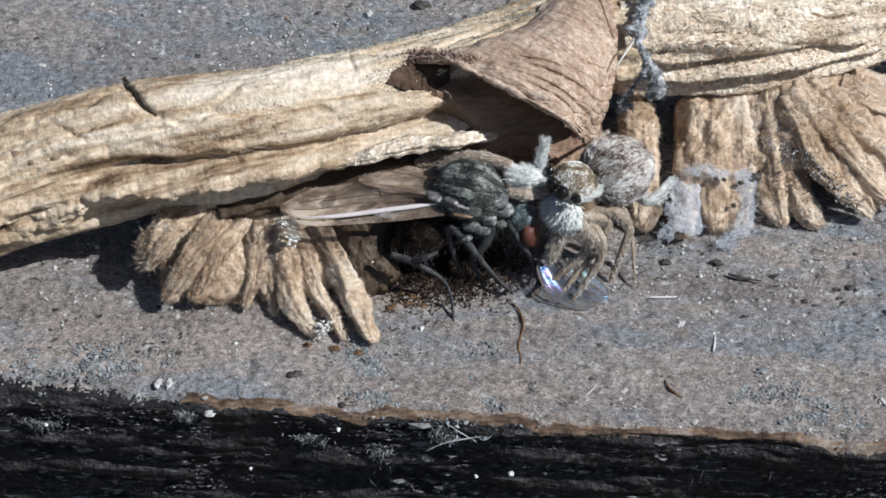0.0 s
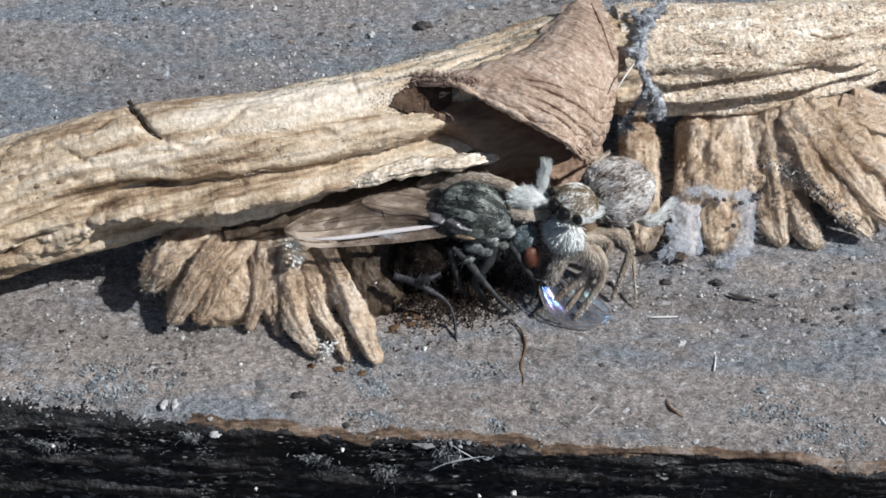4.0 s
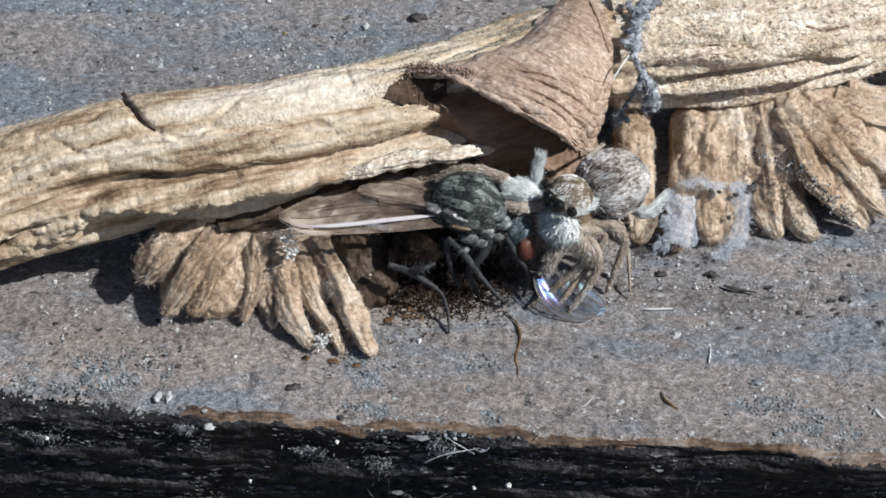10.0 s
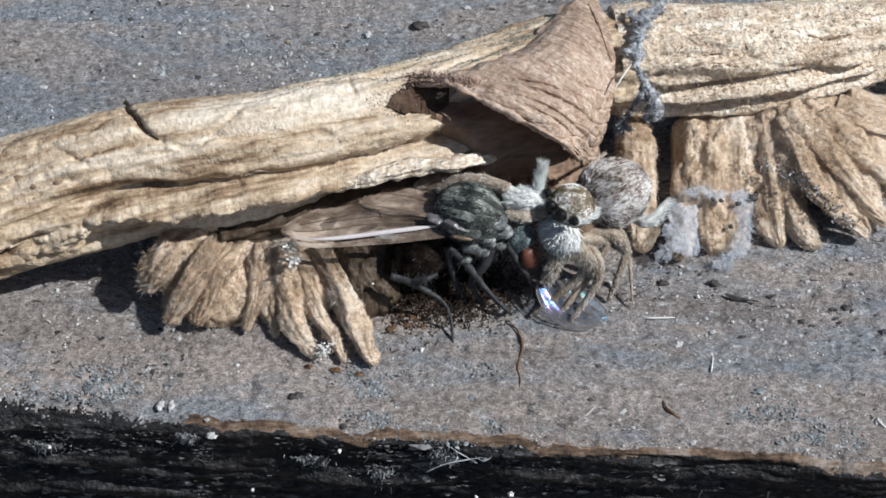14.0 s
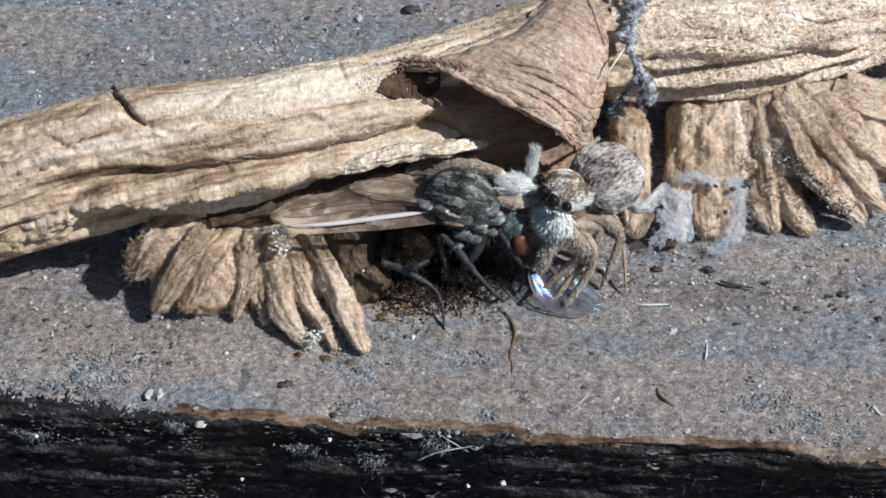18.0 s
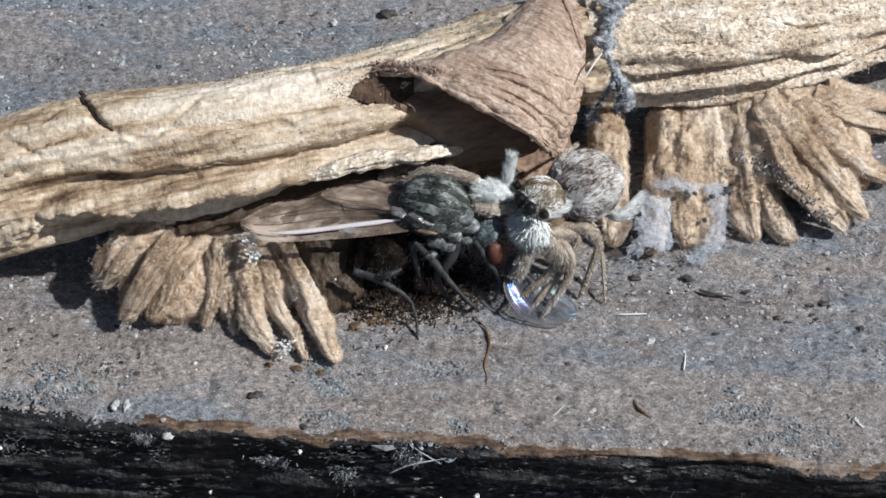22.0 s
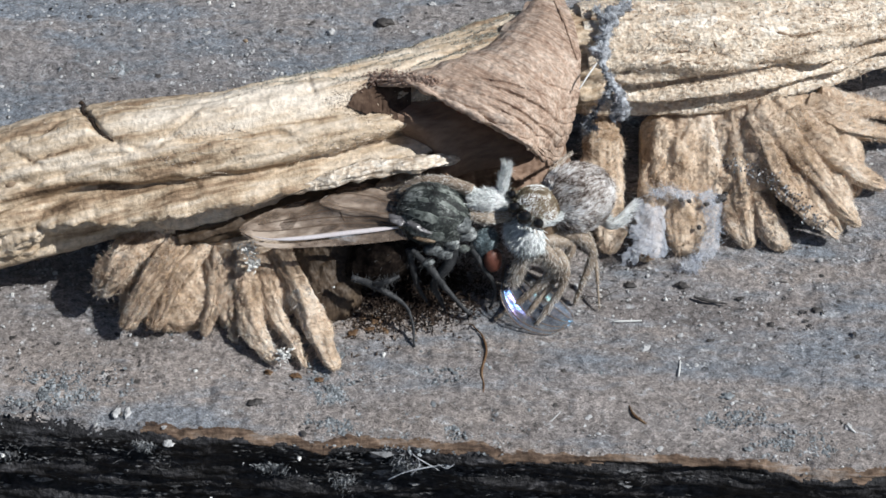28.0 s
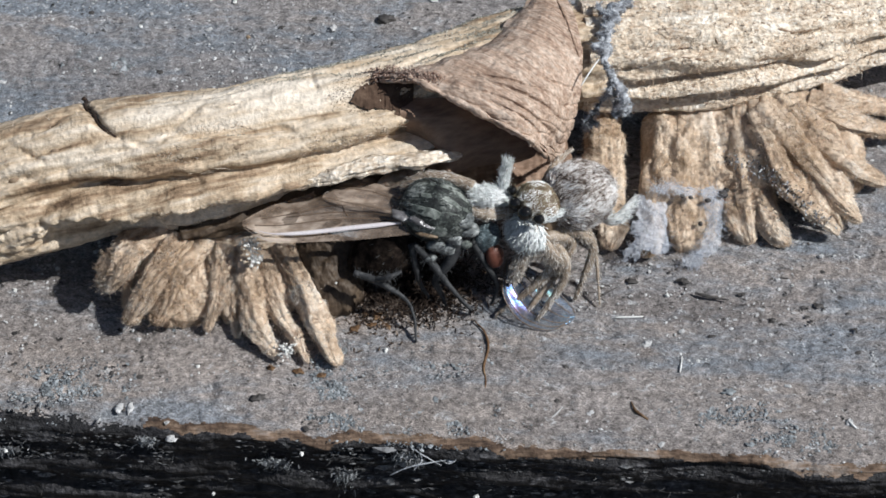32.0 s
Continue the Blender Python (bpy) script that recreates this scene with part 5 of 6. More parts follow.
# ---------------------------------------------------------------- fly
FLY = material("fly_cuticle", [(0.0, (0.007, 0.008, 0.009)), (0.45, (0.028, 0.033, 0.031)), (0.7, (0.085, 0.096, 0.088)), (1.0, (0.30, 0.32, 0.30))], grit=0.5, grit_scale=4.0, scale=2.2, rough=0.6, bump=0.5, depth=0.03, contrast=1.6)
FLY_DUST = material("fly_dusting", [(0.0, (0.030, 0.037, 0.033)), (0.4, (0.125, 0.142, 0.128)), (0.7, (0.24, 0.26, 0.238)), (1.0, (0.46, 0.48, 0.45))], grit=0.4, grit_scale=5.0, contrast=1.2, scale=2.0, rough=0.75, bump=0.4, depth=0.02)
FLY_FLANK = material("fly_flank", [(0.0, (0.051, 0.056, 0.057)), (0.4, (0.145, 0.159, 0.159)), (0.7, (0.289, 0.305, 0.301)), (1.0, (0.468, 0.490, 0.482))], grit=0.4, grit_scale=5.0, contrast=1.3, scale=2.0, rough=0.75, bump=0.4, depth=0.02)
FLY_LEG = material("fly_leg", [(0.0, (0.010, 0.010, 0.011)), (0.6, (0.045, 0.047, 0.050)), (1.0, (0.15, 0.15, 0.15))], scale=3.0, rough=0.6, bump=0.3, depth=0.02)
FLY_AB = material("fly_abdomen", [(0.0, (0.004, 0.003, 0.003)), (0.5, (0.014, 0.010, 0.008)), (0.8, (0.034, 0.025, 0.019)), (1.0, (0.10, 0.085, 0.07))], grit=0.6, grit_scale=3.5, scale=1.4, rough=0.95, bump=0.8, depth=0.06, spec=0.08, contrast=1.4)
FLY_EYE = material("fly_eye", [(0.0, (0.055, 0.018, 0.012)), (0.6, (0.125, 0.045, 0.030)), (1.0, (0.26, 0.13, 0.10))], scale=3.0, rough=0.5, bump=0.3, depth=0.02)
FLY_HEAD = material("fly_head", [(0.0, (0.018, 0.023, 0.026)), (0.5, (0.085, 0.115, 0.125)), (1.0, (0.42, 0.50, 0.52))], contrast=1.5, scale=3.0, rough=0.5, bump=0.4, depth=0.02)
WING = clear(material("wing_membrane", [(0.0, (0.15, 0.108, 0.084)), (0.5, (0.39, 0.300, 0.235)), (1.0, (0.76, 0.635, 0.53))], contrast=1.9, scale=0.8, stretch=(0.5, 1, 1), rough=0.28, rough_var=0.08, bump=0.3, depth=0.03, spec=0.6), 0.60)
WING_SPOT = clear(material("wing_spot", [(0.0, (0.05, 0.034, 0.026)), (1.0, (0.13, 0.09, 0.066))], scale=2.0, rough=0.4, bump=0), 0.42)
VEIN = material("wing_vein", [(0.0, (0.07, 0.048, 0.036)), (1.0, (0.20, 0.145, 0.105))], scale=2.0, rough=0.3, bump=0)
# pinkish white stands for the sun's glint along the vein
COSTA = material("front_vein_glint", [(0.0, (0.74, 0.66, 0.66)), (1.0, (0.94, 0.90, 0.91))], metallic=0.1, scale=1.0, rough=0.28, bump=0, spec=1.0)
WING_ROOT = material("wing_root", [(0.0, (0.05, 0.046, 0.045)), (0.5, (0.13, 0.125, 0.128)), (1.0, (0.30, 0.29, 0.30))], scale=3.0, rough=0.3, bump=0.6, depth=0.04, spec=0.8, contrast=1.4)
PEARL = clear(material("iridescent_membrane", [(0.0, (0.060, 0.068, 0.079)), (0.5, (0.156, 0.174, 0.198)), (1.0, (0.300, 0.322, 0.363))], scale=1.2, rough=0.22, rough_var=0.05, bump=0.5, depth=0.04, spec=0.6), 0.48, 420)
haze = WING.node_tree.nodes.new("ShaderNodeMapRange")
haze.inputs["From Min"].default_value, haze.inputs["From Max"].default_value = 0.35, 0.65
haze.inputs["To Min"].default_value, haze.inputs["To Max"].default_value = 0.20, 0.80
WING.node_tree.links.new(WING.node_tree.nodes["Noise Texture"].outputs["Fac"], haze.inputs["Value"])
WING.node_tree.links.new(haze.outputs[0], WING.node_tree.nodes["Principled BSDF"].inputs["Alpha"])
film = PEARL.node_tree.nodes.new("ShaderNodeMapRange")
film.inputs["To Min"].default_value, film.inputs["To Max"].default_value = 80.0, 260.0
PEARL.node_tree.links.new(PEARL.node_tree.nodes["Noise Texture"].outputs["Fac"], film.inputs["Value"])
PEARL.node_tree.links.new(film.outputs[0], PEARL.node_tree.nodes["Principled BSDF"].inputs["Thin Film Thickness"])

FLY_AT = (2.70, -1.33, 1.90)
fly = thing("fly", FLY_AT, "dark grey striped fly held in a spider's jaws", "fly")
TH_C = np.array((1.11, -0.71, 2.85))
TH_T = turn_to(np.array((2.52, -0.94, 2.50)) - np.array((-0.05, -0.35, 2.90)))
th_r = (1.12, 0.98, 0.98)
thorax_shape = blob(TH_C, th_r, TH_T, 34, 44, 0.03, 2.0, 12)
thorax = part("thorax", thorax_shape, FLY, fly, "dark grey thorax with pale stripes")
for a, wide in ((52, 7), (80, 6), (108, 5), (138, 9), (172, 13)):
    part("stripe", patch(TH_C, th_r, TH_T, (26, 152), (a - wide, a + wide), 0.012, 70, 16), FLY_DUST, thorax, "pale grey dusted stripe")
# thin pale band in place of the highlight on the front curve
part("neck_rim", patch(TH_C, th_r, TH_T, (19, 26), (50, 205), 0.035, 8, 50), FLY_FLANK, thorax, "pale arc round the front of the thorax, a highlight put into colour")
p, n = skin_points(thorax_shape, 220, 14, lambda p, n: n[:, 2] > -0.3)
part("pale_down", hairs(p, n * 0.4 + np.array([-0.8, 0, 0.0]) + RNG.normal(0, 0.2, n.shape), 0.14, 0.008, 0.2), FLY_FLANK, thorax, kind="stuff")
p, n = skin_points(thorax_shape, 130, 13, lambda p, n: n[:, 2] > -0.2)
part("bristles", hairs(p, n * 0.8 + np.array([-0.8, 0, 0.1]), 0.30, 0.011, 0.3), FLY_LEG, thorax, kind="stuff")
ab_shape = blob((-0.35, -1.12, 1.48), (1.25, 0.84, 0.84), turn_to(np.array((-1.42, -1.61, 0.95)) - np.array((0.55, -1.10, 2.20))), 48, 60, 0.07, 1.5, 14)
fly_ab = part("abdomen", ab_shape, FLY_AB, fly, "blackish abdomen with pale flecks")
p, n = skin_points(ab_shape, 90, 15)
part("bristles", hairs(p, n + np.array([-0.6, -0.2, -0.2]), 0.14, 0.009, 0.3), FLY_LEG, fly_ab, kind="stuff")
for k, (place, r) in enumerate((((1.72, -1.22, 2.95), 0.44), ((1.28, -1.32, 2.75), 0.34), ((1.46, -1.60, 2.15), 0.24), ((2.08, -1.26, 2.65), 0.28), ((1.14, -1.58, 2.30), 0.22), ((0.98, -1.80, 1.92), 0.16), ((1.98, -1.50, 2.20), 0.16), ((1.62, -1.55, 2.50), 0.20))):
    plate = blob(place, (r * 1.2, r * 0.75, r * 0.8), None, 20, 26, 0.30, 3.0, 30 + k)
    ob = part("side_plate", plate, FLY_DUST if k in (1, 6) else FLY_FLANK, fly, "pale-dusted flank plate")
    p, n = skin_points(plate, 24, 60 + k)
    part("bristles", hairs(p, n + RNG.normal(0, 0.3, n.shape), 0.26, 0.011, 0.3), FLY_LEG, ob, kind="stuff")
fly_head = part("head", blob((2.62, -1.05, 2.00), (0.44, 0.48, 0.58), turn_to((0.8, -0.5, -0.3)), 24, 30, 0.05, 2.0, 17), FLY_HEAD, fly, "bluish grey head")
p, n = skin_points(blob((2.62, -1.05, 2.00), (0.45, 0.49, 0.59), turn_to((0.8, -0.5, -0.3)), 24, 30), 160, 77)
part("bristles", hairs(p, n + RNG.normal(0, 0.3, n.shape), 0.18, 0.009, 0.3), FLY_LEG, fly_head, kind="stuff")
part("eye", blob((2.90, -1.50, 1.72), (0.24, 0.32, 0.40), turn_to((0.7, -0.6, 0.35)), 20, 24, 0.01), FLY_EYE, fly_head, "brick-red eye")


def fly_leg(points, radii, seed):
    shape = tube(points, radii, 34, 8, lump=0.012, freq=4, seed=seed)
    leg = part("leg", shape, FLY_LEG, fly)
    p, n = skin_points(shape, 90, 400 + seed)
    part("bristles", hairs(p, n + RNG.normal(0, 0.3, n.shape), 0.14, 0.008, 0.2), FLY_LEG, leg, kind="stuff")


fly_leg([(0.48, -1.66, 2.40), (1.09, -1.84, 1.60), (1.67, -2.12, 0.80), (2.33, -2.45, 0.15)], [0.10, 0.12, 0.08, 0.05], 1)
fly_leg([(0.40, -1.49, 2.20), (0.54, -1.81, 1.50), (0.70, -1.82, 0.70), (1.03, -2.01, 0.15)], [0.12, 0.10, 0.07, 0.05], 2)
fly_leg([(1.86, -1.35, 2.30), (1.56, -1.70, 1.70), (1.15, -1.89, 1.00), (1.37, -2.03, 0.40), (1.51, -2.23, 0.10)], [0.16, 0.18, 0.12, 0.07, 0.04], 3)
fly_leg([(2.20, -1.37, 2.20), (2.65, -1.68, 1.50), (3.02, -1.81, 0.70), (2.86, -2.13, 0.12)], [0.12, 0.09, 0.06, 0.04], 4)
fly_leg([(-1.30, -2.21, 1.70), (-0.71, -2.40, 1.60), (0.18, -2.56, 1.00), (0.50, -2.88, 0.50), (0.58, -3.52, 0.05)], [0.10, 0.11, 0.07, 0.04, 0.03], 5)
fly_leg([(-0.75, -2.38, 1.60), (-0.30, -2.50, 1.85), (0.11, -2.30, 1.90)], [0.06, 0.085, 0.05], 6)


def wing_shape(front, rear, nu=60, nv=26, wave=0.05, seed=0):
    a, b = spline(front, nu), spline(rear, nu)
    w = np.linspace(0, 1, nv)[None, :, None]
    v = a[:, None] * (1 - w) + b[:, None] * w
    v[..., 2] += wave * np.sin(w[..., 0] * 11 + 1) * np.sin(np.linspace(0.1, 3.0, nu))[:, None] + 0.04 * vnoise(v * 0.9, seed)
    return v


def strip_on(v, path, radius, n=30, taper=(1.0, 1.0, 0.6)):
    """A vein along a path given as shares of the wing's length and width."""
    nu, nv = v.shape[:2]
    q = spline(path, n)
    i, j = np.clip(q[:, 0] * (nu - 1), 0, nu - 1.001), np.clip(q[:, 1] * (nv - 1), 0, nv - 1.001)
    i0, j0 = i.astype(int), j.astype(int)
    f, g = (i - i0)[:, None], (j - j0)[:, None]
    p = (v[i0, j0] * (1 - f) + v[i0 + 1, j0] * f) * (1 - g) + (v[i0, j0 + 1] * (1 - f) + v[i0 + 1, j0 + 1] * f) * g
    return tube(p[:: max(1, n // 10)], [radius * k for k in taper], n, 8, flat=0.6)


def patch_on(v, ci, cj, ri, rj, seed):
    """A dark blotch that lies on the wing."""
    nu, nv = v.shape[:2]
    a = np.linspace(0, 2 * np.pi, 22, endpoint=False)
    r = 1 + 0.25 * vnoise(np.stack([np.cos(a) * 1.3, np.sin(a) * 1.3, 0 * a + seed], -1), seed)
    pts = []
    for k in (0.35, 0.7, 1.0):
        i = np.clip((ci + ri * k * r * np.cos(a)) * (nu - 1), 0, nu - 1).round().astype(int)
        j = np.clip((cj + rj * k * r * np.sin(a)) * (nv - 1), 0, nv - 1).round().astype(int)
        pts.append(v[i, j] + [0, 0, 0.02])
    return np.concatenate(pts), sheet_faces(3, 22, True), [list(range(22))]


wing_v = wing_shape([(0.10, -1.34, 2.99), (-1.22, -1.43, 2.78), (-2.93, -1.54, 2.58), (-3.96, -1.47, 2.47), (-4.64, -1.04, 2.40)],
                    [(0.10, -1.05, 2.99), (-0.07, 0.23, 2.85), (-1.43, 0.59, 2.80), (-2.64, 0.12, 2.65), (-3.85, -0.30, 2.48), (-4.65, -0.86, 2.40)], seed=3)
wing = part("wing", (wing_v.reshape(-1, 3), sheet_faces(60, 26)), WING, fly, "brownish clear wing with dark spots")
# the vein tapers at both ends as its coloured glint does
part("front_vein", strip_on(wing_v, [(0, 0.02), (0.3, 0.02), (0.6, 0.03), (0.9, 0.10)], 0.09, 60, (0.4, 1.0, 1.0, 0.95, 0.8, 0.3, 0.1)), COSTA, wing, "shiny thick front vein, its white sun glint put into the colour")
for path in ([(0, 0.2), (0.4, 0.25), (0.95, 0.35)], [(0.02, 0.4), (0.4, 0.5), (0.9, 0.55)], [(0.02, 0.55), (0.3, 0.75), (0.6, 0.95)], [(0.02, 0.3), (0.3, 0.36), (0.72, 0.5)], [(0.33, 0.3), (0.36, 0.42), (0.38, 0.52)]):
    part("vein", strip_on(wing_v, path, 0.026), VEIN, wing)
fold_v = wing_shape([(0.17, -1.37, 2.95), (-1.22, -1.48, 2.75), (-2.93, -1.59, 2.55), (-3.96, -1.50, 2.45), (-4.61, -1.06, 2.39)],
                    [(0.34, -1.64, 2.80), (-1.22, -1.73, 2.65), (-2.93, -1.74, 2.50), (-3.87, -1.63, 2.42), (-4.60, -1.11, 2.38)], 60, 8, 0.0, 5)
lobe_v = wing_shape([(0.03, -1.07, 3.02), (-0.89, -0.90, 2.97), (-1.92, -0.57, 2.90), (-2.28, -0.30, 2.85)], [(-0.00, -0.12, 2.97), (-0.65, 0.26, 2.93), (-1.60, 0.28, 2.88), (-2.25, -0.16, 2.85)], 40, 20, 0.06, 8)
part("rear_lobe", (lobe_v.reshape(-1, 3), sheet_faces(40, 20)), WING, wing, "paler rear lobe folded over the wing")
for path in ([(0.02, 0.2), (0.5, 0.12), (0.95, 0.3)], [(0.02, 0.6), (0.5, 0.65), (0.9, 0.7)]):
    part("vein", strip_on(lobe_v, path, 0.02), VEIN, wing)
part("front_fold", (fold_v.reshape(-1, 3), sheet_faces(60, 8)), WING, wing, "narrow smoky fold below the front vein")
for k, (ci, cj, ri, rj) in enumerate(((0.62, 0.42, 0.05, 0.13), (0.37, 0.16, 0.03, 0.08), (0.5, 0.85, 0.06, 0.12), (0.08, 0.85, 0.05, 0.12), (0.3, 0.88, 0.04, 0.1))):
    part("wing_spot", patch_on(wing_v, ci, cj, ri, rj, 20 + k), WING_SPOT, wing, "smoky dark spot")
part("wing_base", blob((0.20, -1.24, 3.16), (0.40, 0.17, 0.08), turn_to((1, -0.25, -0.15)), 40, 52, 0.55, 4.0, 3), WING_ROOT, fly, "pale shiny wing root")
part("wing_scale", blob((0.66, -1.52, 3.22), (0.36, 0.12, 0.07), turn_to((1, -0.30, -0.30)), 30, 40, 0.4, 5, 4), WING_ROOT, fly, "pale scale below the wing root")
part("wing_scale", blob((0.84, -1.66, 2.84), (0.30, 0.10, 0.07), turn_to((1, -0.1, -0.10)), 30, 40, 0.35, 5, 9), SP_SKIN, fly, "brown plate below the wing root")

# second wing, lying flat on the board
low_v = wing_shape([(3.25, -1.23, 1.15), (3.14, -2.15, 0.70), (3.65, -2.85, 0.22), (4.57, -3.12, 0.07), (5.32, -2.64, 0.07)],
                   [(3.50, -1.09, 1.20), (4.30, -1.52, 0.85), (4.97, -1.94, 0.42), (5.32, -2.26, 0.16), (5.37, -2.51, 0.08)], 60, 28, 0.05, 6)
low_wing = single("insect_wing", (low_v.reshape(-1, 3), sheet_faces(60, 28)), PEARL, (4.30, -2.63, 0.00), "clear iridescent insect wing lying on the board", "wing")
for path in ([(0, 0.1), (0.5, 0.12), (0.98, 0.3)], [(0, 0.3), (0.5, 0.34), (0.97, 0.45)], [(0, 0.5), (0.5, 0.55), (0.95, 0.6)], [(0, 0.65), (0.5, 0.78), (0.85, 0.8)], [(0.02, 0.98), (0.5, 0.98), (0.97, 0.95)], [(0.02, 0.02), (0.5, 0.02), (0.97, 0.05)]):
    part("vein", strip_on(low_v, path, 0.021), VEIN, low_wing)


# ---------------------------------------------------------------- silk
def silk_sheet(rows, nu, nv, seed, holes=0.28):
    across = np.stack([spline(r, nv) for r in rows])
    v = np.stack([spline(across[:, k], nu) for k in range(nv)], 1)
    v[..., 2] += 0.10 * fbm(v * 2.0, seed, 3)
    f = sheet_faces(nu, nv)
    mid = v.reshape(-1, 3)[f].mean(1)
    i = np.arange(len(f)) // (nv - 1)
    j = np.arange(len(f)) % (nv - 1)
    edge = np.minimum(np.minimum(i, nu - 2 - i) / nu, np.minimum(j, nv - 2 - j) / nv)
    gap = vnoise(mid * [2.2, 2.2, 2.2], seed + 4) + 0.5 * vnoise(mid * 5.5, seed + 5)
    keep = gap < holes + 0.10 - 1.3 * np.exp(-edge * 9)
    return v.reshape(-1, 3), f[keep]


web = thing("silk_web", (8.34, -0.12, 0.00), "bluish grey silk sheet stretched over the rootlets", "spider silk")
left_silk = silk_sheet([[(7.37, 1.44, 1.30), (7.85, 1.31, 1.40), (8.31, 1.25, 1.36)], [(7.14, 0.31, 1.00), (7.68, 0.14, 1.12), (8.32, 0.15, 1.06)], [(6.96, -0.18, 0.62), (7.60, -0.40, 0.72), (8.44, -0.30, 0.55)], [(6.66, -0.55, 0.12), (7.57, -0.67, 0.10), (8.72, -0.53, 0.10)]], 60, 40, 44, 0.62)
part("sheet", left_silk, SILK_DENSE, web, "dense whitish silk patch")
top_silk = silk_sheet([[(7.56, 1.66, 1.32), (8.50, 1.60, 1.50), (9.42, 1.65, 1.35), (10.27, 1.79, 0.98)], [(7.57, 1.13, 1.22), (8.47, 1.12, 1.40), (9.39, 1.21, 1.20), (10.21, 1.42, 0.85)]], 26, 70, 45, 0.35)
part("sheet", top_silk, SILK_SHEET, web, "frayed grey silk fringe")
right_silk = silk_sheet([[(9.23, 1.38, 1.22), (9.70, 1.37, 1.15), (10.17, 1.52, 0.98)], [(9.54, 0.74, 0.78), (9.83, 0.74, 0.76), (10.15, 0.89, 0.62)], [(9.34, 0.09, 0.45), (9.70, 0.05, 0.42), (10.09, 0.27, 0.32)], [(8.89, -0.22, 0.12), (9.55, -0.35, 0.12), (10.33, -0.07, 0.12)]], 56, 30, 46, 0.55)
part("sheet", right_silk, SILK_SHEET, web, "torn translucent silk")
low_silk = silk_sheet([[(7.94, -0.31, 0.56), (8.67, -0.36, 0.40), (9.43, -0.13, 0.40)], [(8.06, -0.52, 0.26), (8.74, -0.53, 0.22), (9.51, -0.30, 0.22)], [(8.20, -0.76, 0.10), (8.81, -0.74, 0.08), (9.59, -0.38, 0.10)]], 30, 44, 47, 0.6)
part("sheet", low_silk, SILK_SHEET, web, "torn translucent silk")
for k, shape in enumerate((left_silk, top_silk, right_silk, low_silk)):
    p, n = skin_points(shape, 240, 41 + k)
    part("fine_silk", hairs(p, RNG.normal(0, 1, p.shape) * [1, 1, 0.3], 0.30, 0.008, 0.4), SILK_DENSE, web, kind="stuff")
for k, (pt, size) in enumerate((((10.12, 1.63, 1.00), 0.14), ((10.27, 1.77, 1.00), 0.09), ((9.97, 1.42, 1.02), 0.08), ((8.79, 1.15, 1.42), 0.07), ((9.05, 1.14, 1.38), 0.06), ((9.61, 1.18, 1.18), 0.07), ((9.37, 0.52, 0.85), 0.07))):
    part("dust_knot", blob(pt, (size * 1.2, size, size * 0.8), None, 14, 16, 0.45, 0.5 / size, 2 + k), SOOT, web, "dark knot of dust")

cob = thing("silk_tuft", (6.81, 6.20, 2.00), "dusty grey silk wound round the stem's node", "spider silk")
for k, (pts, rad) in enumerate((([(7.61, 7.29, 4.20), (6.96, 6.32, 4.60), (6.50, 5.58, 4.75), (6.34, 4.76, 4.75)], [0.12, 0.14, 0.2, 0.18]),
                                ([(6.38, 4.91, 4.75), (6.24, 4.10, 4.60), (6.43, 3.51, 4.35), (6.54, 3.17, 4.00)], [0.2, 0.2, 0.17, 0.16]),
                                ([(6.47, 3.41, 4.25), (6.78, 3.02, 4.00), (6.90, 2.83, 3.60), (6.64, 2.77, 3.30)], [0.16, 0.2, 0.18, 0.06]),
                                ([(6.54, 3.17, 4.00), (6.16, 3.12, 3.50), (5.90, 2.96, 3.10), (5.80, 2.96, 2.90)], [0.12, 0.12, 0.14, 0.05]),
                                ([(6.19, 6.31, 4.70), (6.43, 5.63, 4.80), (6.75, 6.00, 4.70)], [0.06, 0.1, 0.06]),
                                ([(6.17, 2.91, 2.70), (5.95, 2.96, 2.80), (5.80, 2.95, 2.50)], [0.07, 0.11, 0.05]))):
    shape = tube(pts, [0.72 * r for r in rad], 60, 18, flat=0.6, lump=0.22, freq=3.6, seed=60 + k)
    ob = part("silk_strip", shape, SILK, cob)
    p, n = skin_points(shape, 260, 70 + k)
    part("loose_silk", hairs(p, n + RNG.normal(0, 0.9, n.shape), 0.13, 0.012, 0.5), SILK, ob, kind="stuff")
part("white_thread", tube([(6.08, 3.62, 4.90), (5.79, 3.07, 4.95), (5.50, 2.61, 4.80)], [0.022, 0.03, 0.02], 16, 6), WHITE, cob, "straight white thread")

# ---------------------------------------------------------------- crumbs on the board
def crumb(name, place, size, mat, label, category, seed, flat=0.6, long=1.0, turn=0.0):
    size = size * (0.72 if mat in (PALE, CHAFF) else 0.9)
    c = np.array(place, float)
    r = Matrix.Rotation(radians(turn), 3, "Z")
    shape = blob(c + [0, 0, size * flat * 0.6], (size * long, size, size * flat), r, 14, 18, 0.5, 2.0 / size, seed)
    return single(name, shape, mat, place, label, category, "crumbs on the board")


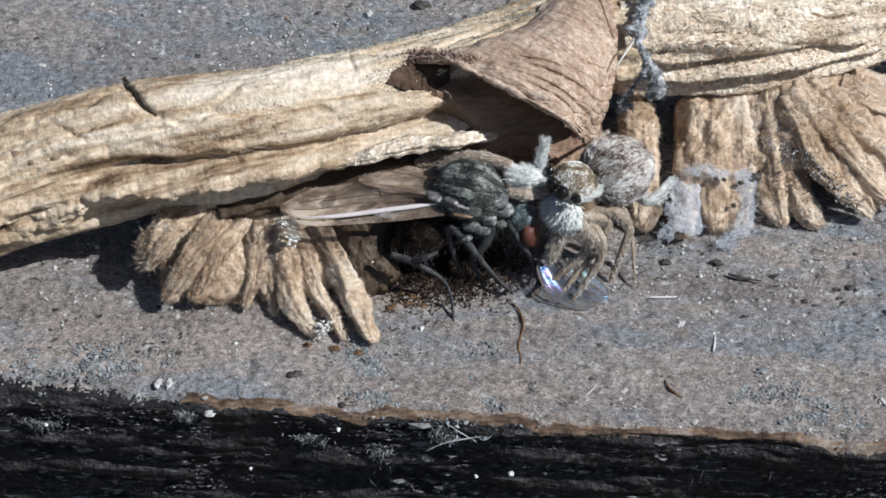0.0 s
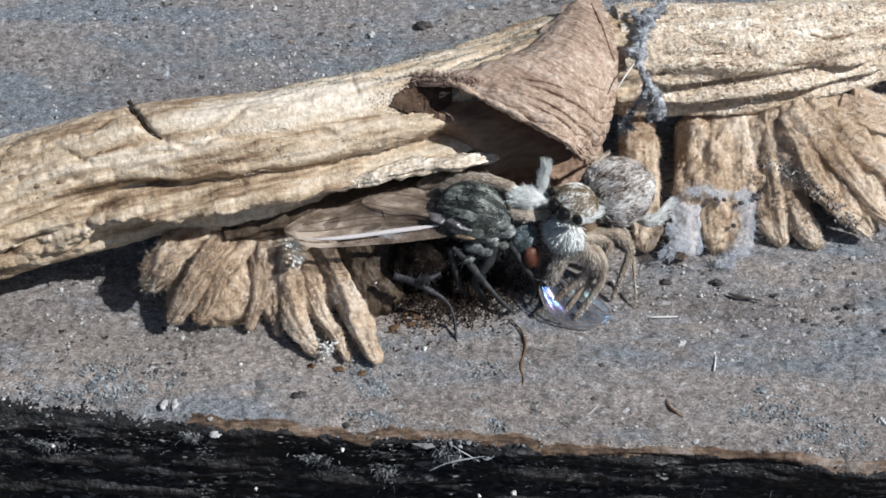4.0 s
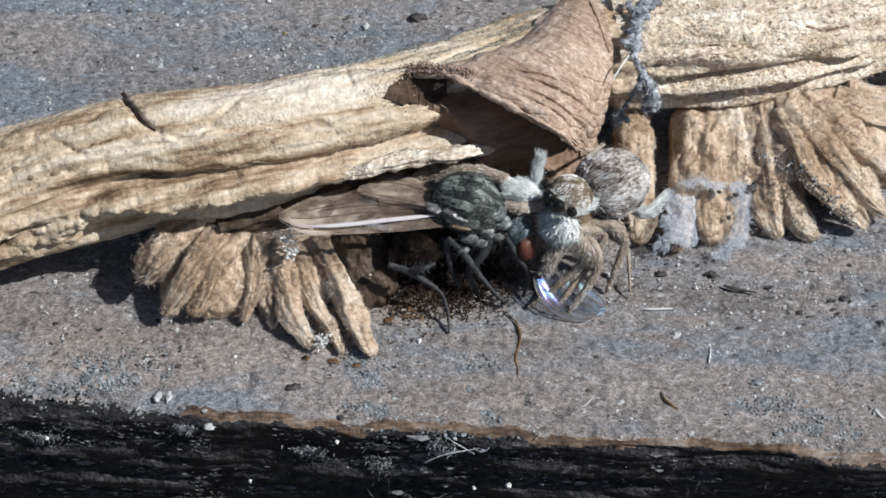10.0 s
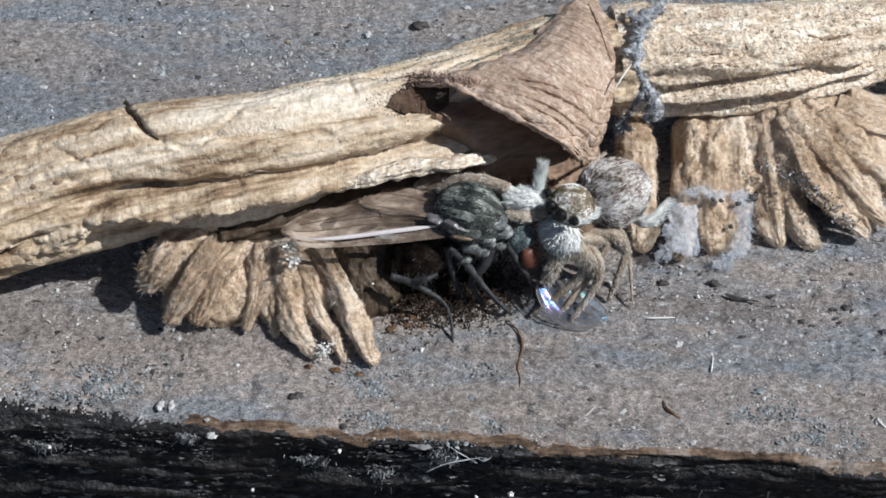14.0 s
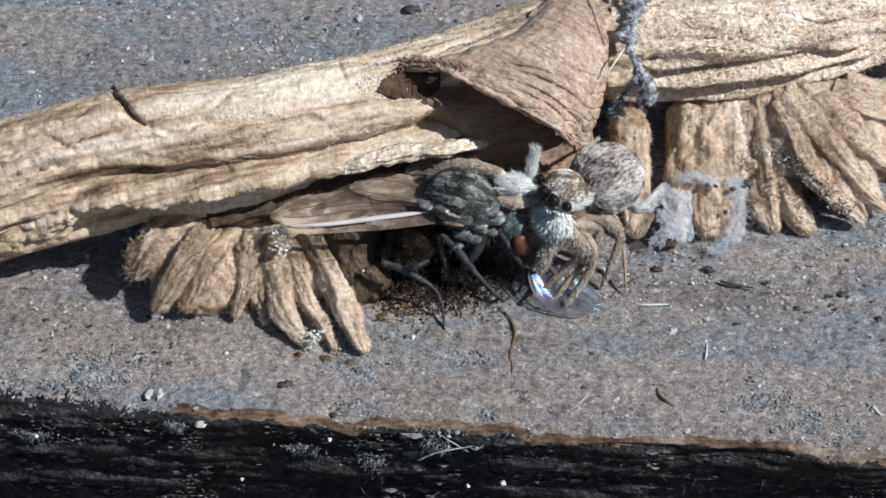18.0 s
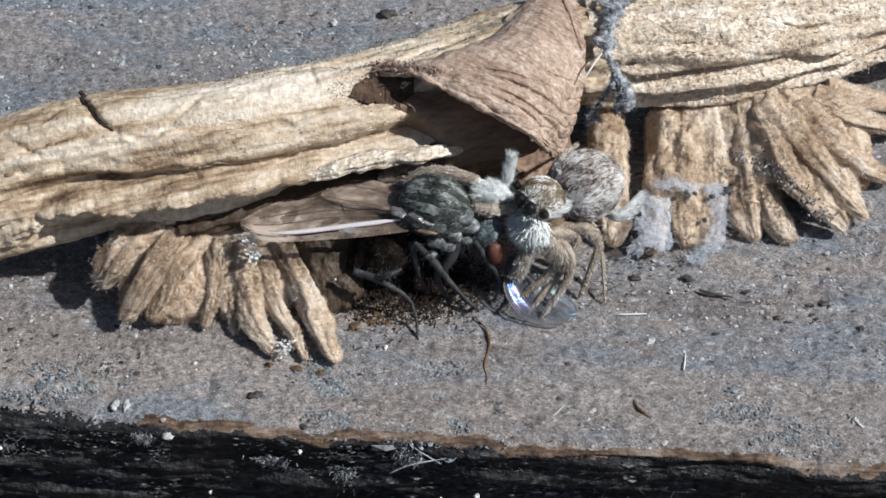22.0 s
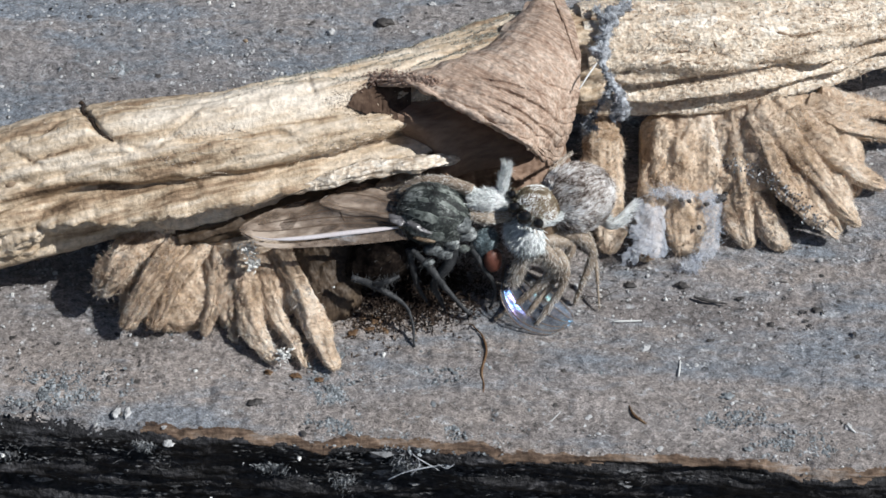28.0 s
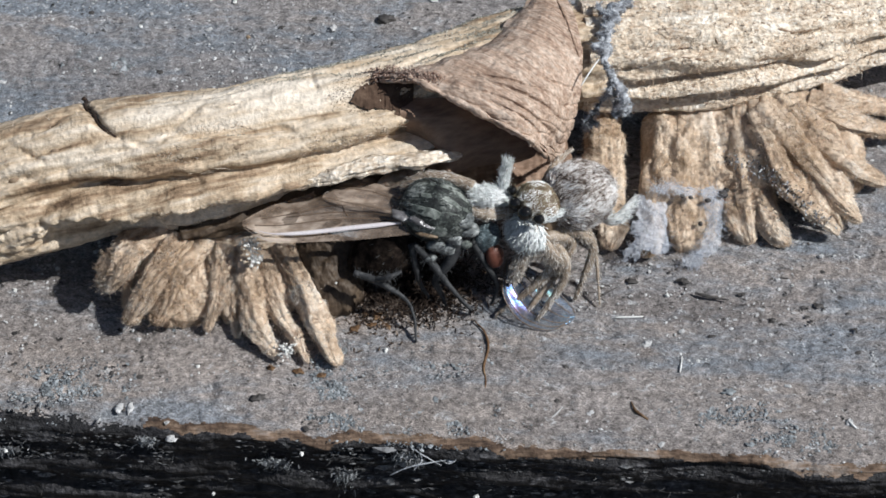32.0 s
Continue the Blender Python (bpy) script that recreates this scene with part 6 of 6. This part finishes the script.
for k, (place, size) in enumerate((((-11.70, -1.53, 0.00), 0.07), ((-5.92, -4.39, 0.00), 0.06), ((-5.86, -4.63, 0.00), 0.045), ((-0.36, -3.78, 0.00), 0.075), ((8.22, -1.67, 0.00), 0.07), ((-1.87, -1.93, 0.90), 0.04),
                                   ((-8.95, 10.05, 0.00), 0.08), ((-6.65, 11.45, 0.00), 0.07), ((-5.80, 11.34, 0.00), 0.09), ((-10.19, 8.47, 0.00), 0.08), ((-10.32, 7.92, 0.00), 0.06), ((-2.06, 2.07, 0.00), 0.05), ((4.08, -1.67, 0.00), 0.05),
                                   ((2.32, -7.92, -1.60), 0.09), ((1.29, -7.95, -1.70), 0.06), ((-2.76, -7.07, -0.60), 0.07), ((-11.27, -7.11, -0.40), 0.06), ((-5.31, -8.00, -1.30), 0.06), ((9.20, -2.65, 0.00), 0.05), ((12.12, -1.25, 0.00), 0.05))):
    crumb("white_grain", place, size, WHITE, "tiny rounded white grain stuck to the wood", "grain", 500 + k, 0.8)
for k, (place, size, long, turn) in enumerate((((9.75, -5.26, 0.00), 0.12, 2.0, 8), ((7.46, -3.53, 0.00), 0.15, 1.4, 30), ((-13.38, 7.36, 0.00), 0.13, 1.8, 0), ((-2.35, 10.03, 0.00), 0.17, 1.3, 40), ((-3.30, -4.06, 0.42), 0.18, 1.2, 60),
                                               ((-4.40, -1.34, 1.98), 0.21, 1.3, -20), ((-4.23, -1.70, 1.72), 0.14, 1.2, 50), ((5.62, -6.06, 0.00), 0.12, 1.6, 20), ((13.17, -6.35, 0.00), 0.12, 1.5, 60), ((-8.09, -5.90, 0.00), 0.14, 1.6, 70), ((-7.76, -5.90, 0.00), 0.12, 1.9, 80),
                                               ((-6.50, -6.83, -0.20), 0.17, 1.4, -30), ((-10.56, 0.58, 0.05), 0.2, 1.3, 0), ((1.12, 11.47, 0.00), 0.13, 1.3, 0), ((13.16, -0.10, 0.00), 0.10, 1.2, 0), ((2.98, -5.92, 0.00), 0.08, 1.5, 40), ((11.55, -5.06, 0.00), 0.09, 1.8, 0))):
    if k in (4, 5, 6):
        grains = np.array(place) + RNG.normal(0, 0.6 * size, (70, 3)) * [1.1, 1.1, 0.6]
        single("pale_flake", hairs(grains, RNG.normal(0, 1, (70, 3)), 0.09, 0.035, 0.4, 0.6, 540 + k), WHITE, place, "crusty white flake clinging to a rootlet", "flake", "crumbs on the board", smooth=False)
        continue
    crumb("pale_flake", place, size, LICHEN if k == 0 else PALE, "irregular pale flake clinging to the surface", "flake", 540 + k, 0.45, long, turn)
for k, (place, size, long, turn) in enumerate((((-0.55, 10.50, 0.00), 0.22, 1.6, 0), ((-4.11, 10.08, -0.00), 0.10, 1.3, 20), ((12.82, -2.06, 0.00), 0.09, 1.7, 0), ((11.36, -2.60, 0.00), 0.08, 1.5, 20), ((10.53, -1.62, 0.00), 0.08, 1.5, 0), ((4.67, -5.61, 0.00), 0.08, 1.4, 0),
                                               ((5.71, -5.19, 0.00), 0.08, 1.5, 10), ((4.99, -4.37, 0.00), 0.10, 1.3, 0), ((-4.07, -5.50, 0.00), 0.14, 1.7, 0), ((9.45, -3.22, 0.00), 0.07, 1.8, 0), ((-8.10, 7.88, 0.00), 0.09, 1.4, 0), ((-13.71, 8.68, 0.00), 0.09, 1.4, 0),
                                               ((8.75, -1.12, 0.02), 0.13, 1.6, -20), ((7.19, -1.11, 0.02), 0.12, 1.5, 0), ((2.24, -5.62, 0.00), 0.09, 1.4, 60))):
    crumb("dark_crumb", place, size, SOOT, "small blackish crumb lying on the wood", "crumb", 580 + k, 0.4, long, turn)
for k, (place, size, long, turn) in enumerate((((-0.60, -2.53, 0.02), 0.20, 1.4, -30), ((-0.98, -2.40, 0.02), 0.18, 1.2, 40), ((-0.32, -2.88, 0.02), 0.13, 1.8, -50), ((-0.80, -2.84, 0.02), 0.13, 1.6, 10), ((-1.25, -2.99, 0.02), 0.16, 1.8, 20), ((-2.92, -4.55, 0.00), 0.13, 1.8, -10), ((-2.24, -4.70, 0.00), 0.12, 2.0, 0), ((-3.74, -4.43, 0.00), 0.12, 1.4, 0))):
    crumb("bark_scrap", place, size, CHAFF, "crumpled brown scrap of dry bark", "bark scrap", 620 + k, 0.35, long, turn)


def thread(name, points, radius, mat, label, category="fibre"):
    base = np.array(points[len(points) // 2], float)
    return single(name, tube(points, [radius * 0.6, radius, radius, radius * 0.5], 24, 6, lump=radius * 0.4, freq=3), mat, tuple(base), label, category, "loose fibres")


thread("white_sliver", [(6.56, -2.55, 0.06), (7.00, -2.53, 0.06), (7.43, -2.51, 0.06)], 0.035, WHITE, "short straight white sliver on the wood")
thread("white_sliver", [(8.48, -4.00, 0.06), (8.43, -4.30, 0.06), (8.37, -4.60, 0.06)], 0.028, WHITE, "short straight white sliver on the wood")
thread("white_sliver", [(4.16, -6.50, 0.05), (4.51, -6.22, 0.05), (4.83, -5.85, 0.05)], 0.02, PALE, "faint pale hair on the wood")
thread("white_sliver", [(13.14, -6.34, 0.06), (13.22, -6.46, 0.06), (13.33, -6.6, 0.06)], 0.05, WHITE, "short plump white sliver on the wood")
thread("dark_sliver", [(9.09, -1.58, 0.05), (9.46, -1.71, 0.05), (10.11, -1.86, 0.05)], 0.05, SOOT, "thin dark splinter lying on the wood")
thread("dark_sliver", [(6.85, -5.64, 0.05), (6.93, -5.94, 0.08), (7.11, -6.14, 0.07), (7.30, -6.28, 0.04)], 0.045, CHAFF, "curled brown splinter on the wood")
thread("dark_hair", [(2.30, -2.71, 0.10), (2.59, -3.09, 0.08), (2.71, -3.66, 0.06), (2.55, -4.41, 0.06), (2.61, -4.93, 0.05), (2.49, -5.65, 0.04)], 0.04, CHAFF, "crooked brown fibre lying on the wood")
thread("dark_hair", [(4.94, -1.46, 0.50), (5.89, -1.62, 0.50), (6.43, -1.56, 0.35), (6.57, -1.81, 0.10)], 0.014, SOOT, "fine dark hair looped over the wood")
thread("dark_hair", [(5.71, -2.22, 0.06), (6.25, -1.78, 0.20), (6.89, -1.37, 0.20)], 0.014, SOOT, "fine dark hair looped over the wood")
thread("dark_hair", [(-5.57, -2.57, 0.30), (-5.46, -3.01, 0.30), (-5.58, -3.22, 0.10)], 0.02, SOOT, "fine dark hair looped over the wood")
for pts in ([(-0.19, -7.59, -0.90), (0.31, -7.53, -0.60), (0.97, -7.42, -0.50), (1.67, -7.30, -0.50)], [(0.06, -7.30, -0.50), (0.39, -7.04, -0.30), (0.67, -7.24, -0.30), (1.30, -7.47, -0.60)], [(1.47, -7.17, -0.40), (1.71, -7.36, -0.40), (1.50, -7.46, -0.50), (1.24, -7.30, -0.50)], [(0.47, -6.91, -0.20), (0.72, -7.30, -0.50), (0.48, -7.50, -0.80)]):
    thread("grey_fibre", pts, 0.02, SILK, "tangled grey lint fibre caught on the edge")
for k, (x, z, wide, tall, count) in enumerate(((0.30, -0.75, 0.45, 0.30, 150), (-1.50, -1.90, 0.40, 0.45, 130), (-7.2, -0.45, 0.30, 0.15, 70), (-3.6, -1.3, 0.5, 0.25, 60), (-11.6, -1.5, 0.5, 0.15, 60))):
    count *= 3
    lint = np.stack([RNG.normal(x, 0.45 * wide, count), np.zeros(count), RNG.normal(z, 0.5 * tall, count)], 1)
    lint[:, 1] = board_edge(lint[:, 0]) - 0.16
    single("lint_tangle", hairs(lint, RNG.normal(0, 1, (count, 3)) * [1, 0.5, 0.8], 0.12, 0.022, 0.8, 0.6, 950 + k), LINT_PALE, (x, -7.2, z), "tangle of grey lint on the blackened edge", "lint", "lint on the edge")
crumb("lint_ball", (1.54, -7.23, -0.60), 0.16, SILK, "small grey ball of lint on the edge", "lint", 700, 0.8)


def scatter(count, area, size, mat, name, label, category, seed, z=0.0, flat=0.5):
    """Uncountable grains, joined."""
    rng = np.random.default_rng(seed)
    x = rng.uniform(area[0], area[1], count)
    y = rng.uniform(0, 1, count)
    lo = board_edge(x) + 0.15
    y = lo + (area[2] - lo) * y
    c = np.stack([x, y, 0 * x + z], 1)
    dens = vnoise(c * 0.5, seed + 3) + 0.6 * vnoise(c * 1.6, seed + 4)
    c = c[dens > -0.1]
    n = len(c)
    oct = np.array([[1, 0, 0], [0.3, 0.95, 0], [-0.8, 0.6, 0], [-0.8, -0.6, 0], [0.3, -0.95, 0], [0, 0, 1]], float)
    s = size * rng.lognormal(0, 0.45, n)[:, None, None]
    jit = oct[None] * (1 + 0.35 * rng.uniform(-1, 1, (n, 6, 3))) * s * [1.3, 1, flat]
    a = rng.uniform(0, 2 * np.pi, n)
    rot = np.stack([np.stack([np.cos(a), -np.sin(a), 0 * a], -1), np.stack([np.sin(a), np.cos(a), 0 * a], -1), np.stack([0 * a, 0 * a, 0 * a + 1], -1)], 1)
    v = np.einsum("nij,nkj->nki", rot, jit) + c[:, None]
    tri = np.array([[0, 1, 5], [1, 2, 5], [2, 3, 5], [3, 4, 5], [4, 0, 5]])
    f = (np.arange(n)[:, None, None] * 6 + tri).reshape(-1, 3)
    return single(name, (v.reshape(-1, 3), f), mat, (0, 0, 0), label, category, kind="stuff", smooth=False)


scatter(9000, (-17, 17, 15), 0.026, PALE, "pale_dust", "pale grey dust grains over the weathered wood", "dust", 801)
scatter(5000, (-17, 17, 15), 0.026, SOOT, "dark_dust", "dark grit in the pores of the wood", "grit", 802, 0.0, 0.2)
# litter under the prey, its browns darkened for the prey's shade
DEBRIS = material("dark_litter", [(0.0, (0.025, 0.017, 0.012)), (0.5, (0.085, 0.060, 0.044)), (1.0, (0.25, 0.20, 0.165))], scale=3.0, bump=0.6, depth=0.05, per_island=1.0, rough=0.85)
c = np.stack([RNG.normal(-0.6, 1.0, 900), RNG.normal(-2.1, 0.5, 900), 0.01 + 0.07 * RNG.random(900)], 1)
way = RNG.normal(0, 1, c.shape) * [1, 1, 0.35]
single("litter", hairs(c, way, 0.11, 0.035, 0.5, 0.7, 22), DEBRIS, (-0.6, -1.9, 0), "brown bark litter under the fly, darkened for the shade there", "litter", kind="stuff", smooth=False)
# near-black fibres laid where fly and spider shade the board
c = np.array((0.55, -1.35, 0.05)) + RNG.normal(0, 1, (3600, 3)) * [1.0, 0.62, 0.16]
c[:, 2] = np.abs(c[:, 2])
single("dark_litter", hairs(c, RNG.normal(0, 1, c.shape) * [1, 1, 0.5], 0.14, 0.022, 0.5, 0.7, 23), DARK, (0.95, -0.80, 0.00), "blackish fibres standing for the shade below the fly", "litter", kind="stuff", smooth=False)
# lint and splinters on the blackened front face
x = RNG.uniform(-16, 16, 700)
z = -0.3 - 5.5 * RNG.random(700)
root = np.stack([x, board_edge(x) + 0.02 * z - 0.12, z], 1)
keep = vnoise(root * [0.5, 1, 1.2], 91) > -0.15
root = root[keep]
way = RNG.normal(0, 1, root.shape) * [1.0, 0.25, 0.4] + [0, -0.25, 0.1]
single("splinters", hairs(root, way, 0.24, 0.012, 0.4, 0.6, 12), LINT, (0, -7, 0), "grey splinters and lint on the blackened edge", "splinters", kind="stuff")


def front_flecks(count, size, mat, label, seed):
    """Flat flecks that cling to the blackened front face."""
    rng = np.random.default_rng(seed)
    x, z = rng.uniform(-17, 17, count), -0.25 - 6.0 * rng.random(count)
    c = np.stack([x, board_edge(x) + 0.02 * z - 0.10, z], 1)
    dens = vnoise(c * [0.35, 1, 1.1], seed) + 0.5 * vnoise(c * 1.8, seed + 1)
    c = c[dens > 0.05]
    n = len(c)
    ring = np.array([[1, 0, 0], [0.3, 0, 0.9], [-0.8, 0, 0.6], [-0.8, 0, -0.6], [0.3, 0, -0.9], [0, -0.6, 0]], float)
    s = size * rng.lognormal(0, 0.5, n)[:, None, None]
    v = ring[None] * (1 + 0.4 * rng.uniform(-1, 1, (n, 6, 3))) * s * [1.9, 1, 0.8] + c[:, None]
    tri = np.array([[0, 1, 5], [1, 2, 5], [2, 3, 5], [3, 4, 5], [4, 0, 5]])
    single("front_dust", (v.reshape(-1, 3), (np.arange(n)[:, None, None] * 6 + tri).reshape(-1, 3)), mat, (0, -7, -1), label, "dust", kind="stuff", smooth=False)


front_flecks(4200, 0.045, LINT, "pale dust flecks on the blackened front face", 811)
front_flecks(12000, 0.024, LINT, "fine grey dust on the blackened front face", 815)


def clump(place, spread, count, size, mat, name, label, category, seed):
    """A crumbly patch of flakes, thinning out towards its edge."""
    rng = np.random.default_rng(seed)
    c = rng.normal(0, 1, (count, 3)) * [spread[0], spread[1], 0] + np.asarray(place, float)
    c = c[vnoise(c * 2.2, seed) + 0.5 * vnoise(c * 5.0, seed + 1) > -0.20]
    c[:, 2] += 0.015
    over = c[:, 1] < board_edge(c[:, 0]) + 0.25
    c[over, 2] -= np.clip(board_edge(c[over, 0]) + 0.25 - c[over, 1], 0, 4)
    c[over, 1] = board_edge(c[over, 0]) - 0.05
    n = len(c)
    ring = np.array([[1, 0, 0], [0.3, 0.95, 0], [-0.8, 0.6, 0], [-0.8, -0.6, 0], [0.3, -0.95, 0], [0, 0, 0.45]], float)
    s = size * rng.lognormal(0, 0.45, n)[:, None, None]
    jit = ring[None] * (1 + 0.45 * rng.uniform(-1, 1, (n, 6, 3))) * s
    lean = rng.normal(0, 0.35, (n, 1, 2))
    jit[..., 2] += (jit[..., :2] * lean).sum(-1)
    tri = np.array([[0, 1, 5], [1, 2, 5], [2, 3, 5], [3, 4, 5], [4, 0, 5]])
    single(name, ((jit + c[:, None]).reshape(-1, 3), (np.arange(n)[:, None, None] * 6 + tri).reshape(-1, 3)), mat, tuple(place), label, category, kind="stuff", smooth=False)


LICHEN_AT = [(-10.01, -5.13, 0.96, 0.37, 300), (-1.67, -5.44, 0.21, 0.87, 320), (-9.83, 8.34, 0.70, 0.28, 160), (11.96, -6.97, 0.88, 0.23, 160), (9.39, -6.07, 0.88, 0.18, 120), (-13.01, 7.31, 0.53, 0.18, 80), (-6.56, -2.64, 0.21, 0.28, 60), (0.40, -6.30, 1.30, 0.40, 420), (-2.0, -5.2, 0.30, 0.75, 320), (2.2, -4.6, 1.6, 1.0, 260)]
for k, (x, y, sx, sy, count) in enumerate(LICHEN_AT):
    clump((x, y, 0), (sx, sy), 5 * count, 0.027, LICHEN, "lichen_patch", "crumbly pale blue-grey lichen on the board", "lichen", 900 + 3 * k)

# ---------------------------------------------------------------- motion
def motions():
    # the fly rocks about its head: seconds, degrees
    base = fly.matrix_basis.copy()
    rock = [(0, -1.0), (5.5, -1.0), (6, 0), (7.5, -0.3), (8, 1.0), (8.5, -0.7), (9, 0.7), (10, 1.0), (10.5, 1.6), (11, 1.3), (11.5, 1.0), (12, 0), (12.5, 1.0), (13, 0), (13.5, 0.6), (14, -0.7),
            (16.5, -0.7), (18, -0.5), (19, 0), (20, 0.3), (21, -1.0), (21.5, 0), (22, -0.6), (23, 0.3), (25, 0.3), (28, 0.5), (30, 0.2), (31, 0.9), (32, 1.0)]
    walk(fly, [(t, base @ pose(0, 0, 0, 0, a, 0)) for t, a in rock])
    # the spider shifts a little: seconds, millimetres across
    base_s = spider.matrix_basis.copy()
    shift = [(0, 0.01), (7, 0.01), (13, -0.01), (19, 0.0), (20, 0.03), (21, 0.03), (22.5, 0.045), (23, 0.012), (25, 0.0), (28, 0.0), (31, -0.015), (32, -0.04)]
    walk(spider, [(t, Matrix.Translation((d * MM, 0, 0)) @ base_s) for t, d in shift])
    # its abdomen swings down and aside in the last third
    base_a = abdomen.matrix_basis.copy()
    swing = [(0, 0, 0, 0), (22.5, 0, 0, 0), (23, -0.01, 0, 0), (23.5, -0.02, -0.03, 0.4), (24, -0.035, -0.05, 0.8), (25, -0.07, -0.06, 1.0), (25.5, -0.09, -0.08, 1.4), (27.5, -0.12, -0.12, 2.2),
             (28, -0.09, -0.12, 2.0), (29, -0.13, -0.09, 2.0), (30, -0.11, -0.10, 2.4), (31, -0.10, -0.12, 3.0), (32, -0.08, -0.15, 3.6)]
    walk(abdomen, [(t, Matrix.Translation((x * MM, y * MM, 0)) @ base_a @ pose(0, 0, 0, 0, 0, -r)) for t, x, y, r in swing])
    # the jaws work on the prey
    base_c = palp.matrix_basis.copy()
    chew = [(0, 0), (6, 0.01), (8, -0.02), (10, 0.02), (13, 0), (16.5, 0.01), (19, -0.03), (20, -0.05), (20.5, 0.0), (21.5, -0.05), (22.5, 0.0), (25, 0.01), (28, 0.0), (30, 0.0), (31, 0.03), (32, 0.0)]
    walk(palp, [(t, Matrix.Translation((d * MM, 0.4 * d * MM, 0)) @ base_c) for t, d in chew])


motions()
